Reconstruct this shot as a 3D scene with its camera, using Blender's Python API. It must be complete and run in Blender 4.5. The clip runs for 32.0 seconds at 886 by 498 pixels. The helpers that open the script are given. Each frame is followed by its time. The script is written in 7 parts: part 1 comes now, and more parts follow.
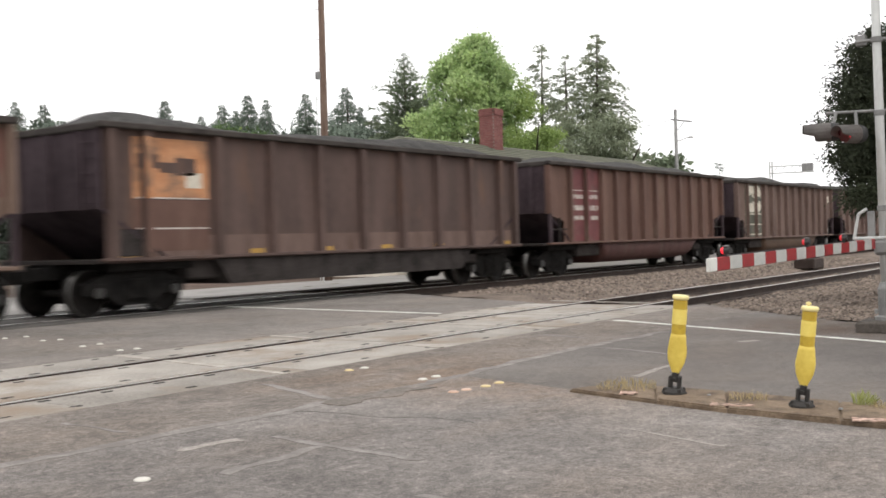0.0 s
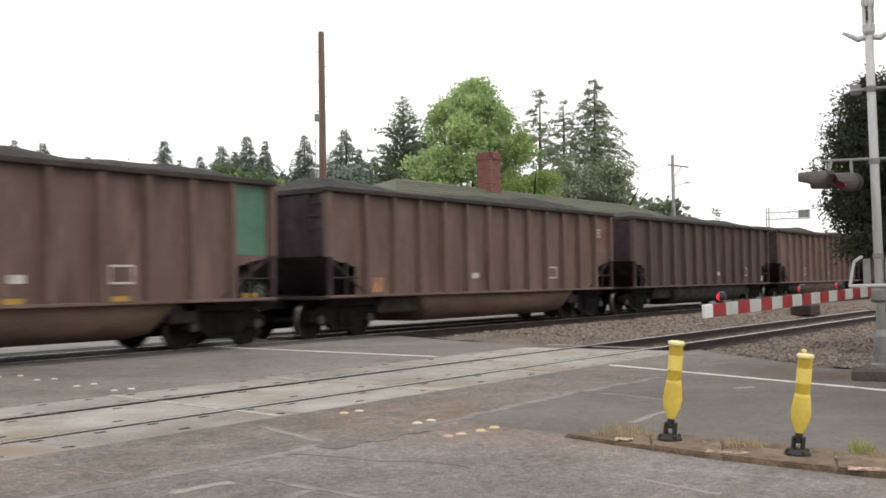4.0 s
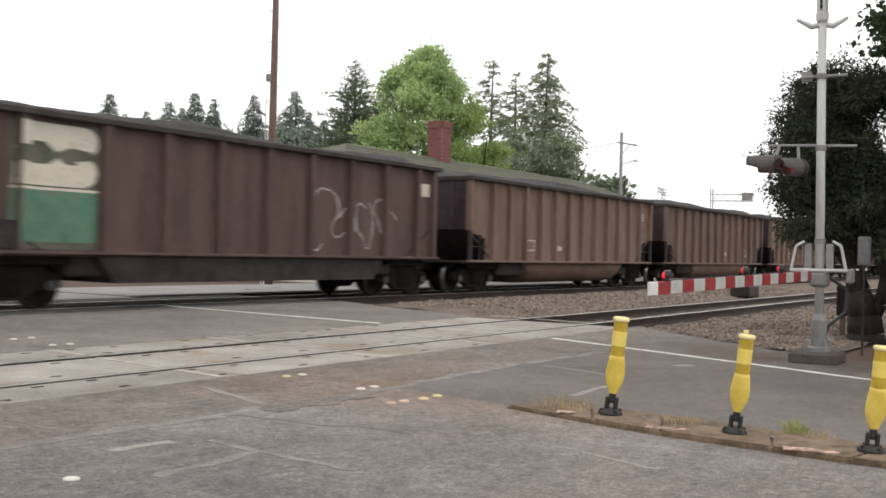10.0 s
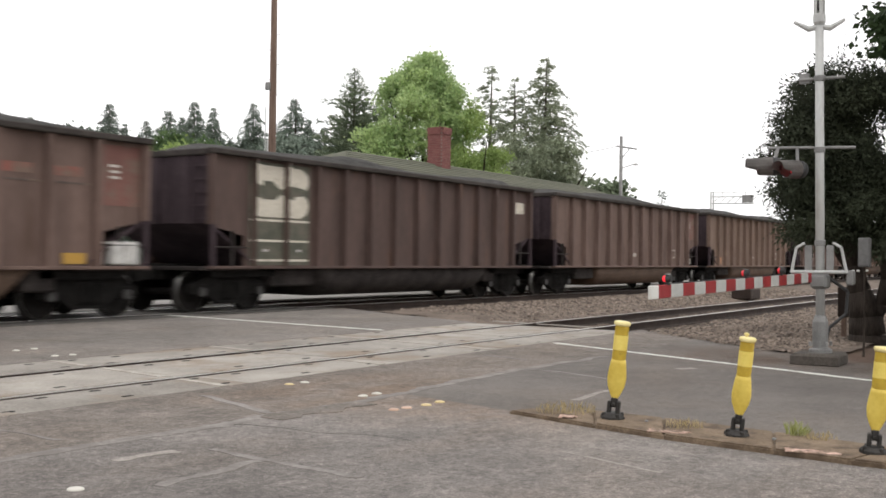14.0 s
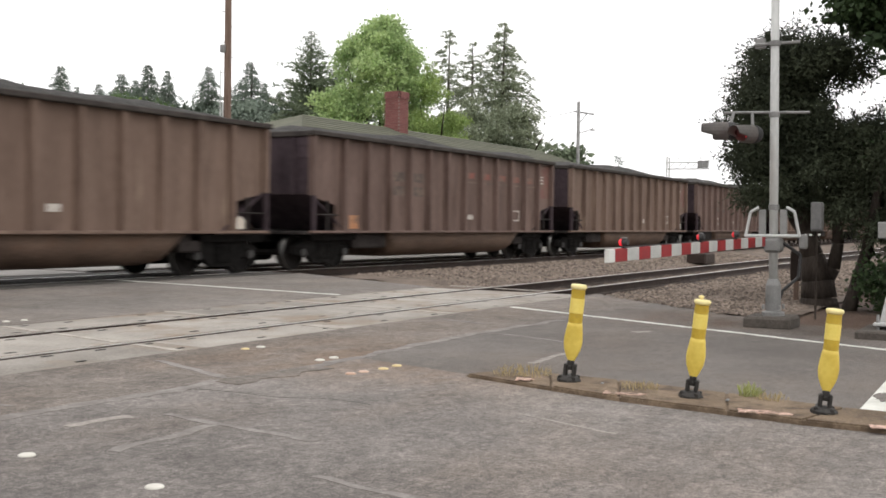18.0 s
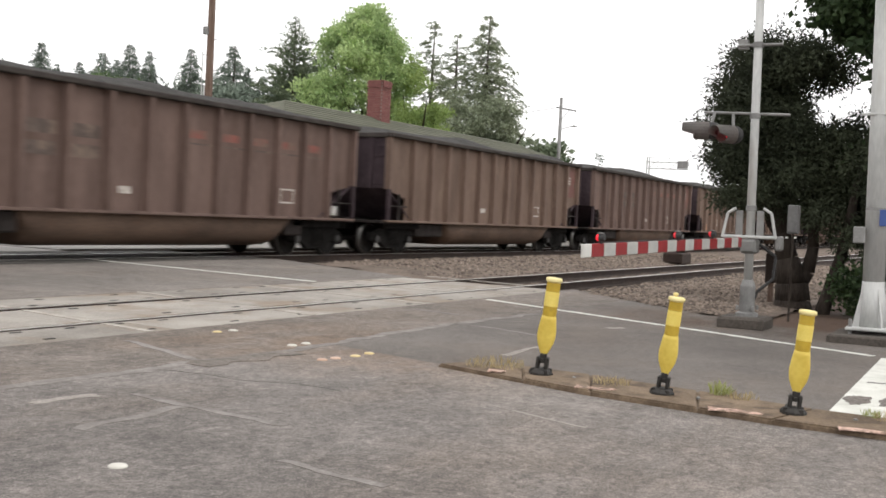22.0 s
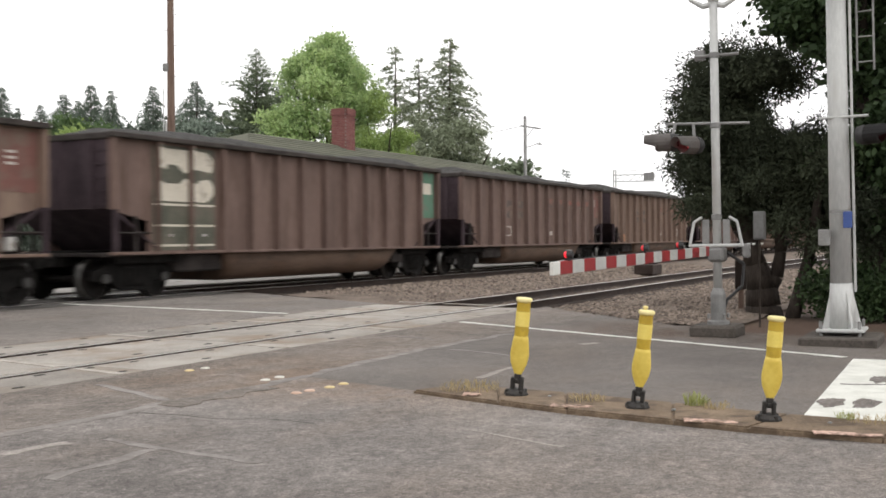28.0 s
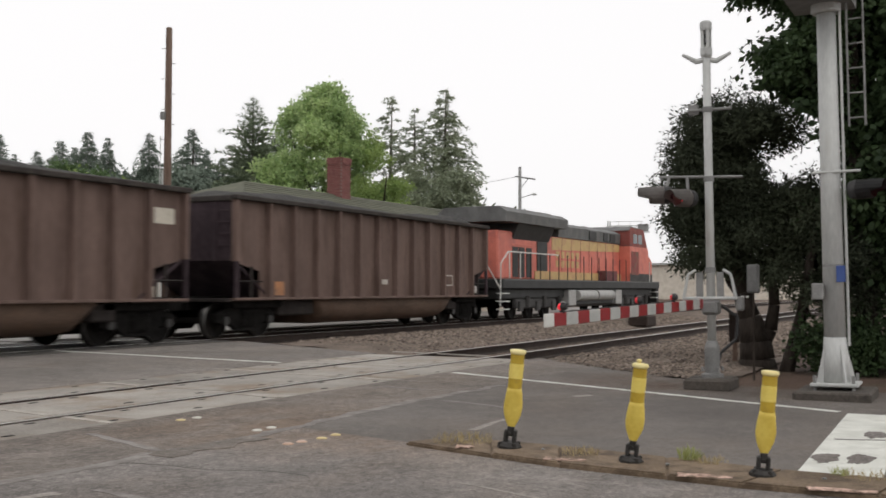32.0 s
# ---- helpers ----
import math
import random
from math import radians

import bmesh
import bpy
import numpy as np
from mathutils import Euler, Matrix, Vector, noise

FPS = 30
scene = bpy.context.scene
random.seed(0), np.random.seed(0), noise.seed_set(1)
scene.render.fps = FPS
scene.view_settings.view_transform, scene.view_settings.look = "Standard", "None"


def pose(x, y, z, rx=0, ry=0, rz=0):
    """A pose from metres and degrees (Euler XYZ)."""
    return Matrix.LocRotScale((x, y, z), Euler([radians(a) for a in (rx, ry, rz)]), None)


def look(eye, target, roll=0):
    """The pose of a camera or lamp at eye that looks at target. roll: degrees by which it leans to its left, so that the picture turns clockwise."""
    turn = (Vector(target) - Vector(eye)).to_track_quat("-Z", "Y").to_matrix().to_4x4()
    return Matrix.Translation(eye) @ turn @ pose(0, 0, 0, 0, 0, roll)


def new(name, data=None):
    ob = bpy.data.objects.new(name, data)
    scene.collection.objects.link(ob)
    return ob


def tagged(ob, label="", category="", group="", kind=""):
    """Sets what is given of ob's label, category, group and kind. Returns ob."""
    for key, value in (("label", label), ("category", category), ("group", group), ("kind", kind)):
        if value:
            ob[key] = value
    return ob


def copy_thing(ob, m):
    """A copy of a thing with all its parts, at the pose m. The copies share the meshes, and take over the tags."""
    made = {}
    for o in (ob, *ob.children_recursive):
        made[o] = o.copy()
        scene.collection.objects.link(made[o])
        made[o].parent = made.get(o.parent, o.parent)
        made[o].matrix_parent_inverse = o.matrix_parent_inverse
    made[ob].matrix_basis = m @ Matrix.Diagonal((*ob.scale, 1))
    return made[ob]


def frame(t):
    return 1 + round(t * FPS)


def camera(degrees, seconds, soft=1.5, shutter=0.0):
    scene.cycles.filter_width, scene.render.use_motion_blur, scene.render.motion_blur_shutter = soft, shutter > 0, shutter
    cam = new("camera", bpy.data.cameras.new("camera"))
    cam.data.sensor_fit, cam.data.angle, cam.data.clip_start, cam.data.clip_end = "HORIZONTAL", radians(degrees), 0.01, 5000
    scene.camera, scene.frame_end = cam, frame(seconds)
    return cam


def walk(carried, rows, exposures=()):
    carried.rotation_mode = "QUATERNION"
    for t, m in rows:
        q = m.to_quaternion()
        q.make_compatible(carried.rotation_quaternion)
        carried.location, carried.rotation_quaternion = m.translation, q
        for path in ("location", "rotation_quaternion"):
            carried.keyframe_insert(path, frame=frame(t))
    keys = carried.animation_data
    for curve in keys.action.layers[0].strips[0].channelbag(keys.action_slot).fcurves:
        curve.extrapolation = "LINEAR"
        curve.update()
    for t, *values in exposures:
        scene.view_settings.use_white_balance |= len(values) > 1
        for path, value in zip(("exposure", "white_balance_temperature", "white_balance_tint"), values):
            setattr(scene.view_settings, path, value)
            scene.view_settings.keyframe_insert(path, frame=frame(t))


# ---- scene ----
# A hand-held camera beside a level crossing; x runs along the tracks, y across them.
PATH = [
    (0, (-0.012, -0.004, 1.256), (1.62, 1.151, 1.24), -1.6),
    (0.5, (-0.004, -0.005, 1.265), (1.641, 1.132, 1.252), -1.9),
    (1, (-0.038, -0.011, 1.268), (1.594, 1.144, 1.273), -1.1),
    (1.5, (-0.042, -0.007, 1.262), (1.592, 1.146, 1.276), -0.6),
    (2, (-0.035, -0.019, 1.264), (1.592, 1.144, 1.282), -1.1),
    (2.5, (-0.019, -0.013, 1.267), (1.607, 1.151, 1.283), -1.8),
    (3, (-0.028, -0.018, 1.265), (1.597, 1.148, 1.29), -1.4),
    (3.5, (-0.013, -0.024, 1.267), (1.611, 1.143, 1.305), -1.4),
    (4, (-0.022, -0.018, 1.265), (1.614, 1.131, 1.328), -1.0),
    (4.5, (-0.022, -0.015, 1.26), (1.608, 1.143, 1.32), -0.9),
    (6.5, (-0.044, -0.025, 1.263), (1.577, 1.146, 1.305), -1.2),
    (7, (-0.048, -0.024, 1.279), (1.567, 1.154, 1.331), -0.4),
    (7.5, (-0.065, -0.034, 1.285), (1.513, 1.193, 1.33), -1.9),
    (8, (-0.051, -0.03, 1.267), (1.576, 1.133, 1.293), 0.1),
    (8.5, (-0.032, -0.017, 1.271), (1.621, 1.11, 1.298), -0.7),
    (9, (-0.026, -0.002, 1.273), (1.635, 1.112, 1.279), 0.7),
    (9.5, (-0.029, 0.022, 1.264), (1.663, 1.087, 1.274), 1.5),
    (10, (-0.029, 0.022, 1.264), (1.664, 1.087, 1.268), 1.4),
    (10.5, (-0.034, 0.007, 1.266), (1.66, 1.069, 1.27), 0.7),
    (11, (-0.034, 0.002, 1.264), (1.657, 1.069, 1.274), 0.3),
    (11.5, (-0.039, -0.005, 1.27), (1.646, 1.072, 1.287), 0.2),
    (12, (-0.037, -0.007, 1.264), (1.646, 1.072, 1.283), -0.0),
    (12.5, (-0.023, -0.006, 1.274), (1.664, 1.068, 1.283), -0.3),
    (13, (-0.037, 0.001, 1.276), (1.668, 1.046, 1.299), -0.7),
    (13.5, (-0.064, 0.01, 1.265), (1.631, 1.072, 1.289), 0.1),
    (14, (-0.046, 0.006, 1.268), (1.646, 1.073, 1.283), 0.7),
    (14.5, (-0.029, 0.006, 1.265), (1.658, 1.08, 1.282), -0.0),
    (16.5, (-0.008, 0.007, 1.26), (1.691, 1.062, 1.262), -0.9),
    (17, (0.0, 0.004, 1.26), (1.704, 1.051, 1.288), -1.8),
    (17.5, (-0.007, 0.005, 1.254), (1.723, 1.008, 1.242), -0.4),
    (18, (-0.013, 0.019, 1.254), (1.719, 1.017, 1.205), 0.7),
    (18.5, (-0.022, 0.022, 1.248), (1.721, 1.002, 1.226), 2.0),
    (19, (-0.009, 0.016, 1.248), (1.746, 0.975, 1.212), 1.8),
    (19.5, (0.018, -0.005, 1.252), (1.77, 0.959, 1.189), -1.1),
    (20, (0.009, 0.002, 1.247), (1.764, 0.96, 1.179), -1.6),
    (20.5, (0.029, 0.022, 1.246), (1.797, 0.955, 1.188), 1.4),
    (21, (0.026, 0.043, 1.244), (1.814, 0.938, 1.184), 2.7),
    (21.5, (0.033, 0.045, 1.233), (1.803, 0.972, 1.162), 2.8),
    (22, (0.028, 0.026, 1.231), (1.781, 0.988, 1.168), 2.7),
    (22.5, (0.039, 0.03, 1.226), (1.808, 0.96, 1.166), 2.4),
    (23, (0.05, 0.034, 1.229), (1.829, 0.945, 1.149), 3.6),
    (23.5, (0.054, 0.038, 1.241), (1.838, 0.939, 1.178), 4.0),
    (24, (0.051, 0.035, 1.233), (1.833, 0.94, 1.16), 4.8),
    (24.5, (0.058, 0.043, 1.238), (1.831, 0.965, 1.151), 4.7),
    (26.5, (0.026, 0.007, 1.249), (1.782, 0.964, 1.221), -0.3),
    (27, (0.038, 0.005, 1.24), (1.808, 0.937, 1.214), -0.1),
    (27.5, (0.047, 0.003, 1.24), (1.821, 0.927, 1.204), -0.2),
    (28, (0.054, 0.001, 1.248), (1.831, 0.918, 1.229), -0.4),
    (28.5, (0.06, 0.0, 1.253), (1.838, 0.916, 1.253), -0.2),
    (29, (0.059, -0.004, 1.25), (1.84, 0.907, 1.263), 0.0),
    (29.5, (0.074, -0.009, 1.25), (1.863, 0.883, 1.272), -0.0),
    (30, (0.057, -0.017, 1.259), (1.845, 0.879, 1.308), 0.6),
    (30.5, (0.079, -0.005, 1.256), (1.888, 0.846, 1.315), 0.3),
    (31, (0.066, -0.001, 1.256), (1.892, 0.812, 1.314), 0.5),
    (31.5, (0.073, -0.004, 1.26), (1.891, 0.826, 1.335), 0.7),
    (32, (0.044, -0.005, 1.263), (1.825, 0.902, 1.336), 0.1),
]
cam = camera(45.0, 32.0, soft=1.65, shutter=0.26)
walk(cam, [(t, look(eye, target, roll)) for t, eye, target, roll in PATH],
     exposures=[(0, 0.34), (2, 0.29), (4, 0.15), (7, 0.14), (14, 0.16), (18, 0.24), (24, 0.27), (28, 0.22), (29.5, 0.11), (30.2, 0.0), (31, -0.2), (32, -0.31)])

# ---- light ----
world = bpy.data.worlds.new("overcast_sky")
scene.world = world
world.use_nodes = True
wn, wl = world.node_tree.nodes, world.node_tree.links
wn.clear()
w_out = wn.new("ShaderNodeOutputWorld")
w_bg = wn.new("ShaderNodeBackground")
w_sky = wn.new("ShaderNodeTexSky")
w_sky.sky_type = "NISHITA"
w_sky.sun_disc = False
w_sky.sun_elevation, w_sky.sun_rotation = radians(48), radians(200)
w_sky.air_density, w_sky.dust_density = 1.0, 6.0
w_hsv = wn.new("ShaderNodeHueSaturation")
w_hsv.inputs["Saturation"].default_value = 0.12
w_mix = wn.new("ShaderNodeMix")
w_mix.data_type = "RGBA"
w_mix.inputs["Factor"].default_value = 0.86
w_mix.inputs["B"].default_value = (10.15, 10.0, 10.05, 1)
wl.new(w_sky.outputs["Color"], w_hsv.inputs["Color"])
wl.new(w_hsv.outputs["Color"], w_mix.inputs["A"])
wl.new(w_mix.outputs["Result"], w_bg.inputs["Color"])
w_bg.inputs["Strength"].default_value = 0.135
wl.new(w_bg.outputs["Background"], w_out.inputs["Surface"])

sun = new("sun", bpy.data.lights.new("sun", "SUN"))
sun.data.energy, sun.data.angle, sun.data.color = 0.4, radians(25), (1.0, 0.96, 0.9)
sun.matrix_world = look((0, 0, 60), (14, 22, 0))
tagged(sun, kind="structure")


# ---- materials ----
def mat(name, lo, hi, rough=0.8, metal=0.0, scale=4.0, fine=60.0, bump=0.15, stretch=(1, 1, 1), spots=None, spot_scale=1.2, spot_cut=0.6, island=0.0, bump_scale=None, rnd=0.0, grain=0.55, coord="Object", gloss=0.5, through_light=0.0):
    """A surface with two scales of noise between the colours lo and hi, optional stains, and fine relief."""
    m = bpy.data.materials.new(name)
    m.use_nodes = True
    n, l = m.node_tree.nodes, m.node_tree.links
    bsdf = n["Principled BSDF"]
    bsdf.inputs["Roughness"].default_value, bsdf.inputs["Metallic"].default_value = rough, metal
    bsdf.inputs["Specular IOR Level"].default_value = gloss
    tc, mp = n.new("ShaderNodeTexCoord"), n.new("ShaderNodeMapping")
    mp.inputs["Scale"].default_value = stretch
    l.new(tc.outputs[coord], mp.inputs["Vector"])
    vec = mp.outputs["Vector"]
    info = n.new("ShaderNodeObjectInfo")
    if rnd or coord == "Object":
        add = n.new("ShaderNodeVectorMath")
        add.operation = "MULTIPLY_ADD"
        comb = n.new("ShaderNodeCombineXYZ")
        for k in range(3):
            l.new(info.outputs["Random"], comb.inputs[k])
        l.new(comb.outputs["Vector"], add.inputs[0])
        add.inputs[1].default_value = (37.0, 23.0, 11.0)
        l.new(vec, add.inputs[2])
        vec = add.outputs["Vector"]
    a, b = n.new("ShaderNodeTexNoise"), n.new("ShaderNodeTexNoise")
    a.inputs["Scale"].default_value, a.inputs["Detail"].default_value = scale, 6
    b.inputs["Scale"].default_value, b.inputs["Detail"].default_value = fine, 4
    l.new(vec, a.inputs["Vector"]), l.new(vec, b.inputs["Vector"])
    mx = n.new("ShaderNodeMath")
    mx.operation = "MULTIPLY_ADD"
    l.new(b.outputs["Fac"], mx.inputs[0])
    mx.inputs[1].default_value = grain
    l.new(a.outputs["Fac"], mx.inputs[2])
    val = mx.outputs["Value"]
    if island:
        geo = n.new("ShaderNodeNewGeometry")
        mi = n.new("ShaderNodeMath")
        mi.operation = "MULTIPLY_ADD"
        l.new(geo.outputs["Random Per Island"], mi.inputs[0])
        mi.inputs[1].default_value = island
        l.new(val, mi.inputs[2])
        val = mi.outputs["Value"]
    if rnd:
        mi = n.new("ShaderNodeMath")
        mi.operation = "MULTIPLY_ADD"
        l.new(info.outputs["Random"], mi.inputs[0])
        mi.inputs[1].default_value = rnd
        l.new(val, mi.inputs[2])
        val = mi.outputs["Value"]
    ramp = n.new("ShaderNodeValToRGB")
    ramp.color_ramp.elements[0].color, ramp.color_ramp.elements[1].color = (*lo, 1), (*hi, 1)
    mr = n.new("ShaderNodeMapRange")
    mid, half = 0.5 + 0.5 * grain + 0.5 * (island + rnd), 0.19 + 0.13 * grain + 0.38 * (island + rnd)
    mr.inputs["From Min"].default_value, mr.inputs["From Max"].default_value = mid - half, mid + half
    l.new(val, mr.inputs["Value"])
    ramp.color_ramp.elements[0].position, ramp.color_ramp.elements[1].position = 0.0, 1.0
    l.new(mr.outputs["Result"], ramp.inputs["Fac"])
    col = ramp.outputs["Color"]
    if spots:
        c = n.new("ShaderNodeTexNoise")
        c.inputs["Scale"].default_value, c.inputs["Detail"].default_value, c.inputs["Roughness"].default_value = spot_scale, 8, 0.65
        l.new(vec, c.inputs["Vector"])
        cr = n.new("ShaderNodeValToRGB")
        cr.color_ramp.elements[0].position, cr.color_ramp.elements[1].position = spot_cut - 0.06, spot_cut + 0.1
        l.new(c.outputs["Fac"], cr.inputs["Fac"])
        sm = n.new("ShaderNodeMix")
        sm.data_type = "RGBA"
        l.new(cr.outputs["Color"], sm.inputs["Factor"])
        l.new(col, sm.inputs["A"])
        sm.inputs["B"].default_value = (*spots, 1)
        col = sm.outputs["Result"]
    l.new(col, bsdf.inputs["Base Color"])
    if bump:
        bp, bn = n.new("ShaderNodeBump"), n.new("ShaderNodeTexNoise")
        bn.inputs["Scale"].default_value, bn.inputs["Detail"].default_value = bump_scale or fine, 5
        l.new(vec, bn.inputs["Vector"])
        bp.inputs["Strength"].default_value, bp.inputs["Distance"].default_value = bump, 0.02
        l.new(bn.outputs["Fac"], bp.inputs["Height"])
        l.new(bp.outputs["Normal"], bsdf.inputs["Normal"])
    if through_light:
        tr, both = n.new("ShaderNodeBsdfTranslucent"), n.new("ShaderNodeMixShader")
        l.new(col, tr.inputs["Color"])
        both.inputs["Fac"].default_value = through_light
        l.new(bsdf.outputs["BSDF"], both.inputs[1]), l.new(tr.outputs["BSDF"], both.inputs[2])
        l.new(both.outputs["Shader"], n["Material Output"].inputs["Surface"])
    return m


def glow(name, colour, power):
    m = bpy.data.materials.new(name)
    m.use_nodes = True
    b = m.node_tree.nodes["Principled BSDF"]
    b.inputs["Base Color"].default_value = (*colour, 1)
    b.inputs["Emission Color"].default_value, b.inputs["Emission Strength"].default_value = (*colour, 1), power
    return m


def paved(name, dark, mid, pale, seed, soiled=None, coarse=1.0, patchy_by=1.0, soil_shade_tint=(0.94, 0.8, 0.68)):
    """Worn asphalt: broad traffic polish, blotches, coarse grain and pale chips."""
    m = bpy.data.materials.new(name)
    m.use_nodes = True
    n, l = m.node_tree.nodes, m.node_tree.links
    bsdf = n["Principled BSDF"]
    bsdf.inputs["Roughness"].default_value = 0.93
    tc = n.new("ShaderNodeTexCoord")

    def grain(scale, detail, stretch=(1, 1, 1), rough=0.5):
        mp, t = n.new("ShaderNodeMapping"), n.new("ShaderNodeTexNoise")
        mp.inputs["Scale"].default_value, mp.inputs["Location"].default_value = stretch, (seed, seed * 2, 0)
        t.inputs["Scale"].default_value, t.inputs["Detail"].default_value, t.inputs["Roughness"].default_value = scale, detail, rough
        l.new(tc.outputs["Object"], mp.inputs["Vector"]), l.new(mp.outputs["Vector"], t.inputs["Vector"])
        return t.outputs["Fac"]

    def add(a, b, k):
        x = n.new("ShaderNodeMath")
        x.operation = "MULTIPLY_ADD"
        l.new(b, x.inputs[0])
        x.inputs[1].default_value = k
        l.new(a, x.inputs[2])
        return x.outputs["Value"]

    v = add(grain(0.35, 4), grain(1.1, 8, (1.0, 0.7, 1), 0.7), 1.0)
    v = add(v, grain(3.5, 5, rough=0.7), 0.9 * patchy_by)
    v = add(v, grain(12, 5, rough=0.75), 1.5 * patchy_by)
    v = add(v, grain(30, 2, rough=0.7), 1.8 * coarse)
    v = add(v, grain(80, 2, rough=0.7), 2.4 * coarse)
    v = add(v, grain(170, 1, rough=0.6), 2.0 * coarse)
    mr = n.new("ShaderNodeMapRange")
    middle = 1.0 + 1.2 * patchy_by + 3.1 * coarse
    mr.inputs["From Min"].default_value, mr.inputs["From Max"].default_value = middle - 0.62, middle + 0.62
    l.new(v, mr.inputs["Value"])
    ramp = n.new("ShaderNodeValToRGB")
    e = ramp.color_ramp.elements
    e[0].position, e[1].position = 0.0, 1.0
    e[0].color, e[1].color = (*dark, 1), (*pale, 1)
    c = e.new(0.5)
    c.color = (*mid, 1)
    l.new(mr.outputs["Result"], ramp.inputs["Fac"])
    # dusty brown stains, broad and ragged
    cut, dust, soil = n.new("ShaderNodeMapRange"), n.new("ShaderNodeMix"), n.new("ShaderNodeMix")
    cut.inputs["From Min"].default_value, cut.inputs["From Max"].default_value, cut.inputs["To Max"].default_value = 0.48, 0.66, 0.5
    l.new(grain(0.5, 9, (0.7, 1.3, 1), 0.62), cut.inputs["Value"])
    for mix in (dust, soil):
        mix.data_type = "RGBA"
    dust.blend_type = "MULTIPLY"
    dust.inputs["Factor"].default_value = 1.0
    dust.inputs["B"].default_value = (1.07, 0.97, 0.87, 1)
    l.new(ramp.outputs["Color"], dust.inputs["A"])
    l.new(cut.outputs["Result"], soil.inputs["Factor"])
    l.new(ramp.outputs["Color"], soil.inputs["A"]), l.new(dust.outputs["Result"], soil.inputs["B"])
    top = soil.outputs["Result"]
    if soiled:
        # earth trodden and washed over the asphalt round the studs and the island's nose; on the lane, earth and
        # painted shade round the masts
        mp, ball, much, brown = n.new("ShaderNodeMapping"), n.new("ShaderNodeTexGradient"), n.new("ShaderNodeMath"), n.new("ShaderNodeMix")
        cx, cy, rx, ry = soiled
        mp.inputs["Scale"].default_value, mp.inputs["Location"].default_value = (1 / rx, 1 / ry, 1), (-cx / rx, -cy / ry, 0)
        ball.gradient_type, much.operation, brown.data_type, brown.blend_type = "SPHERICAL", "MULTIPLY", "RGBA", "MULTIPLY"
        l.new(tc.outputs["Object"], mp.inputs["Vector"]), l.new(mp.outputs["Vector"], ball.inputs["Vector"])
        l.new(ball.outputs["Fac"], much.inputs[0])
        patchy = n.new("ShaderNodeMapRange")
        patchy.inputs["From Min"].default_value, patchy.inputs["From Max"].default_value, patchy.inputs["To Max"].default_value = 0.3, 0.62, 1.5
        l.new(grain(1.3, 8, (0.7, 1.2, 1), 0.65), patchy.inputs["Value"])
        l.new(patchy.outputs["Result"], much.inputs[1])
        much.use_clamp = True
        l.new(much.outputs["Value"], brown.inputs["Factor"])
        l.new(top, brown.inputs["A"])
        brown.inputs["B"].default_value = (*soil_shade_tint, 1)
        top = brown.outputs["Result"]
    l.new(top, bsdf.inputs["Base Color"])
    bp = n.new("ShaderNodeBump")
    bp.inputs["Strength"].default_value, bp.inputs["Distance"].default_value = 0.8, 0.012
    l.new(grain(70, 4, rough=0.7), bp.inputs["Height"])
    l.new(bp.outputs["Normal"], bsdf.inputs["Normal"])
    return m


ASPHALT = paved("asphalt", (0.07, 0.062, 0.056), (0.163, 0.1455, 0.133), (0.325, 0.293, 0.267), 3.1, (7.7, 4.9, 1.3, 2.6), 0.75, 1.1)
ASPHALT_STRIP = paved("asphalt_strip", (0.06324, 0.05323, 0.04512), (0.1448, 0.1244, 0.108), (0.2958, 0.2557, 0.2218), 5.3, (8.2, 6.0, 2.2, 1.6), 0.7, 1.2)
# The lane's stronger tint joins brown earth with the shade round the masts.
ASPHALT_LANE = paved("smooth_lane_asphalt", (0.068, 0.05959, 0.05328), (0.128, 0.1138, 0.1022), (0.215, 0.1921, 0.1718), 6.9, (14.3, 2.9, 2.3, 4.0), 0.5, 0.7, (0.66, 0.5, 0.4))
ASPHALT_OLD = paved("old_asphalt", (0.07566, 0.06697, 0.05859), (0.16, 0.143, 0.1279), (0.291, 0.2598, 0.2316), 8.7, None, 0.6, 1.1)
CRACK = mat("open_crack_dirt", (0.063, 0.0576, 0.0522), (0.18, 0.1692, 0.1548), 0.95, scale=4, fine=40, bump=0.3, grain=1.2)
SEAL = mat("crack_filler", (0.14, 0.127, 0.115), (0.29, 0.267, 0.246), 0.92, scale=3, fine=40, bump=0.5, grain=1.1, spots=(0.15, 0.133, 0.12), spot_scale=4, spot_cut=0.52)
SCAR = mat("scraped_asphalt", (0.17, 0.153, 0.136), (0.357, 0.323, 0.289), 0.92, scale=6, fine=50, bump=0.4, grain=1.3)
GROUT = mat("slab_joint_grout", (0.24, 0.215, 0.185), (0.46, 0.425, 0.375), 0.92, scale=4, fine=45, bump=0.4, grain=1.2, spots=(0.2, 0.165, 0.13), spot_scale=2.5)
CONCRETE = mat("crossing_concrete", (0.15, 0.134, 0.116), (0.4, 0.37, 0.328), 0.9, scale=1.6, fine=40, bump=0.4, grain=0.9, spots=(0.22, 0.168, 0.122), spot_scale=0.9, spot_cut=0.555, rnd=0.4)
# Besides oil, this slab colour holds the shadow beneath the train.
DECK_DARK = mat("oily_shaded_slab", (0.03, 0.027, 0.024), (0.1, 0.09, 0.08), 0.85, scale=1.5, fine=40, bump=0.3, grain=0.9)
BLOCK = mat("footing_concrete", (0.045, 0.0375, 0.0315), (0.1087, 0.09375, 0.07875), 0.92, scale=3, fine=40, bump=0.4, grain=0.9, spots=(0.0375, 0.03225, 0.027), spot_scale=3)
PAVE = mat("pale_paving", (0.19, 0.18, 0.168), (0.31, 0.296, 0.276), 0.9, scale=1.0, fine=30, bump=0.2)
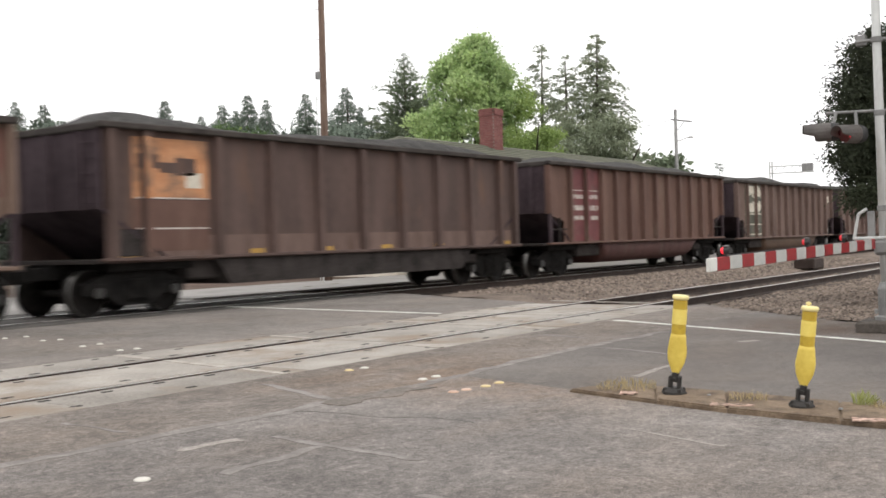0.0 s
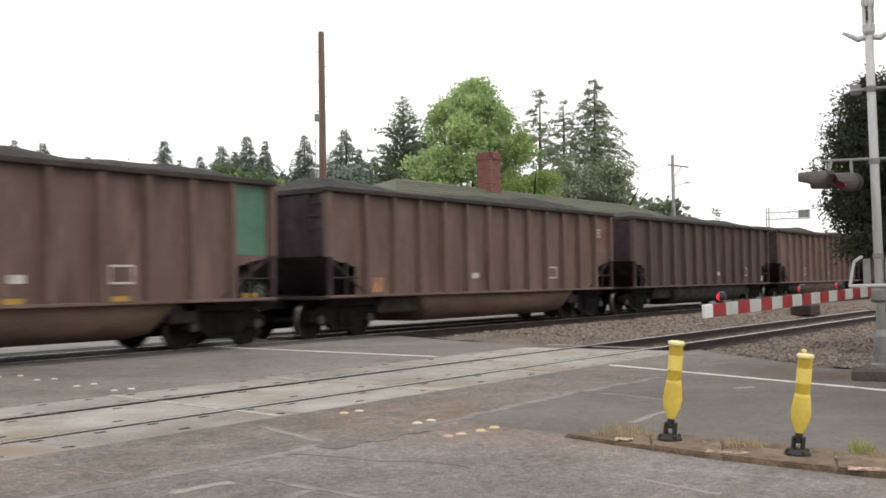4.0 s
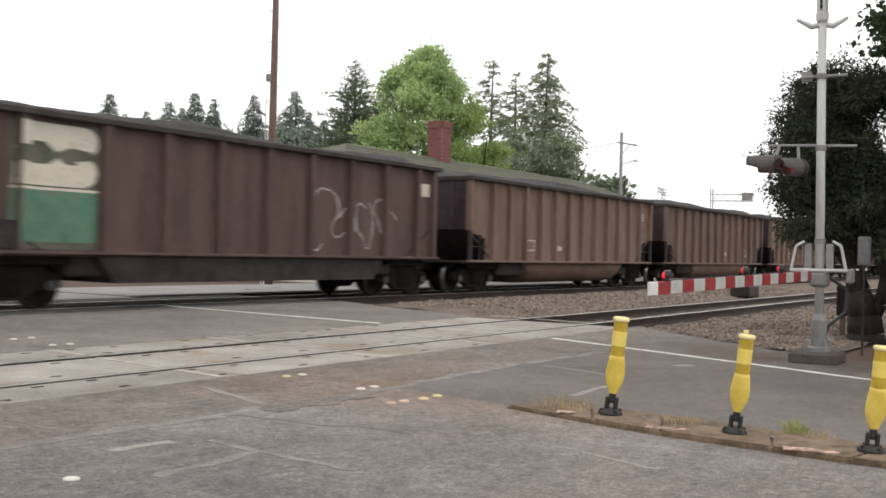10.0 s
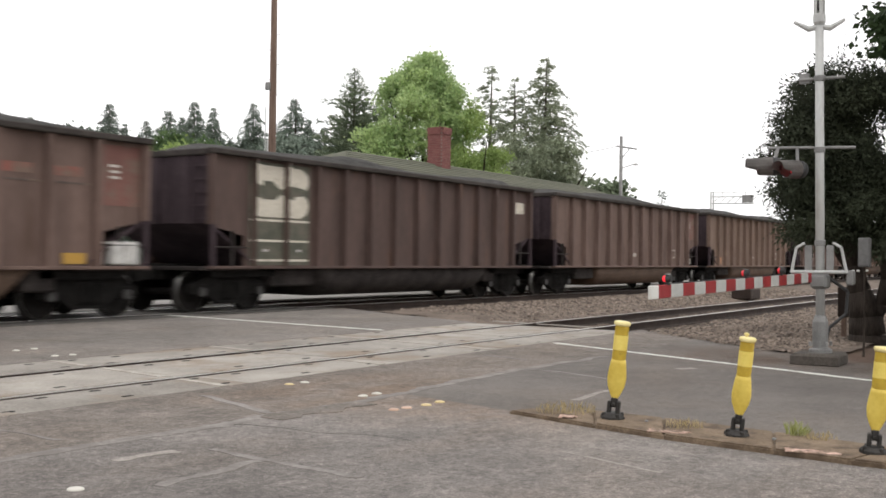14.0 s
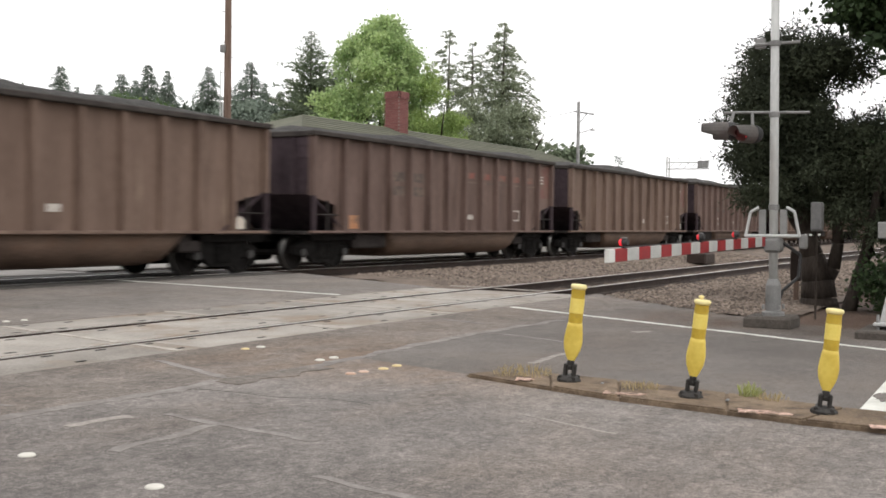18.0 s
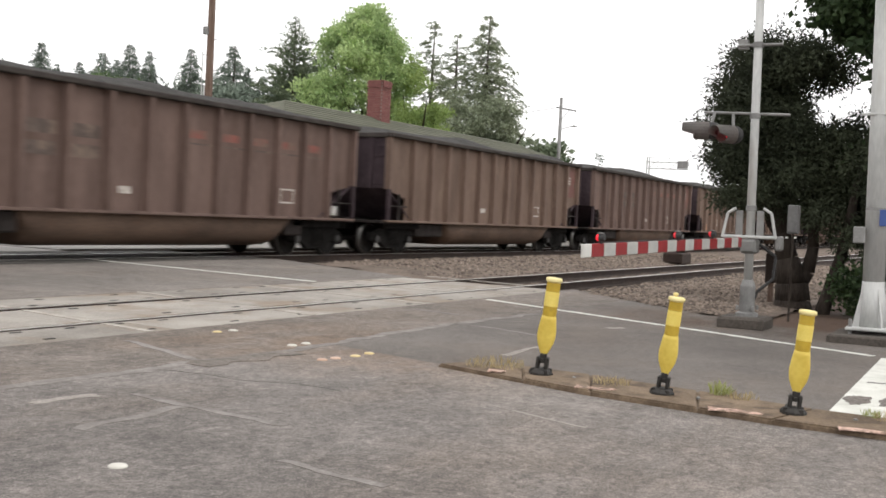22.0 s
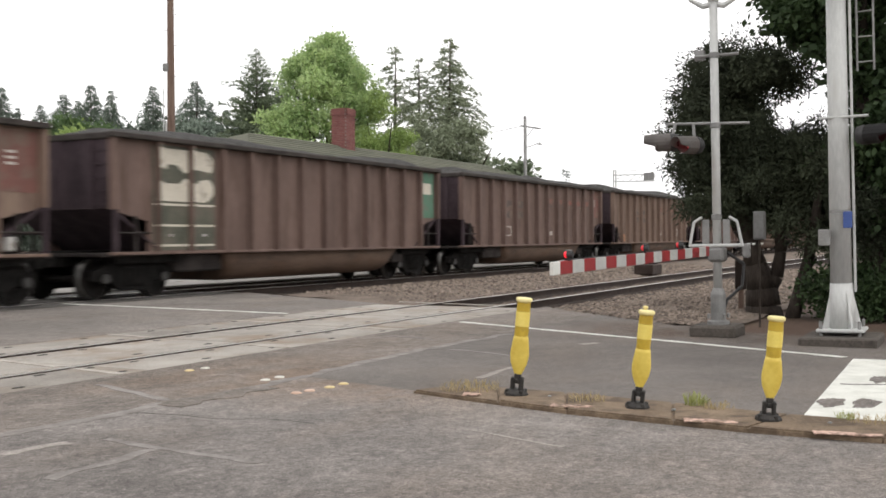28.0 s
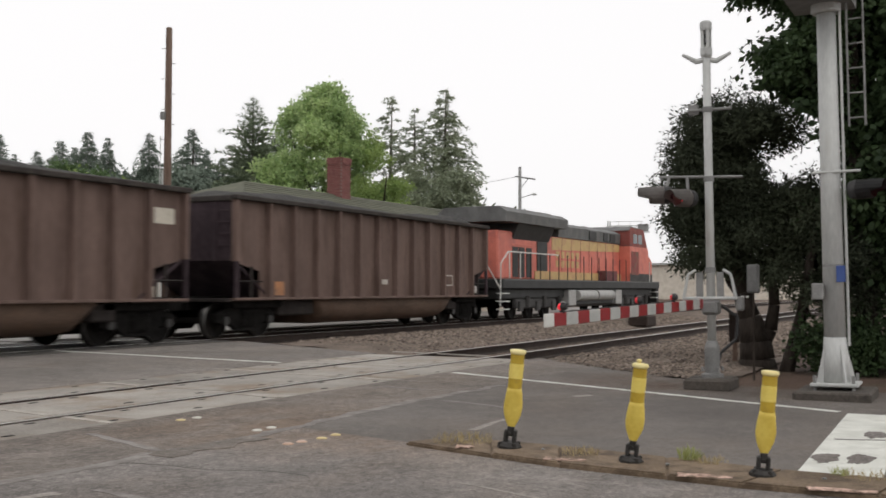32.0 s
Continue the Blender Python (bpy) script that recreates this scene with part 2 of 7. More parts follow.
KERB = mat("weathered_kerb", (0.1, 0.07, 0.043), (0.25, 0.182, 0.122), 0.92, scale=2.2, fine=45, bump=0.6, grain=0.8, spots=(0.085, 0.058, 0.036), spot_scale=3.5, spot_cut=0.52)
KERB_WORN = mat("scraped_kerb_paint", (0.345, 0.216, 0.1595), (0.69, 0.486, 0.406), 0.9, scale=9, fine=60, bump=0.4, grain=1.0, spots=(0.16, 0.115, 0.08), spot_scale=14, spot_cut=0.5)
EARTH = mat("bare_earth", (0.0546, 0.0351, 0.02652), (0.1287, 0.08736, 0.0663), 0.95, scale=0.8, fine=40, bump=0.7, grain=1.0, spots=(0.078, 0.0663, 0.039), spot_scale=0.6, gloss=0.2)
GRAVEL = mat("ballast_bed", (0.0721, 0.05577, 0.04508), (0.2215, 0.1765, 0.1435), 0.95, scale=1.5, fine=26, bump=0.9, bump_scale=30, grain=1.0, gloss=0.2)
STONE = mat("ballast_stone", (0.0515, 0.03977, 0.03312), (0.3193, 0.26, 0.2134), 0.9, scale=4, fine=30, bump=0.3, island=0.75, gloss=0.2)
PAINT_W = mat("road_paint_white", (0.5, 0.5, 0.45), (0.7, 0.7, 0.645), 0.75, scale=4, fine=50, bump=0.3, spots=(0.3, 0.29, 0.27), spot_scale=5, spot_cut=0.66)
STUD_W = mat("button_white", (0.468, 0.4524, 0.39), (0.6084, 0.585, 0.5304), 0.5, scale=8, bump=0.05)
STUD_Y = mat("button_yellow", (0.465, 0.36, 0.15), (0.585, 0.465, 0.2475), 0.5, scale=8, bump=0.05)
STUD_P = mat("button_orange", (0.42, 0.27, 0.19), (0.55, 0.39, 0.3), 0.5, scale=8, bump=0.05)
RAIL_TOP = mat("rail_steel_polished", (0.68, 0.66, 0.63), (0.85, 0.83, 0.8), 0.3, 1.0, scale=3, bump=0.02, stretch=(0.1, 1, 1))
RAIL = mat("rail_rust", (0.022, 0.014, 0.0108), (0.052, 0.034, 0.026), 0.85, 0.2, scale=4, bump=0.2)
RUBBER = mat("flangeway_rubber", (0.012, 0.012, 0.012), (0.03, 0.03, 0.03), 0.9, scale=6, bump=0.2, gloss=0.1)
SEAL_GREY = mat("dusty_rubber", (0.07, 0.06, 0.05), (0.17, 0.15, 0.13), 0.9, scale=3, fine=30, bump=0.2, grain=0.9, gloss=0.2)
TIE = mat("tie_timber", (0.04, 0.03, 0.024), (0.1, 0.08, 0.065), 0.95, scale=3, fine=40, stretch=(6, 0.6, 6), bump=0.5)
STEEL = mat("galvanised_steel", (0.4, 0.405, 0.395), (0.56, 0.565, 0.545), 0.6, 0.08, scale=2.5, fine=40, bump=0.04, spots=(0.36, 0.34, 0.31), spot_scale=2.5, spot_cut=0.66, stretch=(1, 1, 0.25))
STEEL_D = mat("weathered_steel", (0.16, 0.16, 0.155), (0.3, 0.295, 0.285), 0.6, 0.3, scale=4, bump=0.08)
BLACK = mat("signal_black", (0.016, 0.016, 0.017), (0.04, 0.039, 0.038), 0.6, scale=5, bump=0.05)
GREY_HOOD = mat("signal_hood_grey", (0.14, 0.13, 0.12), (0.24, 0.225, 0.21), 0.65, scale=4, bump=0.05)
ARM_W = mat("gate_white", (0.5808, 0.5808, 0.5418), (0.704, 0.704, 0.6622), 0.5, scale=6, bump=0.03)
ARM_G = mat("gate_reflector_grey", (0.3696, 0.3696, 0.3528), (0.4928, 0.4928, 0.462), 0.45, scale=6, bump=0.03)
ARM_R = mat("gate_reflector_red", (0.216, 0.0132, 0.0165), (0.3024, 0.024, 0.0285), 0.45, scale=6, bump=0.03)
LAMP_ON = glow("red_lamp_lit", (0.8, 0.015, 0.03), 0.75)
LAMP_DIM = glow("red_lamp_dim", (0.6, 0.02, 0.03), 0.25)
YELLOW = mat("post_yellow", (0.6, 0.43, 0.06), (0.76, 0.59, 0.12), 0.55, scale=5, fine=30, bump=0.08, spots=(0.465, 0.324, 0.063), spot_scale=7, spot_cut=0.68)
BAND = mat("post_ochre", (0.4, 0.265, 0.018), (0.54, 0.375, 0.035), 0.5, scale=6, fine=30, bump=0.06, spots=(0.36, 0.24, 0.03), spot_scale=9, spot_cut=0.66)
PALE_BAND = mat("post_band_pale", (0.7, 0.54, 0.1), (0.82, 0.66, 0.17), 0.45, scale=6, bump=0.04, spots=(0.6, 0.42, 0.06), spot_scale=8, spot_cut=0.66)
CAP = mat("post_cap_pale_yellow", (0.68, 0.56, 0.22), (0.8, 0.7, 0.34), 0.5, scale=6, bump=0.05)
SPRING = mat("post_hinge_black", (0.014, 0.013, 0.012), (0.04, 0.036, 0.032), 0.65, 0.2, scale=8, bump=0.2)
BLUE = mat("sign_blue", (0.03, 0.06, 0.22), (0.05, 0.1, 0.3), 0.5, scale=6, bump=0)
COAL = mat("coal", (0.018, 0.0172, 0.0162), (0.068, 0.065, 0.061), 0.8, scale=5, fine=18, bump=1.0, bump_scale=14, gloss=0.12)
STEM_WOOD = mat("pole_timber", (0.1, 0.062, 0.045), (0.21, 0.145, 0.11), 0.9, scale=3, fine=40, stretch=(3, 3, 0.3), bump=0.3)
BARK_GREY = mat("bark_grey", (0.06, 0.052, 0.044), (0.15, 0.13, 0.112), 0.95, scale=2, fine=12, stretch=(2, 2, 0.4), bump=0.6, gloss=0.2)
BARK = mat("bark", (0.02, 0.0155, 0.0125), (0.062, 0.05, 0.041), 0.95, scale=4, fine=22, stretch=(2, 2, 0.5), bump=0.8, gloss=0.2)
BRICK = mat("chimney_brick", (0.1445, 0.051, 0.04675), (0.255, 0.1062, 0.0935), 0.9, scale=3, fine=30, bump=0.3, rnd=0.3)
MORTAR = mat("mortar", (0.2, 0.15, 0.13), (0.3, 0.24, 0.21), 0.95, scale=8, bump=0.3)
SHINGLE = mat("mossy_shingle", (0.056, 0.06, 0.04), (0.12, 0.12, 0.084), 0.95, scale=1.5, fine=20, bump=0.5, rnd=0.35)
STUCCO = mat("station_wall", (0.6, 0.54, 0.45), (0.78, 0.72, 0.63), 0.9, scale=2, bump=0.2)
LEAF_BRIGHT = mat("leaf_bright", (0.2, 0.31, 0.125), (0.54, 0.66, 0.31), 0.65, scale=0.55, fine=3, bump=0, island=0.3, gloss=0.3, through_light=0.4)
LEAF_DARK_FAR = mat("leaf_green_far", (0.06, 0.105, 0.045), (0.16, 0.23, 0.1), 0.7, scale=1.0, fine=6, bump=0, island=0.5, gloss=0.2, through_light=0.4)
LEAF_LIME = mat("leaf_lime", (0.16, 0.24, 0.07), (0.38, 0.48, 0.17), 0.65, scale=0.6, fine=3, bump=0, island=0.3, gloss=0.3, through_light=0.45)
LEAF_DARK = mat("leaf_dark", (0.017, 0.032, 0.014), (0.068, 0.105, 0.042), 0.55, scale=0.9, fine=6, bump=0, island=0.35, gloss=0.2, through_light=0.3)
# Needle greens are lifted for distance haze, most of all in NEEDLE_FAR.
NEEDLE = mat("needle", (0.105, 0.138, 0.088), (0.235, 0.28, 0.182), 0.8, scale=0.5, fine=4, bump=0, island=0.3, gloss=0.2, through_light=0.2)
NEEDLE_PALE = mat("needle_pale", (0.155, 0.185, 0.122), (0.33, 0.365, 0.25), 0.8, scale=0.5, fine=4, bump=0, island=0.3, gloss=0.2, through_light=0.3)
NEEDLE_FAR = mat("needle_haze_tinted", (0.105, 0.135, 0.108), (0.205, 0.245, 0.195), 0.9, scale=0.6, fine=3, bump=0, island=0.4, gloss=0.2)
YEW = mat("yew_foliage", (0.02, 0.026, 0.016), (0.056, 0.066, 0.037), 0.75, scale=0.9, fine=4, bump=0, island=0.25, gloss=0.2)
PAVER = mat("paver_brick", (0.2, 0.105, 0.08), (0.36, 0.21, 0.165), 0.92, scale=4, fine=40, bump=0.3, rnd=0.4)
LAWN = mat("lawn_green", (0.07, 0.12, 0.03), (0.17, 0.24, 0.07), 0.95, scale=0.8, fine=20, bump=0.6, grain=1.0, gloss=0.2)
GRASS = mat("dry_grass", (0.3, 0.235, 0.115), (0.52, 0.42, 0.23), 0.85, scale=4, bump=0, island=0.5, through_light=0.3)
GRASS_G = mat("green_grass", (0.24, 0.25, 0.08), (0.42, 0.46, 0.18), 0.85, scale=4, bump=0, island=0.5, through_light=0.3)

CAR_STREAK = dict(stretch=(1.6, 1.6, 0.35), scale=1.3, fine=14, bump=0.06)
BODY = {
    "tan": mat("hopper_tan", (0.11, 0.0724, 0.05511), (0.205, 0.1413, 0.1097), 0.7, 0.0, spots=(0.255, 0.1855, 0.1396), spot_scale=1.5, spot_cut=0.64, gloss=0.25, **CAR_STREAK),
    "brown": mat("hopper_brown", (0.094, 0.06156, 0.05075), (0.18, 0.1216, 0.1014), 0.7, 0.0, spots=(0.08789, 0.05501, 0.04192), spot_scale=1.5, spot_cut=0.6, gloss=0.25, **CAR_STREAK),
    "dark": mat("hopper_dark_brown", (0.056, 0.0365, 0.0315), (0.113, 0.0745, 0.0635), 0.7, 0.0, spots=(0.128, 0.073, 0.05), spot_scale=1.5, spot_cut=0.63, gloss=0.25, **CAR_STREAK),
    "rust": mat("hopper_rust_brown", (0.086, 0.0465, 0.0368), (0.152, 0.088, 0.0675), 0.7, 0.0, spots=(0.15, 0.105, 0.08), spot_scale=1.5, spot_cut=0.62, gloss=0.25, **CAR_STREAK),
    "maroon": mat("hopper_maroon", (0.05862, 0.02697, 0.02552), (0.1172, 0.05817, 0.05104), 0.7, 0.0, spots=(0.1094, 0.08317, 0.0638), spot_scale=1.5, spot_cut=0.62, gloss=0.25, **CAR_STREAK),
}
# Also colours the under-car blocks, so it is kept near black for shade.
CAR_DARK = mat("hopper_grime_shade", (0.0187, 0.01615, 0.0153), (0.0578, 0.0493, 0.0459), 0.85, scale=2.5, fine=20, bump=0.2, gloss=0.1)
# Brown set below the sides' tone, with the shade under the car in it.
BELLY = mat("belly_shaded_brown", (0.065, 0.0432, 0.0319), (0.1495, 0.0996, 0.0726), 0.75, scale=1.3, fine=14, bump=0.06, stretch=(0.6, 1.6, 1.6), spots=(0.1105, 0.066, 0.044), spot_scale=1.5, gloss=0.2)
CHORD = mat("chord_dusty", (0.028, 0.024, 0.022), (0.07, 0.06, 0.054), 0.85, scale=2.5, fine=20, bump=0.1, gloss=0.15)
# Car ends are coloured darker to hold the shade in the gaps between cars.
CAR_END = mat("hopper_end_shaded", (0.03101, 0.02256, 0.02549), (0.07752, 0.0564, 0.06298), 0.85, scale=2, fine=16, bump=0.1, stretch=(1, 1, 0.4), gloss=0.12)
# Bogie and wheel blacks carry the shade beneath the cars.
TRUCK = mat("bogie_iron_shaded", (0.006375, 0.00612, 0.005737), (0.02167, 0.01976, 0.01849), 0.9, 0.0, scale=5, fine=24, bump=0.2, gloss=0.08)
TREAD = mat("wheel_tread_polished", (0.084, 0.0798, 0.0756), (0.168, 0.1638, 0.1554), 0.35, 0.8, scale=5, bump=0.02)
WHEEL = mat("wheel_steel_shaded", (0.0063, 0.0054, 0.00495), (0.0198, 0.0171, 0.0153), 0.7, 0.1, scale=5, bump=0.1, gloss=0.12)
BEARING = mat("bearing_cap", (0.024, 0.0222, 0.0204), (0.06, 0.0564, 0.0528), 0.6, 0.2, scale=6, bump=0.05)
STENCIL = mat("stencil_white", (0.36, 0.32, 0.28), (0.62, 0.58, 0.53), 0.7, scale=5, fine=20, bump=0, spots=(0.2, 0.15, 0.12), spot_scale=4, spot_cut=0.58)
STENCIL_RED = mat("stencil_red", (0.165, 0.055, 0.042), (0.26, 0.085, 0.064), 0.7, scale=5, fine=20, bump=0, spots=(0.15, 0.1, 0.075), spot_scale=3.5, spot_cut=0.5)
FADED_RED = mat("corner_red_faded", (0.115, 0.045, 0.037), (0.185, 0.08, 0.062), 0.7, scale=1.8, fine=16, bump=0.05, spots=(0.145, 0.098, 0.074), spot_scale=2.2, spot_cut=0.52)
STENCIL_DARK = mat("stencil_dark", (0.05, 0.035, 0.03), (0.11, 0.08, 0.065), 0.7, scale=5, fine=20, bump=0, spots=(0.17, 0.12, 0.09), spot_scale=3, spot_cut=0.52)
GREEN_PAINT = mat("panel_green", (0.04725, 0.12, 0.075), (0.1013, 0.216, 0.1438), 0.7, scale=2, fine=20, bump=0.05, spots=(0.135, 0.108, 0.0875), spot_scale=2, spot_cut=0.6)
SPRAY = mat("spray_paint_pale", (0.3, 0.27, 0.26), (0.5, 0.46, 0.44), 0.7, scale=4, fine=20, bump=0, spots=(0.16, 0.12, 0.11), spot_scale=3, spot_cut=0.55)
PANEL_OLIVE = mat("panel_olive_grime", (0.045, 0.047, 0.034), (0.115, 0.115, 0.082), 0.7, scale=2, fine=20, bump=0.05, spots=(0.12, 0.095, 0.075), spot_scale=2, spot_cut=0.56)
CREAM = mat("panel_cream", (0.46, 0.42, 0.34), (0.66, 0.61, 0.52), 0.7, scale=3, fine=20, bump=0.05, spots=(0.25, 0.21, 0.16), spot_scale=3, spot_cut=0.6)
PANEL_RED = mat("panel_red", (0.17, 0.035, 0.03), (0.29, 0.075, 0.06), 0.7, scale=2, fine=20, bump=0.05, spots=(0.15, 0.095, 0.07), spot_scale=2.5, spot_cut=0.57)
PANEL_MAROON = mat("panel_maroon", (0.09, 0.022, 0.025), (0.17, 0.045, 0.045), 0.7, scale=2, fine=20, bump=0.05, spots=(0.13, 0.085, 0.065), spot_scale=2.5, spot_cut=0.6)
PANEL_ORANGE = mat("panel_orange", (0.36, 0.15, 0.06), (0.56, 0.28, 0.14), 0.7, scale=2.5, fine=16, bump=0.05, spots=(0.19, 0.11, 0.07), spot_scale=1.8, spot_cut=0.52)
REFLECT_Y = mat("reflector_tape_yellow", (0.36, 0.2, 0.03), (0.5, 0.3, 0.05), 0.5, scale=6, bump=0, spots=(0.22, 0.13, 0.05), spot_scale=6, spot_cut=0.56)
BOX_PALE = mat("brake_box_pale", (0.38, 0.37, 0.35), (0.58, 0.57, 0.54), 0.6, scale=5, bump=0.05, spots=(0.2, 0.17, 0.14), spot_scale=4)
LOCO_ORANGE = mat("loco_orange", (0.5187, 0.126, 0.0891), (0.6916, 0.2016, 0.1411), 0.55, scale=2, fine=20, bump=0.02, spots=(0.4199, 0.126, 0.104), spot_scale=1.5, spot_cut=0.6)
LOCO_YELLOW = mat("loco_yellow", (0.4536, 0.2964, 0.1152), (0.6048, 0.4104, 0.1728), 0.55, scale=2, fine=20, bump=0.02, spots=(0.4536, 0.228, 0.1296), spot_scale=2.5, spot_cut=0.58)
LOCO_ROOF = mat("loco_roof_grey", (0.075, 0.074, 0.072), (0.15, 0.148, 0.144), 0.65, scale=1.5, fine=20, bump=0.04, spots=(0.16, 0.16, 0.155), spot_scale=1.2)
LOCO_DARK = mat("loco_black", (0.012, 0.0122, 0.012), (0.036, 0.0365, 0.0355), 0.6, scale=2, fine=20, bump=0.03)
BOGIE_GREY = mat("bogie_dusty_grey", (0.022, 0.021, 0.02), (0.085, 0.081, 0.077), 0.8, scale=3, fine=20, bump=0.1, spots=(0.03, 0.028, 0.026), spot_scale=2.5)
LOCO_SILVER = mat("loco_silver", (0.3, 0.3, 0.29), (0.48, 0.47, 0.45), 0.55, 0.2, scale=3, fine=20, bump=0.08, spots=(0.2, 0.18, 0.16), spot_scale=3)
GLASS = bpy.data.materials.new("cab_glass")
GLASS.use_nodes = True
GLASS.node_tree.nodes["Principled BSDF"].inputs["Base Color"].default_value = (0.03, 0.035, 0.04, 1)
GLASS.node_tree.nodes["Principled BSDF"].inputs["Roughness"].default_value = 0.08


# ---- mesh helpers ----
def box(bm, x0, x1, y0, y1, z0, z1, bev=0.0):
    m = Matrix.LocRotScale(((x0 + x1) / 2, (y0 + y1) / 2, (z0 + z1) / 2), None, (abs(x1 - x0), abs(y1 - y0), abs(z1 - z0)))
    made = bmesh.ops.create_cube(bm, size=1, matrix=m)["verts"]
    if bev:
        edges = list({e for v in made for e in v.link_edges})
        bmesh.ops.bevel(bm, geom=edges, offset=bev, segments=1, affect="EDGES")
    return bm


def rod(bm, a, b, r0, r1=None, seg=10, caps=True):
    a, b = Vector(a), Vector(b)
    q = (b - a).to_track_quat("Z", "Y").to_matrix().to_4x4()
    m = Matrix.Translation((a + b) / 2) @ q
    bmesh.ops.create_cone(bm, cap_ends=caps, segments=seg, radius1=r0, radius2=r0 if r1 is None else r1, depth=(b - a).length, matrix=m)
    return bm


def prism(bm, pts, axis, a, b):
    """A solid from an outline: pts are pairs in the two other axes, pushed from a to b along the axis."""
    def at(p, h):
        return {"x": (h, p[0], p[1]), "y": (p[0], h, p[1]), "z": (p[0], p[1], h)}[axis]
    lo, hi = [bm.verts.new(at(p, a)) for p in pts], [bm.verts.new(at(p, b)) for p in pts]
    n = len(pts)
    faces = [bm.faces.new(lo), bm.faces.new(hi)]
    for i in range(n):
        faces.append(bm.faces.new((lo[i], lo[(i + 1) % n], hi[(i + 1) % n], hi[i])))
    bmesh.ops.recalc_face_normals(bm, faces=faces)
    return bm


def lathe(bm, rows, centre=(0, 0), seg=16):
    """A turned body: rows of (radius, height)."""
    rings = []
    for r, z in rows:
        rings.append([bm.verts.new((centre[0] + r * math.cos(2 * math.pi * k / seg), centre[1] + r * math.sin(2 * math.pi * k / seg), z)) for k in range(seg)])
    for lo, hi in zip(rings, rings[1:]):
        for k in range(seg):
            bm.faces.new((lo[k], lo[(k + 1) % seg], hi[(k + 1) % seg], hi[k]))
    bm.faces.new(rings[0][::-1]), bm.faces.new(rings[-1])
    return bm


def mesh_of(name, bm, material, smooth=False):
    me = bpy.data.meshes.new(name)
    bm.to_mesh(me)
    bm.free()
    me.materials.append(material)
    if smooth:
        me.polygons.foreach_set("use_smooth", [True] * len(me.polygons))
    return me


def part(name, bm, material, parent=None, label="", at=None, smooth=False):
    """One mesh object, under a thing or a part."""
    ob = new(name, bm if isinstance(bm, bpy.types.Mesh) else mesh_of(name, bm, material, smooth))
    if parent:
        ob.parent = parent
    if at is not None:
        ob.matrix_basis = at
    return tagged(ob, label)


def thing(name, label, category, group="", at=None, kind=""):
    ob = new(name)
    ob.empty_display_size = 0.3
    if at is not None:
        ob.matrix_basis = at
    return tagged(ob, label, category, group, kind)


def B():
    return bmesh.new()


def setting(name, bm, material, label="", smooth=False):
    return tagged(new(name, mesh_of(name, bm, material, smooth)), label, kind="structure")


# ---- ground and road ----
TRACK_Y = 17.64          # middle of the track the train runs on
NEAR_Y = 8.88            # middle of the empty track
GAUGE = 1.5              # between the middles of the rail heads
CROSS_END = 17.7         # where the crossing slabs stop


def in_dip(x, y):
    """How far the ground lies under the rail heads beside the crossing."""
    if x < CROSS_END + 0.1:
        return 0.0
    near = max(0.0, 1 - max(0.0, abs(y - NEAR_Y) - 2.0) / 1.2)
    far = max(0.0, 1 - max(0.0, abs(y - TRACK_Y) - 2.0) / 1.2)
    return 0.2 * max(near, far)


def build_ground():
    bm = B()
    xs = [-1500, -300, -80, -20, 5, 12, 15, 17.6, 17.82, 18.2, 20, 24, 30, 40, 60, 90, 150, 300, 700, 1500]
    ys = [-1500, -300, -60, -10, 0, 3, 5.4, 6.2, 6.9, 8.9, 10.9, 11.8, 13.2, 14.2, 15.6, 16.4, 17.6, 18.9, 19.7, 21, 24, 40, 80, 200, 500, 1500]
    rows = [[bm.verts.new((x, y, -0.03 - in_dip(x, y))) for x in xs] for y in ys]
    for a, b in zip(rows, rows[1:]):
        for i in range(len(xs) - 1):
            bm.faces.new((a[i], a[i + 1], b[i + 1], b[i]))
    return setting("ground", bm, EARTH, "bare brown earth running out to the horizon")


def slab(name, pts, z0, z1, material, label):
    return setting(name, prism(B(), pts, "z", z0, z1), material, label)


build_ground()
slab("road", [(-45, -45), (7.25, -45), (7.3, 1.2), (7.55, 3.0), (7.72, 4.12), (8.15, 5.62), (7.3, 5.56), (5.9, 5.63), (3.4, 5.78), (-45, 5.9)], -0.02, 0.0, ASPHALT, "coarse worn grey asphalt of the near lane")
slab("road_strip", [(-45, 5.9), (3.4, 5.78), (5.9, 5.63), (7.3, 5.56), (8.15, 5.62), (10.3, 5.74), (16.75, 5.66), (18.2, 7.26), (-45, 7.26)], -0.02, 0.0, ASPHALT_STRIP, "darker patched asphalt strip along the crossing slabs")
slab("road_lane", [(7.25, -45), (14.1, -45), (14.1, 2.5), (15.1, 4.0), (16.75, 5.66), (10.3, 5.74), (8.15, 5.62), (7.72, 4.12), (7.55, 3.0), (7.3, 1.2)], -0.02, 0.0, ASPHALT_LANE, "smooth darker asphalt lane beyond the median island")

slab("road_between_tracks", [(-45, 10.58), (18.0, 10.58), (19.6, 13.9), (20.6, 15.85), (-45, 15.85)], -0.02, 0.0, ASPHALT_OLD, "patched grey asphalt between the two tracks")
slab("road_beyond", [(-45, 19.5), (17.5, 19.5), (17.0, 90), (-45, 90)], -0.02, 0.0, PAVE, "pale grey asphalt beyond the far track")


slab("station_pavement", [(17.6, 19.9), (75, 19.9), (75, 24.2), (17.4, 24.2)], -0.02, 0.02, PAVE, "pale concrete paving before the station")


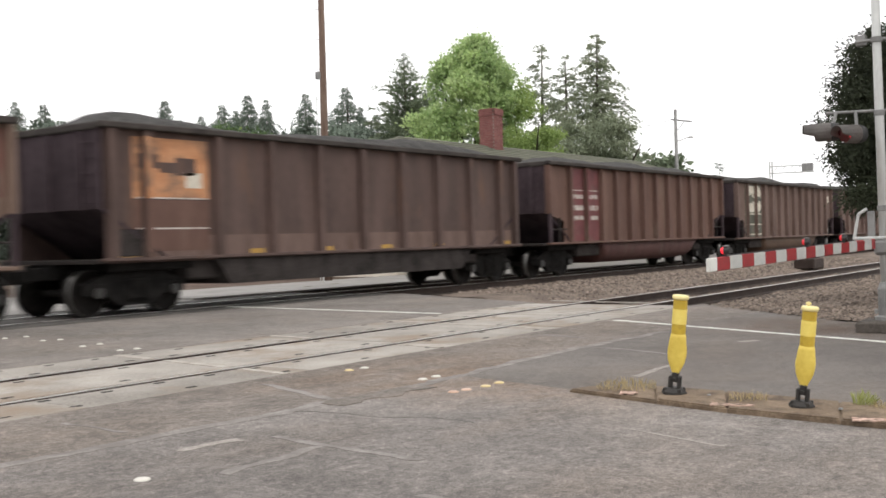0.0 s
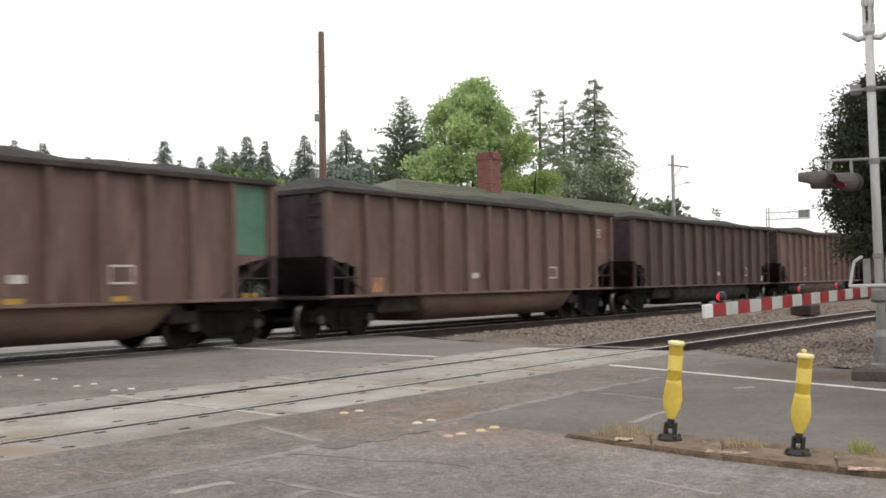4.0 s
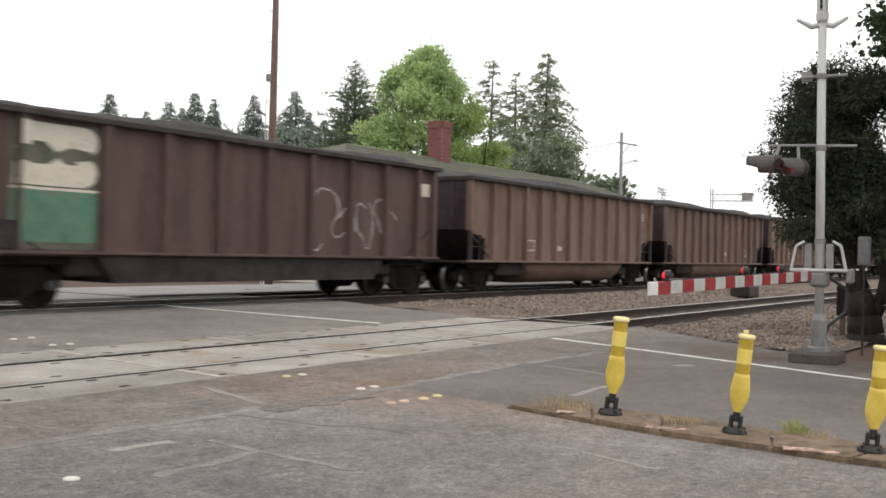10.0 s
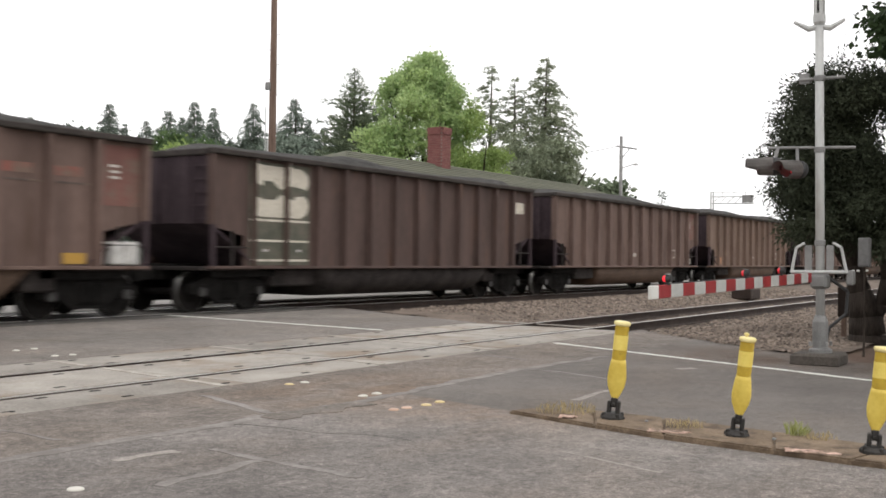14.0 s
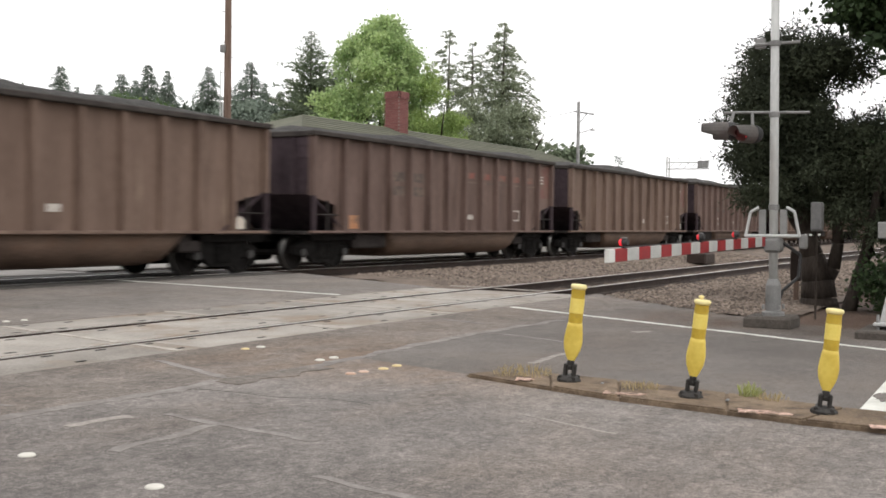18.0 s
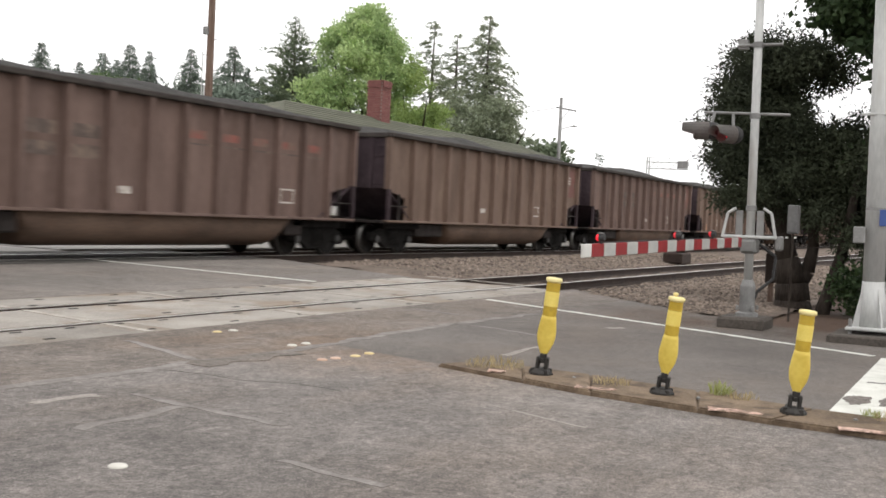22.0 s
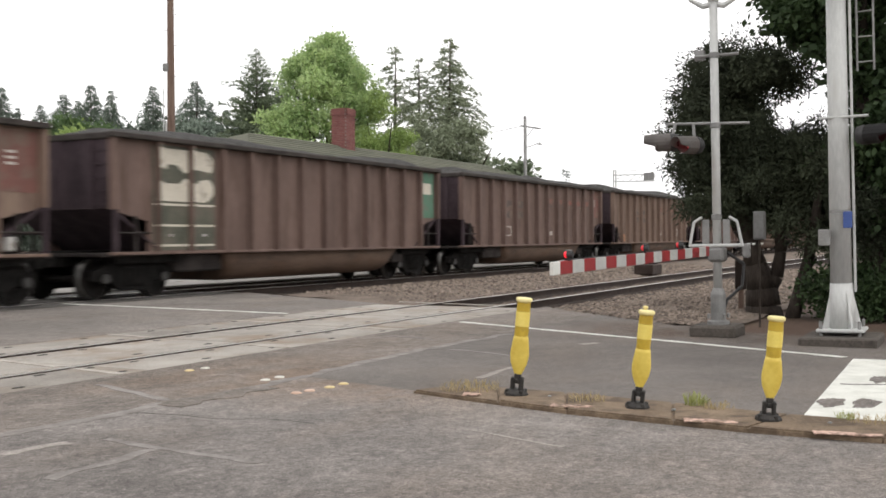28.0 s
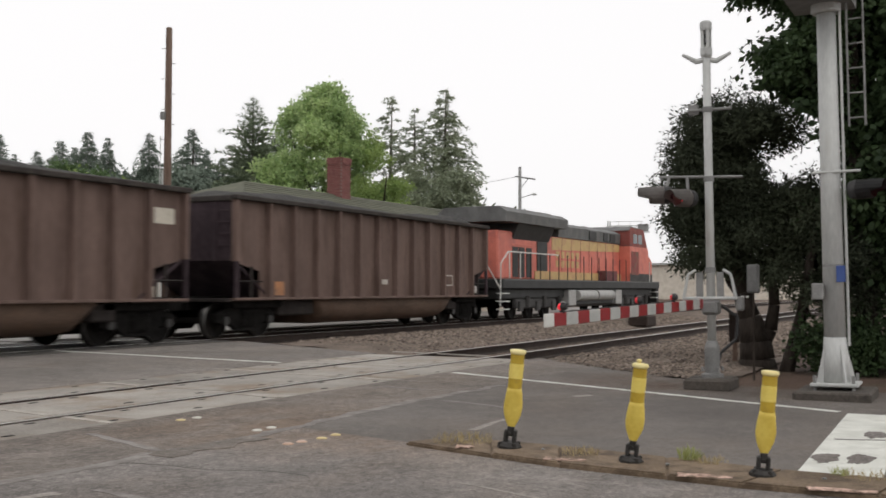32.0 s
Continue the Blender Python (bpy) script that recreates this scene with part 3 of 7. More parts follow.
def ballast():
    bm = B()
    nx, ny = 70, 34
    rows = []
    for j in range(ny + 1):
        y = 3.2 + 18.6 * j / ny
        row = []
        for i in range(nx + 1):
            x = 15.2 + (240 - 15.2) * (i / nx) ** 2.4
            edge = 15.2 + max(0.0, min(1.0, (y - 4.0) / 3.3)) * 3.0
            if y > 10.5:
                edge = 18.0 + (y - 10.5) * 0.48
            x = max(x, edge - 0.05 + 0.12 * noise.noise((x, y * 2, 0)))
            z = 0.012 - in_dip(x, y) + 0.035 * noise.noise((x * 1.7, y * 1.7, 3))
            row.append(bm.verts.new((x, y, z)))
        rows.append(row)
    for a, b in zip(rows, rows[1:]):
        for i in range(nx):
            bm.faces.new((a[i], a[i + 1], b[i + 1], b[i]))
    return setting("ballast_bed", bm, GRAVEL, "grey-brown crushed stone bed under the rails", True)


ballast()


def stones(name, count, region, size, label):
    """Loose crushed stone, thinning out with distance."""
    rng = random.Random(5)
    verts, faces = [], []
    made = 0
    while made < count:
        u = rng.random()
        x = region[0] + (region[1] - region[0]) * u ** 1.9
        y = region[2] + (region[3] - region[2]) * rng.random()
        edge = 15.2 + max(0.0, min(1.0, (y - 4.0) / 3.3)) * 3.0 if y < 10.5 else 18.0 + (y - 10.5) * 0.48
        if x < edge - 0.25 * rng.random() or (y > 11.0 and x < edge + 7 * rng.random() ** 2 + 1.0):
            continue
        if any(abs(y - c - s) < 0.07 for c in (NEAR_Y, TRACK_Y) for s in (-0.75, 0.75)):
            continue
        z = 0.014 - in_dip(x, y) + 0.035 * noise.noise((x * 1.7, y * 1.7, 3))
        s = size * (0.5 + rng.random()) * (1 + u * 0.8)
        a = rng.random() * 6.28
        k = len(verts)
        ca, sa = math.cos(a), math.sin(a)
        for px, py, pz in ((-1, -0.6, -0.3), (0.9, -0.8, -0.3), (1.0, 0.7, -0.3), (-0.7, 0.9, -0.3), (-0.5, -0.3, 0.6), (0.6, -0.2, 0.75), (0.1, 0.5, 0.55)):
            px, py, pz = (q * (0.75 + 0.5 * rng.random()) for q in (px, py, pz))
            verts.append((x + s * (px * ca - py * sa), y + s * (px * sa + py * ca), z + s * 0.85 * (pz + 0.1)))
        faces += [(k, k + 1, k + 5, k + 4), (k + 1, k + 2, k + 5), (k + 2, k + 6, k + 5), (k + 2, k + 3, k + 6), (k + 3, k, k + 4), (k + 3, k + 4, k + 6), (k + 4, k + 5, k + 6)]
        made += 1
    me = bpy.data.meshes.new(name)
    me.from_pydata(verts, [], faces)
    me.materials.append(STONE)
    return tagged(new(name, me), label, "gravel", kind="stuff")


stones("ballast_stones", 32000, (15.0, 48.0, 3.4, 16.0), 0.024, "loose grey and brown crushed stones along the tracks")


# ---- rails, ties and crossing slabs ----
def rail_mesh(x0, x1):
    prof = [(-0.07, -0.172), (0.07, -0.172), (0.07, -0.16), (0.012, -0.135), (0.012, -0.045), (0.036, -0.035), (0.036, -0.004), (-0.036, -0.004), (-0.036, -0.035), (-0.012, -0.045), (-0.012, -0.135), (-0.07, -0.16)]
    return prism(B(), prof, "x", x0, x1)


def build_track(name, yc, label, ties_to):
    track = thing(name, label, "track", kind="structure")
    for s in (-0.5, 0.5):
        r = part("rail", rail_mesh(-60, 320), RAIL, track, "rust-brown steel rail", pose(0, yc + s * GAUGE, 0.006))
        part("rail_head", box(B(), -60, 320, -0.031, 0.031, -0.004, 0.0), RAIL_TOP, r, "polished steel running surface")
        part("field_seal", box(B(), -60, CROSS_END, 0, 0.05, -0.1, -0.006), SEAL_GREY, track, "dusty rubber seal", pose(0, yc + s * GAUGE + (-0.087 if s < 0 else 0.037), 0))
        part("flangeway", box(B(), -60, CROSS_END, 0, 0.1, -0.1, -0.03), RUBBER, track, "black rubber-filled wheel groove", pose(0, yc + s * GAUGE + (0.037 if s < 0 else -0.137), 0))
    tie = mesh_of("tie", box(B(), -0.115, 0.115, -1.3, 1.3, -0.16, 0, 0.012), TIE)
    x, k = CROSS_END + 0.35, 0
    while x < ties_to:
        t = part("tie", tie, TIE, track, at=pose(x, yc + 0.03 * math.sin(k * 2.7), -0.175 + 0.008 * math.sin(k * 1.3), 0, 0, 1.2 * math.sin(k * 5.1)))
        if not k:
            tagged(t, "dark creosoted timber tie")
        x, k = x + 0.5, k + 1
    return track


near_track = build_track("empty_track", NEAR_Y, "empty railway track with rusty rails on timber ties", 80)
far_track = build_track("train_track", TRACK_Y, "railway track under the moving train", 60)


def crossing_slabs(name, yc, x0, x1, step, label, material=None):
    material = material or CONCRETE
    s = thing(name, label, "crossing", kind="structure")
    rows = [(yc - 1.61, yc - 0.84, 0), (yc - 0.61, yc + 0.61, 0), (yc + 0.84, yc + 1.68, 0)]
    rng = random.Random(11)
    for y0, y1, off in rows:
        meshes = [mesh_of("slab", box(B(), 0, step - 0.005, y0, y1, -0.12, 0, 0.012), material) for _ in range(1)]
        x = x0 + off
        while x < x1 - 0.2:
            part("slab", meshes[0], material, s, at=pose(min(x, x1 - step), 0, rng.uniform(-0.002, 0.003)))
            x += step
    return s


crossing_slabs("crossing_deck", NEAR_Y, -20.9, CROSS_END, 2.62, "pale concrete crossing slabs between the rails of the empty track")
crossing_slabs("far_crossing_deck", TRACK_Y, -22, 20.5, 2.44, "oil-stained crossing slabs, the train's shade in their dark colour", DECK_DARK)


def lifting_holes():
    """Dark lifting slots and bolt holes in the slabs."""
    mesh = mesh_of("lifting_slot", box(B(), -0.055, 0.055, -0.02, 0.02, -0.004, 0.0015), RUBBER)
    deck = bpy.data.objects["crossing_deck"]
    rng = random.Random(3)
    for y in (NEAR_Y - 1.45, NEAR_Y - 0.95, NEAR_Y - 0.45, NEAR_Y + 0.45, NEAR_Y + 0.95, NEAR_Y + 1.5):
        x = 2.0 + rng.random()
        while x < CROSS_END - 0.5:
            part("lifting_slot", mesh, RUBBER, deck, at=pose(x, y + rng.uniform(-0.02, 0.02), 0.0015))
            x += 0.61 if rng.random() < 0.5 else 1.22


lifting_holes()


def joints():
    """Pale grout over the butt joints of the slabs, a little askew."""
    deck = bpy.data.objects["crossing_deck"]
    for k in range(-2, 5):
        for y0, y1 in ((-1.6, -0.85), (-0.59, 0.59), (0.85, 1.66)):
            if (k + int(y0 * 3)) % 5 == 0:
                continue
            x = 7.83 + 2.62 * k
            bm = B()
            pts = [(x + 0.16 * y0 - 0.05, NEAR_Y + y0), (x + 0.16 * y1 - 0.04, NEAR_Y + y1), (x + 0.16 * y1 + 0.05, NEAR_Y + y1), (x + 0.16 * y0 + 0.06, NEAR_Y + y0)]
            part("joint", prism(bm, pts, "z", -0.01, 0.0055), GROUT, deck, "pale grouted joint")


joints()


# ---- markings ----
def strip(bm, a, b, w, z0, z1, wob=0.0):
    a, b = Vector((*a, 0)), Vector((*b, 0))
    d = (b - a).normalized()
    s = Vector((-d.y, d.x, 0))
    n = max(1, int((b - a).length / 0.07)) if wob else 1
    lo, hi = [], []
    for k in range(n + 1):
        c = a + (b - a) * (k / n)
        j = wob * noise.noise((c.x * 2.1, c.y * 2.1, 7)) if 0 < k < n else 0
        rag = [w * (0.5 + (0.3 * noise.noise((c.x * 4, c.y * 4, e)) + 0.22 * noise.noise((c.x * 13, c.y * 13, e)) if wob else 0)) for e in (1, 5)]
        lo.append(c + s * (j - rag[0])), hi.append(c + s * (j + rag[1]))
    pts = [(p.x, p.y) for p in lo] + [(p.x, p.y) for p in reversed(hi)]
    return prism(bm, pts, "z", z0, z1)


setting("edge_line_1", strip(B(), (14.42, 7.13), (11.72, 1.38), 0.1, -0.01, 0.004, 0.01), PAINT_W, "thin worn white edge line on the asphalt")
setting("edge_line_3", strip(B(), (11.74, 0.72), (11.56, -3.0), 0.1, -0.01, 0.004, 0.01), PAINT_W, "thin worn white edge line on the asphalt")
setting("edge_line_2", strip(B(), (14.93, 10.66), (15.62, 16.6), 0.12, -0.01, 0.004, 0.01), PAINT_W, "thin white edge line between the tracks")
setting("stop_bar", prism(B(), [(7.56, 1.18), (11.6, 1.28), (11.6, 0.74), (7.5, 0.63)], "z", -0.01, 0.004), PAINT_W, "broad white stop bar, scuffed, on the asphalt")
for i, (cx, cy) in enumerate([(8.5, 1.09), (8.53, 0.86), (10.0, 0.88)]):
    pts = [(cx + 0.25 * f * math.cos(a), cy + 0.085 * f * math.sin(a)) for a, f in ((k * 2 * math.pi / 40, 1 + 0.45 * noise.noise((math.cos(k * 0.157) * 1.6, math.sin(k * 0.157) * 1.6, i * 3.1)) + 0.25 * noise.noise((k * 0.9, i, 5))) for k in range(40))]
    setting("worn_patch", prism(B(), pts, "z", 0.0, 0.0075), ASPHALT, "patch of dark asphalt showing through worn paint")
SEALS = [
    (((12.86, 5.65), (10.32, 5.74), (8.4, 5.63), (7.31, 5.56), (5.92, 5.63), (4.78, 5.7), (3.4, 5.78)), 0.13),
    (((6.9, 6.95), (6.7, 6.3), (6.48, 5.7)), 0.085),
    (((5.05, 4.98), (4.97, 4.37), (4.9, 3.66)), 0.07),
    (((4.93, 4.46), (4.07, 4.4)), 0.085),
    (((4.21, 3.17), (4.12, 2.5)), 0.05),
    (((10.8, 5.74), (10.76, 5.23), (10.45, 4.55)), 0.07),
    (((12.02, 6.95), (11.76, 6.2)), 0.06),
    (((4.72, 6.78), (4.7, 6.03)), 0.035),
]
PALE_SCARS = [(((8.69, 4.12), (9.57, 4.14)), 0.07), (((6.31, 3.04), (6.17, 2.66), (6.04, 2.29)), 0.03), (((11.92, 4.32), (12.14, 4.18)), 0.12), (((4.41, 5.17), (4.72, 5.16), (4.87, 5.11)), 0.09)]
setting("asphalt_patch", strip(B(), (7.4, 5.5), (6.25, 5.52), 0.26, -0.01, 0.0065, 0.05), ASPHALT_OLD, "paler ragged patch over the seam")
DARK_CRACK = [(5.86, 5.58), (6.04, 4.64), (6.07, 4.08)]
for pts, w in SEALS:
    for a, b in zip(pts, pts[1:]):
        setting("sealed_crack", strip(B(), a, b, w, -0.01, 0.003, 0.07), SEAL, "pale sealed crack across the asphalt")
for pts, w in PALE_SCARS:
    for a, b in zip(pts, pts[1:]):
        setting("pale_scar", strip(B(), a, b, w, -0.01, 0.003, 0.03), SCAR, "pale scraped scar in the asphalt")
for a, b in zip(DARK_CRACK, DARK_CRACK[1:]):
    setting("open_crack", strip(B(), a, b, 0.01, -0.01, 0.003, 0.12), CRACK, "dark open crack in the asphalt")
setting("open_crack", strip(B(), (9.57, 1.16), (9.69, 0.71), 0.03, -0.01, 0.0075, 0.05), CRACK, "dark crack across the stop bar")


def stud(name, x, y, material, group, label):
    bm = lathe(B(), [(0.047, -0.004), (0.046, 0.004), (0.039, 0.01), (0.024, 0.014), (0.007, 0.016)], seg=14)
    ob = part(name, bm, material, None, label, pose(x, y, 0), True)
    return tagged(ob, category="road stud", group=group)


for x, y, m in [(8.03, 6.86, STUD_Y), (8.24, 6.84, STUD_W), (7.77, 5.77, STUD_W), (7.98, 5.77, STUD_W), (7.62, 4.99, STUD_Y), (7.85, 5.0, STUD_Y), (7.38, 5.03, STUD_P), (7.22, 5.05, STUD_P)]:
    stud("road_stud", x, y, m, "road studs before the island", "round ceramic road stud on the asphalt centre line")
for x, y in [(9.02, 14.27), (9.32, 14.2), (8.99, 13.3), (9.2, 13.2), (8.65, 11.94), (8.95, 11.98), (8.49, 10.97), (8.72, 10.93)]:
    stud("road_stud", x, y, STUD_W, "road studs between the tracks", "round pale ceramic road stud between the tracks")
for x, y in [(3.76, 4.71), (3.63, 3.66), (3.49, 2.72)]:
    stud("road_stud", x, y, STUD_W, "road studs on the near lane", "round white ceramic road stud on the near lane")


# ---- median island and its posts ----
def median():
    isl = thing("median_island", "low weathered concrete median kerb with scraped edges", "kerb", kind="structure")
    near = [(7.62, 4.18), (7.34, 3.3), (7.17, 2.7), (7.05, 1.9), (6.97, 1.4), (6.95, 0.6), (6.9, -3.5)]
    far = [(7.82, 4.1), (7.98, 3.6), (7.95, 3.0), (7.78, 2.1), (7.6, 1.25), (7.57, 0.5), (7.55, -3.5)]
    tops = 0.04
    for k in range(len(near) - 1):
        pts = [near[k], near[k + 1], far[k + 1], far[k]]
        c = Vector((sum(p[0] for p in pts) / 4, sum(p[1] for p in pts) / 4))
        pts = [tuple(c + (Vector(p) - c) * 0.9975) for p in pts]
        bm = prism(B(), pts, "z", -0.01, tops if k else 0.03)
        bmesh.ops.bevel(bm, geom=[e for e in bm.edges if all(v.co.z > 0.02 for v in e.verts)], offset=0.012, segments=2, affect="EDGES")
        part("kerb_stone", bm, KERB, isl)
    for x, y, l in [(7.27, 2.71, 0.24), (7.06, 1.66, 0.28), (6.96, 0.8, 0.32), (7.5, 3.62, 0.1), (6.95, 0.2, 0.2)]:
        bm = box(B(), -0.05, 0.05, -l * 0.62, l * 0.62, 0, 0.007)
        for v in bm.verts:
            v.co.x += 0.02 * noise.noise(v.co * 9)
        bmesh.ops.subdivide_edges(bm, edges=bm.edges[:], cuts=3)
        for v in bm.verts:
            v.co += Vector((0.035, 0.03, 0.004)) * noise.noise(v.co * 15 + Vector((x, y, 0)))
        part("scrape", bm, KERB_WORN, isl, "pink-orange scraped paint on the kerb", pose(x + 0.02, y, 0.037, 0, 0, 9))
    for x, y in ((7.66, 3.02), (7.43, 2.0), (7.33, 0.95)):
        part("lag_bolt", lathe(B(), [(0.016, 0.035), (0.015, 0.046), (0.008, 0.05)], (x, y), 8), STEEL_D, isl, "small anchor bolt")
    return isl


median()


def flex_post():
    p = thing("delineator_post", "yellow flexible delineator post with ochre bands on a black hinge", "post", "posts on the median island")
    base = part("base_plate", lathe(B(), [(0.1, 0.0), (0.1, 0.025), (0.08, 0.045), (0.055, 0.055)], seg=8), SPRING, p, "black rubber base plate")
    for a in (0.6, 2.2, 3.8, 5.4):
        part("bolt", lathe(B(), [(0.018, 0.02), (0.018, 0.05), (0.008, 0.056)], (0.08 * math.cos(a), 0.08 * math.sin(a)), 6), SPRING, base)
    bm = box(B(), -0.035, 0.035, -0.05, -0.02, 0.04, 0.15, 0.008)
    box(bm, -0.035, 0.035, 0.02, 0.05, 0.04, 0.15, 0.008)
    box(bm, -0.026, 0.026, -0.026, 0.026, 0.1, 0.18, 0.008)
    rod(bm, (-0.045, 0, 0.125), (0.045, 0, 0.125), 0.014, seg=8)
    part("hinge", bm, SPRING, p, "black steel spring hinge")
    seg, rows = 18, [(0.012, 0.014, 0.14), (0.028, 0.02, 0.175), (0.048, 0.026, 0.218), (0.068, 0.032, 0.268), (0.076, 0.038, 0.318), (0.077, 0.042, 0.352), (0.071, 0.048, 0.405), (0.064, 0.053, 0.455), (0.0565, 0.056, 0.495)]
    bm, rings = B(), []
    for ry, rx, z in rows:
        rings.append([bm.verts.new((rx * math.cos(2 * math.pi * k / seg), ry * math.sin(2 * math.pi * k / seg), z)) for k in range(seg)])
    for lo, hi in zip(rings, rings[1:]):
        for k in range(seg):
            bm.faces.new((lo[k], lo[(k + 1) % seg], hi[(k + 1) % seg], hi[k]))
    bm.faces.new(rings[0][::-1]), bm.faces.new(rings[-1])
    part("paddle", bm, YELLOW, p, "flattened yellow paddle foot", smooth=True)
    part("lower_tube", lathe(B(), [(0.0565, 0.49), (0.056, 0.575)], seg=32), BAND, p, "ochre plastic tube")
    part("reflective_band", lathe(B(), [(0.056, 0.57), (0.0575, 0.573), (0.0575, 0.687), (0.056, 0.69)], seg=32), PALE_BAND, p, "pale yellow reflective band")
    part("upper_tube", lathe(B(), [(0.056, 0.686), (0.055, 0.77)], seg=32), BAND, p, "ochre plastic tube")
    part("cap", lathe(B(), [(0.055, 0.765), (0.065, 0.772), (0.067, 0.782), (0.066, 0.794), (0.06, 0.8), (0.02, 0.803)], seg=seg), CAP, p, "pale yellow flat cap", smooth=True)
    return p


post = flex_post()
POSTS = [(7.64, 3.29, 6.2, -1.0, 12), (7.42, 2.26, 6.6, -1.5, 8), (7.28, 1.33, 5.0, -1.0, 15), (7.18, 0.45, 3.6, -1.0, 5)]
for k, (x, y, lx, ly, tz) in enumerate(POSTS):
    m = pose(x, y, 0.036, lx, ly, 0) @ pose(0, 0, 0, 0, 0, tz) @ Matrix.Scale((0.95, 0.925, 0.91, 0.9)[k], 4)
    if k:
        c = copy_thing(post, m)
        if k == 1:
            part("knob", lathe(B(), [(0.012, 0.8), (0.012, 0.81), (0.022, 0.816), (0.02, 0.83), (0.006, 0.836)], (0.01, 0.015), 12), CAP, c, "small pale knob")
    else:
        post.matrix_basis = m


def tuft(name, x, y, count, r, h, material, label):
    rng = random.Random(int(x * 100 + y * 10))
    verts, faces = [], []
    for _ in range(count):
        a, d = rng.random() * 6.28, r * math.sqrt(rng.random())
        bx, by = x + d * math.cos(a), y + d * math.sin(a)
        hh, lean, aa = h * (0.4 + 0.8 * rng.random()), 0.6 * h * rng.random(), rng.random() * 6.28
        w = 0.0022
        k = len(verts)
        dx, dy = math.cos(aa), math.sin(aa)
        verts += [(bx - w * dy, by + w * dx, 0.04), (bx + w * dy, by - w * dx, 0.04), (bx + 0.4 * lean * dx + w * dy, by + 0.4 * lean * dy - w * dx, 0.04 + hh * 0.6), (bx + lean * dx, by + lean * dy, 0.04 + hh)]
        faces += [(k, k + 1, k + 2), (k, k + 2, k + 3)]
    me = bpy.data.meshes.new(name)
    me.from_pydata(verts, [], faces)
    me.materials.append(material)
    return tagged(new(name, me), label, "grass", kind="stuff")


tuft("dry_grass_tuft", 7.78, 3.75, 190, 0.24, 0.07, GRASS, "dry straw-coloured grass on the kerb nose")
tuft("dry_grass_tuft", 7.6, 2.7, 90, 0.14, 0.06, GRASS, "dry grass growing on the kerb")
tuft("green_grass_tuft", 7.72, 1.92, 110, 0.08, 0.09, GRASS_G, "yellow-green grass tuft beside the kerb")
tuft("dry_grass_tuft", 7.65, 1.75, 80, 0.12, 0.05, GRASS, "dry grass growing on the kerb")
tuft("green_grass_tuft", 7.55, 0.88, 60, 0.06, 0.05, GRASS_G, "yellow-green grass tuft beside the kerb")
tuft("dry_grass_tuft", 7.5, 0.72, 80, 0.14, 0.05, GRASS, "dry grass growing on the kerb")


# ---- the crossing signal with its gate ----
def signal_lamp(name, parent, at, lit, label, hood=None):
    """A flasher: dark round backing, deep hood, red lens; it looks along its own +x."""
    l = part(name, lathe(B(), [(0.02, -0.1), (0.1, -0.08), (0.115, -0.02), (0.115, 0.02)], seg=18), BLACK, parent, label, at @ pose(0, 0, 0, 0, 90, 0), True)
    bm = B()
    seg, rings = 16, []
    for r, x, cut in ((0.115, 0.02, 1), (0.112, 0.18, 1), (0.1, 0.34, 0.7)):
        rings.append([bm.verts.new((r * math.cos(a), r * math.sin(a), x if math.cos(a) < 0.35 else min(x, 0.2))) for a in (2 * math.pi * k / seg for k in range(seg))])
    for lo, hi in zip(rings, rings[1:]):
        for k in range(seg):
            bm.faces.new((lo[k], lo[(k + 1) % seg], hi[(k + 1) % seg], hi[k]))
    bmesh.ops.solidify(bm, geom=bm.faces[:], thickness=0.006)
    part("hood", bm, hood or GREY_HOOD, l, "long black hood" if hood else "long grey hood")
    part("lens", lathe(B(), [(0.1, 0.02), (0.09, 0.035), (0.05, 0.048), (0.01, 0.052)], seg=16), LAMP_ON if lit else LAMP_DIM, l, "glowing red lens", smooth=True)
    return l


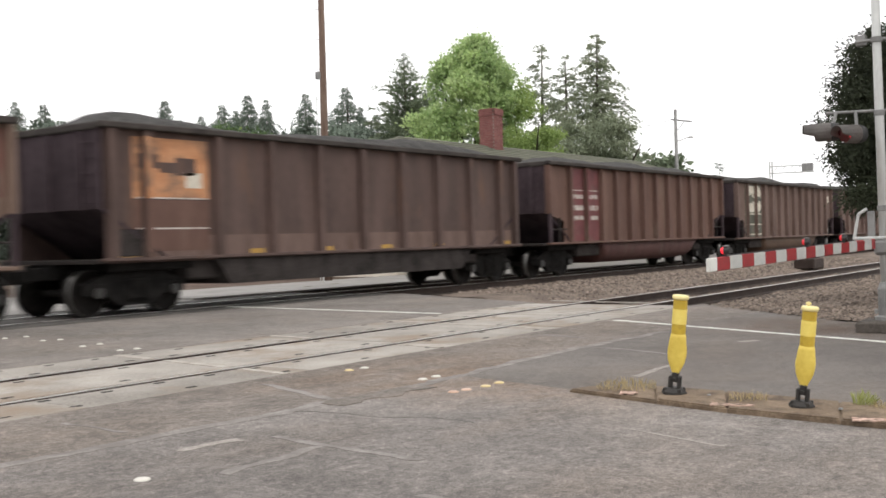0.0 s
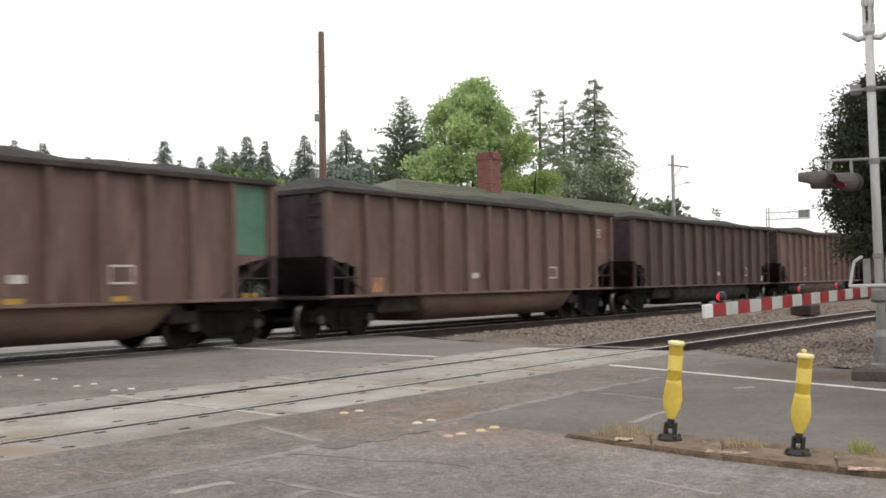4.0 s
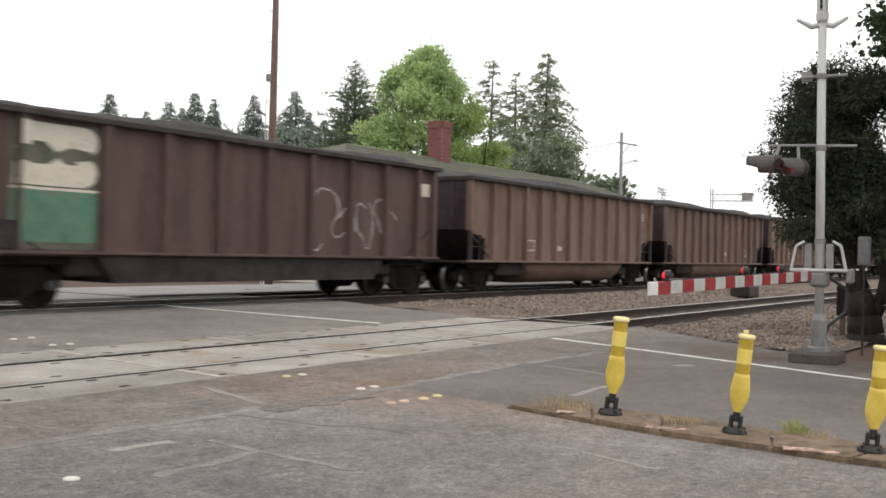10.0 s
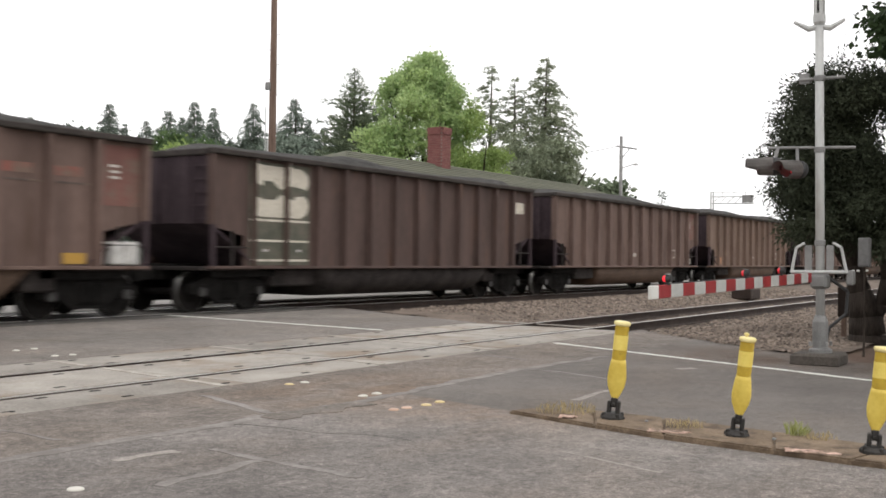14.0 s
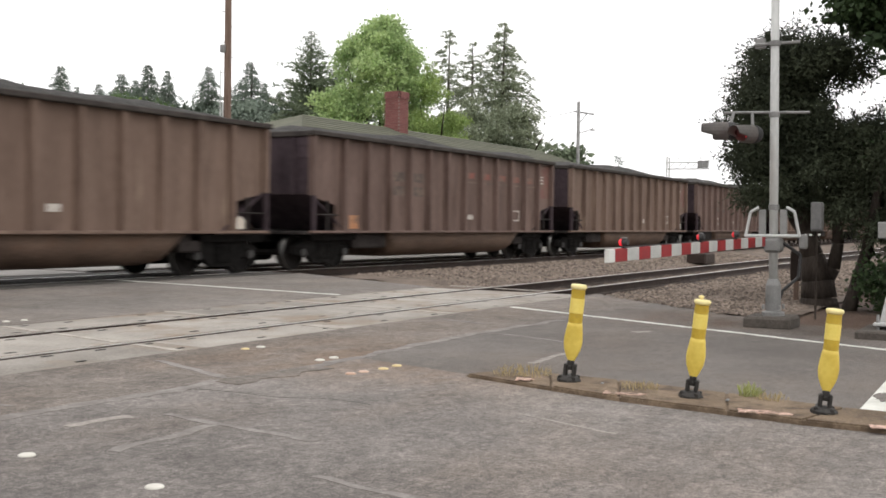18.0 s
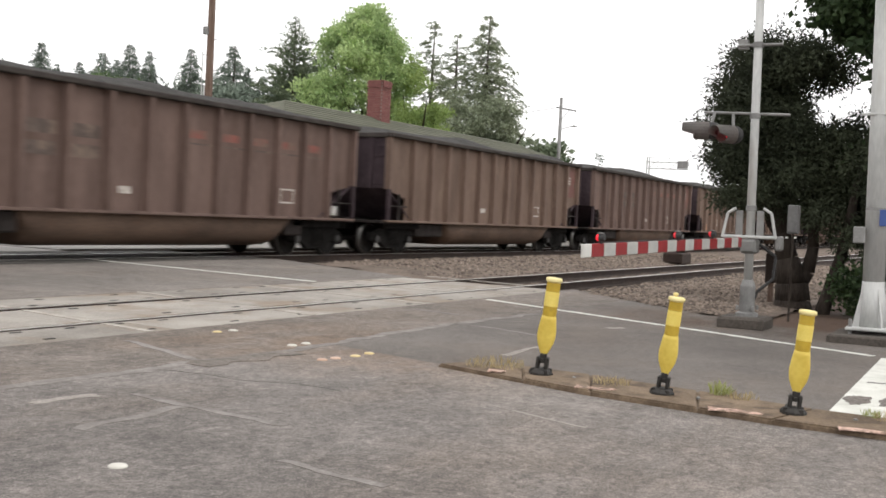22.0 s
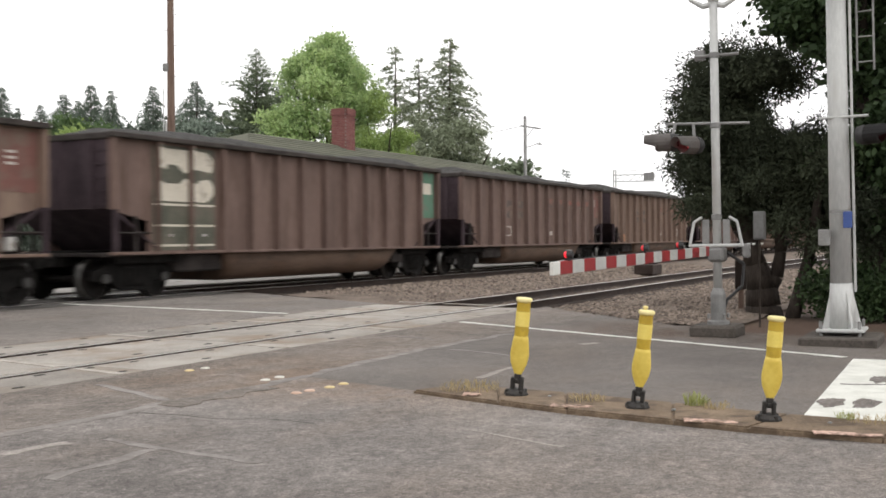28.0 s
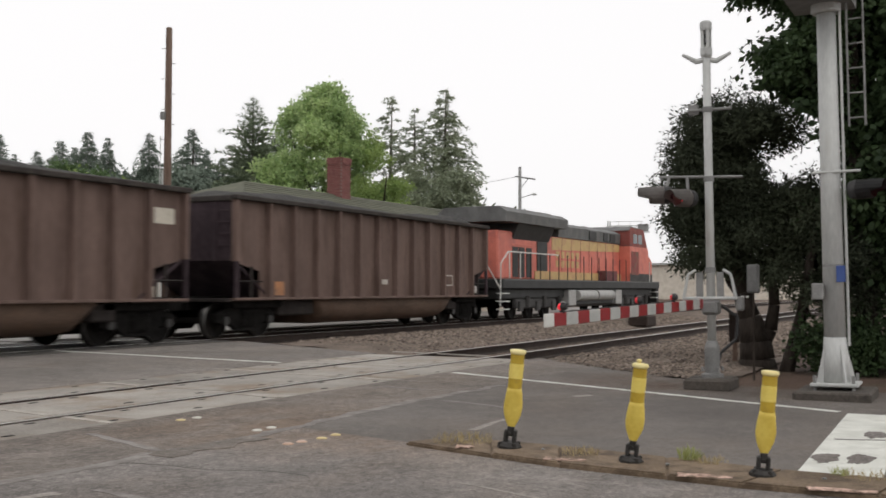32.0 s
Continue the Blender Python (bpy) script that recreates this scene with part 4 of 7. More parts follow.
def crossing_signal():
    x, y = 13.72, 3.12
    s = thing("crossing_signal", "grey steel crossing signal mast with red flashers on concrete footing", "signal", at=pose(x, y, 0, -0.62, -0.33))
    bm = box(B(), -0.32, 0.27, -0.28, 0.3, -0.02, 0.14, 0.03)
    part("footing", bm, BLOCK, s, "stained concrete footing")
    base = part("mast_base", lathe(B(), [(0.14, 0.14), (0.14, 0.18), (0.095, 0.2), (0.095, 0.52), (0.065, 0.6)], seg=16), STEEL_D, s, "cast junction base", smooth=False)
    for a in (0.8, 2.4, 3.9, 5.5):
        part("bolt", lathe(B(), [(0.02, 0.22), (0.02, 0.27), (0.012, 0.28)], (0.145 * math.cos(a), 0.145 * math.sin(a)), 6), STEEL_D, base)
    part("mast", lathe(B(), [(0.055, 0.59), (0.053, 2.5), (0.051, 4.25)], seg=18), STEEL, s, "pale galvanised pole", smooth=True)
    for z in (1.5, 2.66, 3.55):
        part("clamp", lathe(B(), [(0.058, z - 0.035), (0.066, z - 0.03), (0.066, z + 0.03), (0.058, z + 0.035)], seg=18), STEEL_D, s, "steel clamp ring")
    # brackets, across the road's run
    u = Vector((-0.28, 0.96, 0)).normalized()
    bm = B()
    rod(bm, -u * 0.42 + Vector((0, 0, 2.68)), u * 0.62 + Vector((0, 0, 2.7)), 0.018, seg=8)
    part("lamp_bracket", bm, STEEL_D, s, "steel cross pipe")
    bm = B()
    rod(bm, -u * 0.3 + Vector((0, 0, 3.56)), u * 0.24 + Vector((0, 0, 3.54)), 0.02, seg=8)
    box(bm, -0.04, 0.04, 0.12, 0.24, 3.5, 3.62)
    part("sign_bracket", bm, STEEL_D, s, "bare sign bracket")
    # spread wings and lantern-like bell on top
    bm = B()
    for sgn in (-1, 1):
        rod(bm, Vector((0, 0, 4.2)), u * sgn * 0.14 + Vector((0, 0, 4.17)), 0.035, 0.035, 8)
        rod(bm, u * sgn * 0.12 + Vector((0, 0, 4.17)), u * sgn * 0.3 + Vector((0, 0, 4.27)), 0.035, 0.02, 8)
    part("wing_bracket", bm, STEEL, s, "spread grey bracket arms")
    bm = lathe(B(), [(0.058, 4.22), (0.075, 4.25), (0.075, 4.34), (0.06, 4.35)], seg=14)
    for a in (0.7, 2.27, 3.84, 5.41):
        box(bm, 0.05 * math.cos(a) - 0.02, 0.05 * math.cos(a) + 0.02, 0.05 * math.sin(a) - 0.02, 0.05 * math.sin(a) + 0.02, 4.34, 4.58)
    part("bell_cage", bm, STEEL, s, "grey bell cage")
    part("bell", lathe(B(), [(0.02, 4.4), (0.05, 4.42), (0.03, 4.52)], seg=12), BLACK, s, "dark bell")
    part("bell_cap", lathe(B(), [(0.07, 4.56), (0.077, 4.6), (0.075, 4.67), (0.055, 4.69)], seg=14), STEEL, s, "grey cap")
    # flashers
    signal_lamp("flasher", s, Matrix.Translation((-0.24, 0.5, 2.46)) @ pose(0, 0, 0, 0, 0, 112), True, "hooded red crossing flasher")
    signal_lamp("flasher", s, Matrix.Translation((-0.19, 0.22, 2.41)) @ pose(0, 0, 0, 0, 0, 150), True, "hooded red crossing flasher turned to the road")
    part("lamp_stem", rod(B(), (-0.24, 0.5, 2.5), (-0.15, 0.47, 2.7), 0.02, seg=8), STEEL_D, s)
    part("lamp_stem", rod(B(), (-0.19, 0.22, 2.45), (-0.07, 0.26, 2.69), 0.02, seg=8), STEEL_D, s)
    # gate machine
    mech = part("gate_machine", box(B(), -0.11, 0.13, -0.1, 0.1, 0.93, 1.12, 0.03), STEEL_D, s, "weathered grey gate machine housing")
    part("machine_door", box(B(), -0.122, -0.108, -0.07, 0.07, 0.96, 1.09, 0.006), STEEL_D, mech)
    part("frame_bar", rod(B(), (-0.08, -0.33, 1.14), (-0.08, 0.33, 1.14), 0.022, seg=8), STEEL, s, "pale horizontal frame bar")
    for sgn in (-1, 1):
        bm = B()
        rod(bm, (-0.08, sgn * 0.33, 1.13), (-0.08, sgn * 0.27, 1.44), 0.02, 0.018, 8)
        rod(bm, (-0.08, sgn * 0.27, 1.44), (-0.06, sgn * 0.17, 1.5), 0.018, 0.018, 8)
        part("counterweight_arm", bm, STEEL, s, "pale bent support arm")
        part("side_plate", box(B(), -0.06, -0.035, sgn * 0.13 - 0.045, sgn * 0.13 + 0.045, 1.12, 1.47, 0.008), STEEL_D, s, "weathered steel side plate")
    part("counterweight", box(B(), -0.08, 0.1, -0.4, -0.32, 0.98, 1.16, 0.02), STEEL_D, s, "grey counterweight block")
    bm = B()
    pts = [Vector((0.1, -0.1, 1.05)), Vector((0.14, -0.3, 0.9)), Vector((0.12, -0.28, 0.62)), Vector((0.05, -0.1, 0.45)), Vector((0.02, -0.06, 0.3))]
    for a, b in zip(pts, pts[1:]):
        rod(bm, a, b, 0.02, seg=8)
    part("cable", bm, BLACK, s, "dark hanging conduit")
    return s


crossing_signal()


def gate_arm():
    a, b = Vector((13.5, 3.2, 1.07)), Vector((8.9, 3.49, 0.975))
    g = thing("gate_arm", "lowered barrier arm striped red and white with red lamps", "barrier", at=Matrix.Translation(a) @ pose(0, 0, 0, 0, 0, 0))
    d = b - a
    n = d.normalized()
    q = n.to_track_quat("X", "Z").to_matrix().to_4x4()
    ln = d.length
    cuts, x = [], ln
    for k, step in enumerate((0.16, 0.27) + (0.27,) * 16):
        cuts.append((max(0.0, x - step), x, (ARM_W, ARM_R, ARM_G)[0 if k == 0 else (1 if k % 2 else 2)]))
        x -= step
        if x <= 0:
            break
    for x0, x1, m in cuts:
        h = 0.06
        part("arm_section", box(B(), x0 + 0.001, x1 - 0.001, -0.018, 0.018, -h, h, 0.006), m, g, "red reflective section" if m is ARM_R else "white reflective section", at=q)
    for x in (ln - 0.36, ln - 2.35, ln - 3.5):
        l = part("arm_lamp", rod(B(), (x, 0.0, 0.115), (x, 0.05, 0.115), 0.04, 0.03, seg=16), BLACK, g, "small red lamp on the arm", at=q)
        part("stem", box(B(), x - 0.016, x + 0.016, -0.012, 0.022, 0.056, 0.09), BLACK, l)
        part("hood", box(B(), x - 0.036, x + 0.036, -0.01, 0.03, 0.15, 0.158, 0.003), STEEL_D, l, "grey lamp cover")
        part("lens", rod(B(), (x, 0.0, 0.112), (x, -0.03, 0.112), 0.038, 0.026, seg=16), LAMP_ON if x > 2.5 else LAMP_DIM, l, "lit red lens")
    for x in (ln - 1.1, ln - 1.75, ln - 2.1):
        part("wire_clip", box(B(), x - 0.012, x + 0.012, -0.02, 0.02, 0.058, 0.085, 0.003), ARM_W, g, "small pale clip")
    part("lamp_wire", rod(B(), q @ Vector((ln - 0.34, 0, 0.066)), q @ Vector((ln - 3.5, 0, 0.066)), 0.006, seg=6), BLACK, g, "thin cable along the arm")
    return g


gate_arm()


def cantilever_mast():
    x, y = 13.25, 1.58
    s = thing("cantilever_signal", "tall grey steel cantilever signal mast with ladder on a concrete footing", "signal", at=pose(x, y, 0, -0.85, -0.45))
    part("footing", box(B(), -0.5, 0.45, -0.42, 0.42, -0.02, 0.1, 0.02), BLOCK, s, "stained concrete footing")
    plate = part("base_plate", box(B(), -0.26, 0.26, -0.26, 0.26, 0.14, 0.18, 0.01), STEEL, s, "square steel base plate")
    for sx in (-0.21, 0.21):
        for sy in (-0.21, 0.21):
            part("anchor_bolt", rod(B(), (sx, sy, 0.09), (sx, sy, 0.27), 0.02, seg=8), STEEL_D, plate)
    bm = B()
    for k in range(4):
        a = k * math.pi / 2 + 0.6
        c, sn = math.cos(a), math.sin(a)
        pts = [(0.11, 0.18), (0.24, 0.18), (0.125, 0.64), (0.11, 0.64)]
        vs = [[bm.verts.new((r * c - w * sn, r * sn + w * c, z)) for r, z in pts] for w in (-0.012, 0.012)]
        bm.faces.new(vs[0]), bm.faces.new(vs[1][::-1])
        for i in range(4):
            bm.faces.new((vs[0][i], vs[0][(i + 1) % 4], vs[1][(i + 1) % 4], vs[1][i]))
    bmesh.ops.recalc_face_normals(bm, faces=bm.faces[:])
    part("gusset_ring", bm, STEEL, s, "welded steel gussets")
    part("skirt", lathe(B(), [(0.165, 0.18), (0.145, 0.42), (0.127, 0.7)], seg=16), STEEL, s, "flared mast foot", smooth=True)
    part("mast", lathe(B(), [(0.122, 0.69), (0.115, 2.6), (0.108, 4.6)], seg=24), STEEL, s, "thick pale galvanised mast", smooth=True)
    part("junction_box", box(B(), -0.2, -0.1, 0.09, 0.22, 1.14, 1.33, 0.01), STEEL_D, s, "small grey junction box")
    part("sign_plate", box(B(), -0.15, -0.138, -0.15, -0.05, 1.34, 1.53, 0.004), BLUE, s, "small blue sign plate")
    part("strap", lathe(B(), [(0.1215, 1.52), (0.1215, 1.55)], seg=24), STEEL_D, s, "steel strap")
    bm = B()
    rod(bm, (-0.02, -0.155, 0.6), (-0.02, -0.15, 4.6), 0.016, seg=8)
    part("conduit", bm, STEEL, s, "vertical cable conduit")
    for sy in (-0.22, -0.4):
        part("ladder_rail", rod(B(), (0.02, sy, 3.15), (0.02, sy, 5.2), 0.012, seg=8), STEEL_D, s, "ladder rail")
    for k in range(7):
        part("ladder_rung", rod(B(), (0.02, -0.22, 3.25 + 0.29 * k), (0.02, -0.4, 3.25 + 0.29 * k), 0.009, seg=8), STEEL_D, s)
    part("lamp_bracket", rod(B(), (-0.1, 0.2, 2.62), (-0.1, -0.34, 2.62), 0.016, seg=8), STEEL, s, "steel cross pipe")
    signal_lamp("flasher", s, Matrix.Translation((-0.1, -0.3, 2.4)) @ pose(0, 0, 0, 0, 0, -112), True, "hooded red crossing flasher", BLACK)
    # platform and lamps at the top
    bm = box(B(), -0.75, 0.35, -0.3, 0.4, 4.6, 4.66)
    box(bm, -0.75, 0.35, -0.3, -0.26, 4.66, 4.74), box(bm, -0.75, 0.35, 0.36, 0.4, 4.66, 4.74)
    part("platform", bm, STEEL_D, s, "steel grating platform")
    part("collar", lathe(B(), [(0.15, 4.5), (0.17, 4.52), (0.17, 4.6)], seg=20), STEEL, s, "bolted collar")
    for sy in (-0.12, 0.16):
        part("arm_tube", rod(B(), (0.3, sy, 4.9), (-7.5, sy, 5.3), 0.06, seg=12), STEEL, s, "cantilever tube over the road")
    for k in range(12):
        xx = -0.3 - 0.6 * k
        part("arm_brace", rod(B(), (xx, -0.12, 4.93 + 0.031 * k), (xx - 0.3, 0.16, 4.95 + 0.031 * k), 0.02, seg=6), STEEL_D, s)
    signal_lamp("flasher", s, Matrix.Translation((-0.6, 0.45, 4.75)) @ pose(0, 0, 0, 0, 0, 120), False, "dark hooded flasher under the cantilever")
    return s


cantilever_mast()


def brick_paving():
    """A strip of worn red pavers between the lane's edge and the mast."""
    p = thing("brick_paving", "worn pinkish-red brick pavers beside the lane", "paving", kind="structure")
    me = mesh_of("brick", box(B(), -0.098, 0.098, -0.048, 0.048, 0.0, 0.03, 0.005), PAVER)
    rng = random.Random(9)
    for i in range(6):
        for j in range(26):
            part("brick", me, PAVER, p, at=pose(12.02 + 0.205 * i, 0.55 - 0.103 * j - 0.05 * (i % 2), -0.012 + rng.uniform(-0.003, 0.003), 0, 0, rng.uniform(-1.5, 1.5)))
    return p


brick_paving()
slab("lawn", [(24.5, -30), (70, -30), (70, 2.0), (24.5, 1.6)], -0.02, 0.03, LAWN, "mown green lawn beyond the trees")


def small_trackside():
    p = thing("marker_post", "short weathered trackside post with a rusty box", "post", at=pose(18.6, 3.85, 0))
    part("stake", box(B(), -0.04, 0.04, -0.04, 0.04, -0.05, 0.75, 0.008), STEM_WOOD, p)
    part("box", box(B(), -0.09, 0.07, -0.09, 0.09, 0.35, 0.85, 0.015), RAIL, p, "rust-brown metal box")
    c = thing("equipment_case", "grey steel equipment case on a post behind the signal", "cabinet", at=pose(15.35, 2.92, 0))
    part("leg", rod(B(), (0, 0, -0.02), (0, 0, 1.2), 0.016, seg=10), BARK, c)
    part("case", box(B(), -0.08, 0.08, -0.075, 0.075, 1.2, 1.6, 0.015), LOCO_ROOF, c, "grey steel case")
    part("case_door", box(B(), -0.09, -0.079, -0.06, 0.06, 1.23, 1.57, 0.004), LOCO_ROOF, c)
    w = thing("switch_machine", "low dark rusty switch machine beside the rails", "machine", at=pose(38.0, 11.2, -0.1))
    part("housing", box(B(), -0.6, 0.6, -0.35, 0.35, 0.0, 0.38, 0.04), RAIL, w)
    part("motor", box(B(), 0.1, 0.5, -0.25, 0.25, 0.38, 0.6, 0.04), RAIL, w)


small_trackside()


# ---- trees ----
def leaf_mesh(name, blobs, per, size, material, seed, squash=1.0, droop=0.0, shell=0.45, frond=False):
    """Leaves as small bent blades, gathered in twig clusters on uneven blobs (centre, radii)."""
    rng = np.random.default_rng(seed)
    V, Fc = [], []
    k = 0
    for (cx, cy, cz), (rx, ry, rz) in blobs:
        n = max(6, int(per * (rx * ry + rx * rz + ry * rz) / 3))
        d = rng.normal(size=(n, 3))
        d /= np.linalg.norm(d, axis=1, keepdims=True)
        rad = (shell + (1 - shell) * rng.random((n, 1))) * (0.82 + 0.36 * rng.random((n, 1)))
        c = d * rad * (rx, ry, rz) + (cx, cy, cz)
        m = 7
        pts = np.repeat(c, m, axis=0) + rng.normal(size=(n * m, 3)) * size * (1.5, 1.5, 1.1)
        out = np.repeat(d, m, axis=0) + rng.normal(size=(n * m, 3)) * 0.8 + (0, 0, -droop)
        if frond:
            # the blades of a cluster sit in a row along one drooping twig
            g = d * 0.8 + rng.normal(size=(n, 3)) * 0.55 + (0, 0, -droop)
            g /= np.linalg.norm(g, axis=1, keepdims=True)
            g = np.repeat(g, m, axis=0)
            along = np.tile(np.arange(m) - 1.5, n)[:, None] * size * 0.85
            pts = np.repeat(c, m, axis=0) + g * along + rng.normal(size=(n * m, 3)) * size * 0.35
            out = g * 0.9 + rng.normal(size=(n * m, 3)) * 0.55
        out /= np.linalg.norm(out, axis=1, keepdims=True)
        side = np.cross(out, rng.normal(size=(n * m, 3)))
        side /= np.linalg.norm(side, axis=1, keepdims=True) + 1e-9
        s = size * (0.6 + 0.8 * rng.random((n * m, 1)))
        tip, mid = pts + out * s * 1.5, pts + out * s * 0.7
        w = side * s * 0.5 * squash
        V.append(np.stack([pts, mid + w, tip, mid - w], 1).reshape(-1, 3))
        Fc += [(k + 4 * i, k + 4 * i + 1, k + 4 * i + 2, k + 4 * i + 3) for i in range(n * m)]
        k += 4 * n * m
    me = bpy.data.meshes.new(name)
    me.from_pydata(np.concatenate(V).tolist(), [], Fc)
    me.materials.append(material)
    return me


def limb_mesh(name, segs, material=None):
    bm = B()
    for a, b, r0, r1 in segs:
        rod(bm, a, b, r0, r1, 9)
    return mesh_of(name, bm, material or BARK, True)


def conifer_mesh(h, r, seed, material, gap=0.35, tiers=26, blade=0.34, start=0.08, lean=0.25, power=0.95, tip=0.4):
    """Separate branches in loose whorls, each a flat drooping spray of needle blades."""
    rng = np.random.default_rng(seed)
    V = []
    wild = 0.32 if gap > 0.5 else 0.18
    for i in range(tiers):
        f = i / (tiers - 1)
        small = tip + (1 - tip) * min(1.0, 2.6 * (1 - f))
        reach = r * ((1 - f) ** power + 0.01) * (1.0 + wild * rng.normal())
        arms = int(5 + 4 * (1 - f))
        for a in np.arange(arms) * 2 * math.pi / arms + rng.random() * 6.28:
            if rng.random() < gap * 0.5:
                continue
            a += rng.normal() * 0.3
            z = h * (start + (1 - start) * min(1.0, max(0.0, f + rng.normal() * 1.3 / tiers)) ** 0.92)
            L = max(blade * 0.6, reach * (0.5 + 0.65 * rng.random()))
            n = int(5 + 11 * L / blade)
            u = rng.random((n, 1)) ** 0.7
            fwd = np.array([math.cos(a), math.sin(a), 0.0])
            across = np.array([-math.sin(a), math.cos(a), 0.0])
            p = fwd * L * u + np.array([0, 0, 1.0]) * (z + L * (lean * u - 0.55 * u * u))
            p = p + across * rng.normal(size=(n, 1)) * 0.14 * L * (1.05 - u) + rng.normal(size=(n, 3)) * blade * 0.2
            o = fwd * 0.75 + across * rng.normal(size=(n, 1)) * 0.6 + np.array([0, 0, 1.0]) * (lean * 0.5 - 0.3 + 0.3 * rng.normal(size=(n, 1)))
            o = o / np.linalg.norm(o, axis=1, keepdims=True)
            sd = np.cross(o, rng.normal(size=(n, 3)))
            sd = sd / np.linalg.norm(sd, axis=1, keepdims=True)
            sz = small * blade * (0.6 + 0.6 * rng.random((n, 1))) * (1.0 - 0.35 * u)
            V.append(np.stack([p, p + o * sz * 0.6 + sd * sz * 0.2, p + o * sz * 1.3, p + o * sz * 0.6 - sd * sz * 0.2], 1).reshape(-1, 3))
    V = np.concatenate(V)
    me = bpy.data.meshes.new("crown")
    me.from_pydata(V.tolist(), [], np.arange(len(V)).reshape(-1, 4).tolist())
    me.materials.append(material)
    return me


def conifer(name, x, y, h, r, seed, material, label, group="", **more):
    t = thing(name, label, "tree", group, pose(x, y, -0.05, 0, 0, seed * 37 % 360))
    part("trunk", limb_mesh("trunk", [((0, 0, -0.1), (0, 0, h * 0.5), 0.018 * h, 0.011 * h), ((0, 0, h * 0.5), (0.02 * h * math.sin(seed), 0, h), 0.011 * h, 0.002 * h)], BARK_GREY), BARK_GREY, t, "grey-brown trunk")
    part("crown", conifer_mesh(h, r, seed, material, **more), material, t, "needle crown")
    return t


# far row of conifers on the rise beyond the station
FAR = [(87.33, 145.85, 22.1), (92.85, 142.39, 23.4), (98.91, 144.35, 23.8), (107.22, 144.57, 22.4), (97.08, 114.33, 21.2), (98.61, 113.01, 18.6), (107.42, 118.57, 20.3), (113.06, 120.16, 22.6),
       (117.91, 122.44, 22.3), (115.81, 117.52, 24.0), (107.05, 105.05, 21.3), (103.41, 94.36, 20.7), (99.17, 84.03, 20.1), (104.17, 85.85, 18.2), (93.69, 74.96, 15.5), (90.74, 70.63, 15.6),
       (80.0, 150.0, 21.5), (103.0, 131.0, 18.5), (110.0, 126.0, 19.0), (96.0, 88.0, 14.0), (97.5, 79.0, 15.0)]
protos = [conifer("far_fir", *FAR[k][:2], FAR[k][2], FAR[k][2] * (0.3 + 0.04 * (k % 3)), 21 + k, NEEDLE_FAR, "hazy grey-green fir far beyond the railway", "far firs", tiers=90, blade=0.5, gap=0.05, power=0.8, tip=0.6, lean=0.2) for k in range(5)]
for k, (x, y, h) in enumerate(FAR[5:]):
    p = protos[k % 5]
    c = copy_thing(p, pose(x, y, -0.05, 0, 0, k * 67))
    f = h / FAR[k % 5][2]
    c.scale = (f * (0.9 + 0.25 * ((k * 7) % 5) / 5), f * (0.9 + 0.25 * ((k * 3) % 5) / 5), f)

conifer("fir", 67.81, 51.23, 16.1, 4.4, 3, NEEDLE, "dense dark green fir behind the station", tiers=80, blade=0.36, gap=0.1, lean=1.0, power=0.75)
conifer("fir", 77.39, 55.07, 15.9, 6.5, 4, NEEDLE, "dark green fir partly hidden by the broadleaf tree", tiers=60, blade=0.45, gap=0.2, power=0.8, lean=0.7)
conifer("cedar", 82.41, 47.24, 18.2, 3.9, 5, NEEDLE_PALE, "thin open cedar with pale needles", tiers=46, blade=0.32, gap=0.85, power=0.6, tip=0.9, lean=0.35)
conifer("cedar", 80.84, 43.89, 16.7, 4.1, 6, NEEDLE_PALE, "thin open cedar with pale needles", tiers=44, blade=0.32, gap=0.85, power=0.6, tip=0.9, lean=0.35)
conifer("cedar", 80.23, 40.75, 18.0, 6.0, 7, NEEDLE_PALE, "tall ragged cedar with a leaning tip", tiers=70, blade=0.34, gap=0.5, power=0.72, tip=0.9, lean=0.3)


def leafy(name, x, y, label, trunk, limbs, blobs, per, size, material, seed, **more):
    t = thing(name, label, "tree", at=pose(x, y, 0))
    part("trunk", limb_mesh("trunk", trunk), BARK, t, "dark bark trunk")
    if limbs:
        part("branchwork", limb_mesh("branchwork", limbs), BARK, t, "forking dark boughs")
    part("crown", leaf_mesh("crown", blobs, per, size, material, seed, **more), material, t, "leafy crown")
    return t


def blob_crown(seed, n, centre, spread, r0, r1, top=None):
    rng = random.Random(seed)
    out = []
    for _ in range(n):
        d = Vector((rng.gauss(0, 1), rng.gauss(0, 1), rng.gauss(0, 1))).normalized() * rng.random() ** 0.4
        c = (centre[0] + d.x * spread[0], centre[1] + d.y * spread[1], centre[2] + d.z * spread[2])
        r = rng.uniform(r0, r1) * (1.0 - 0.35 * max(0.0, d.z))
        out.append((c, (r, r, r * 0.75)))
    return out


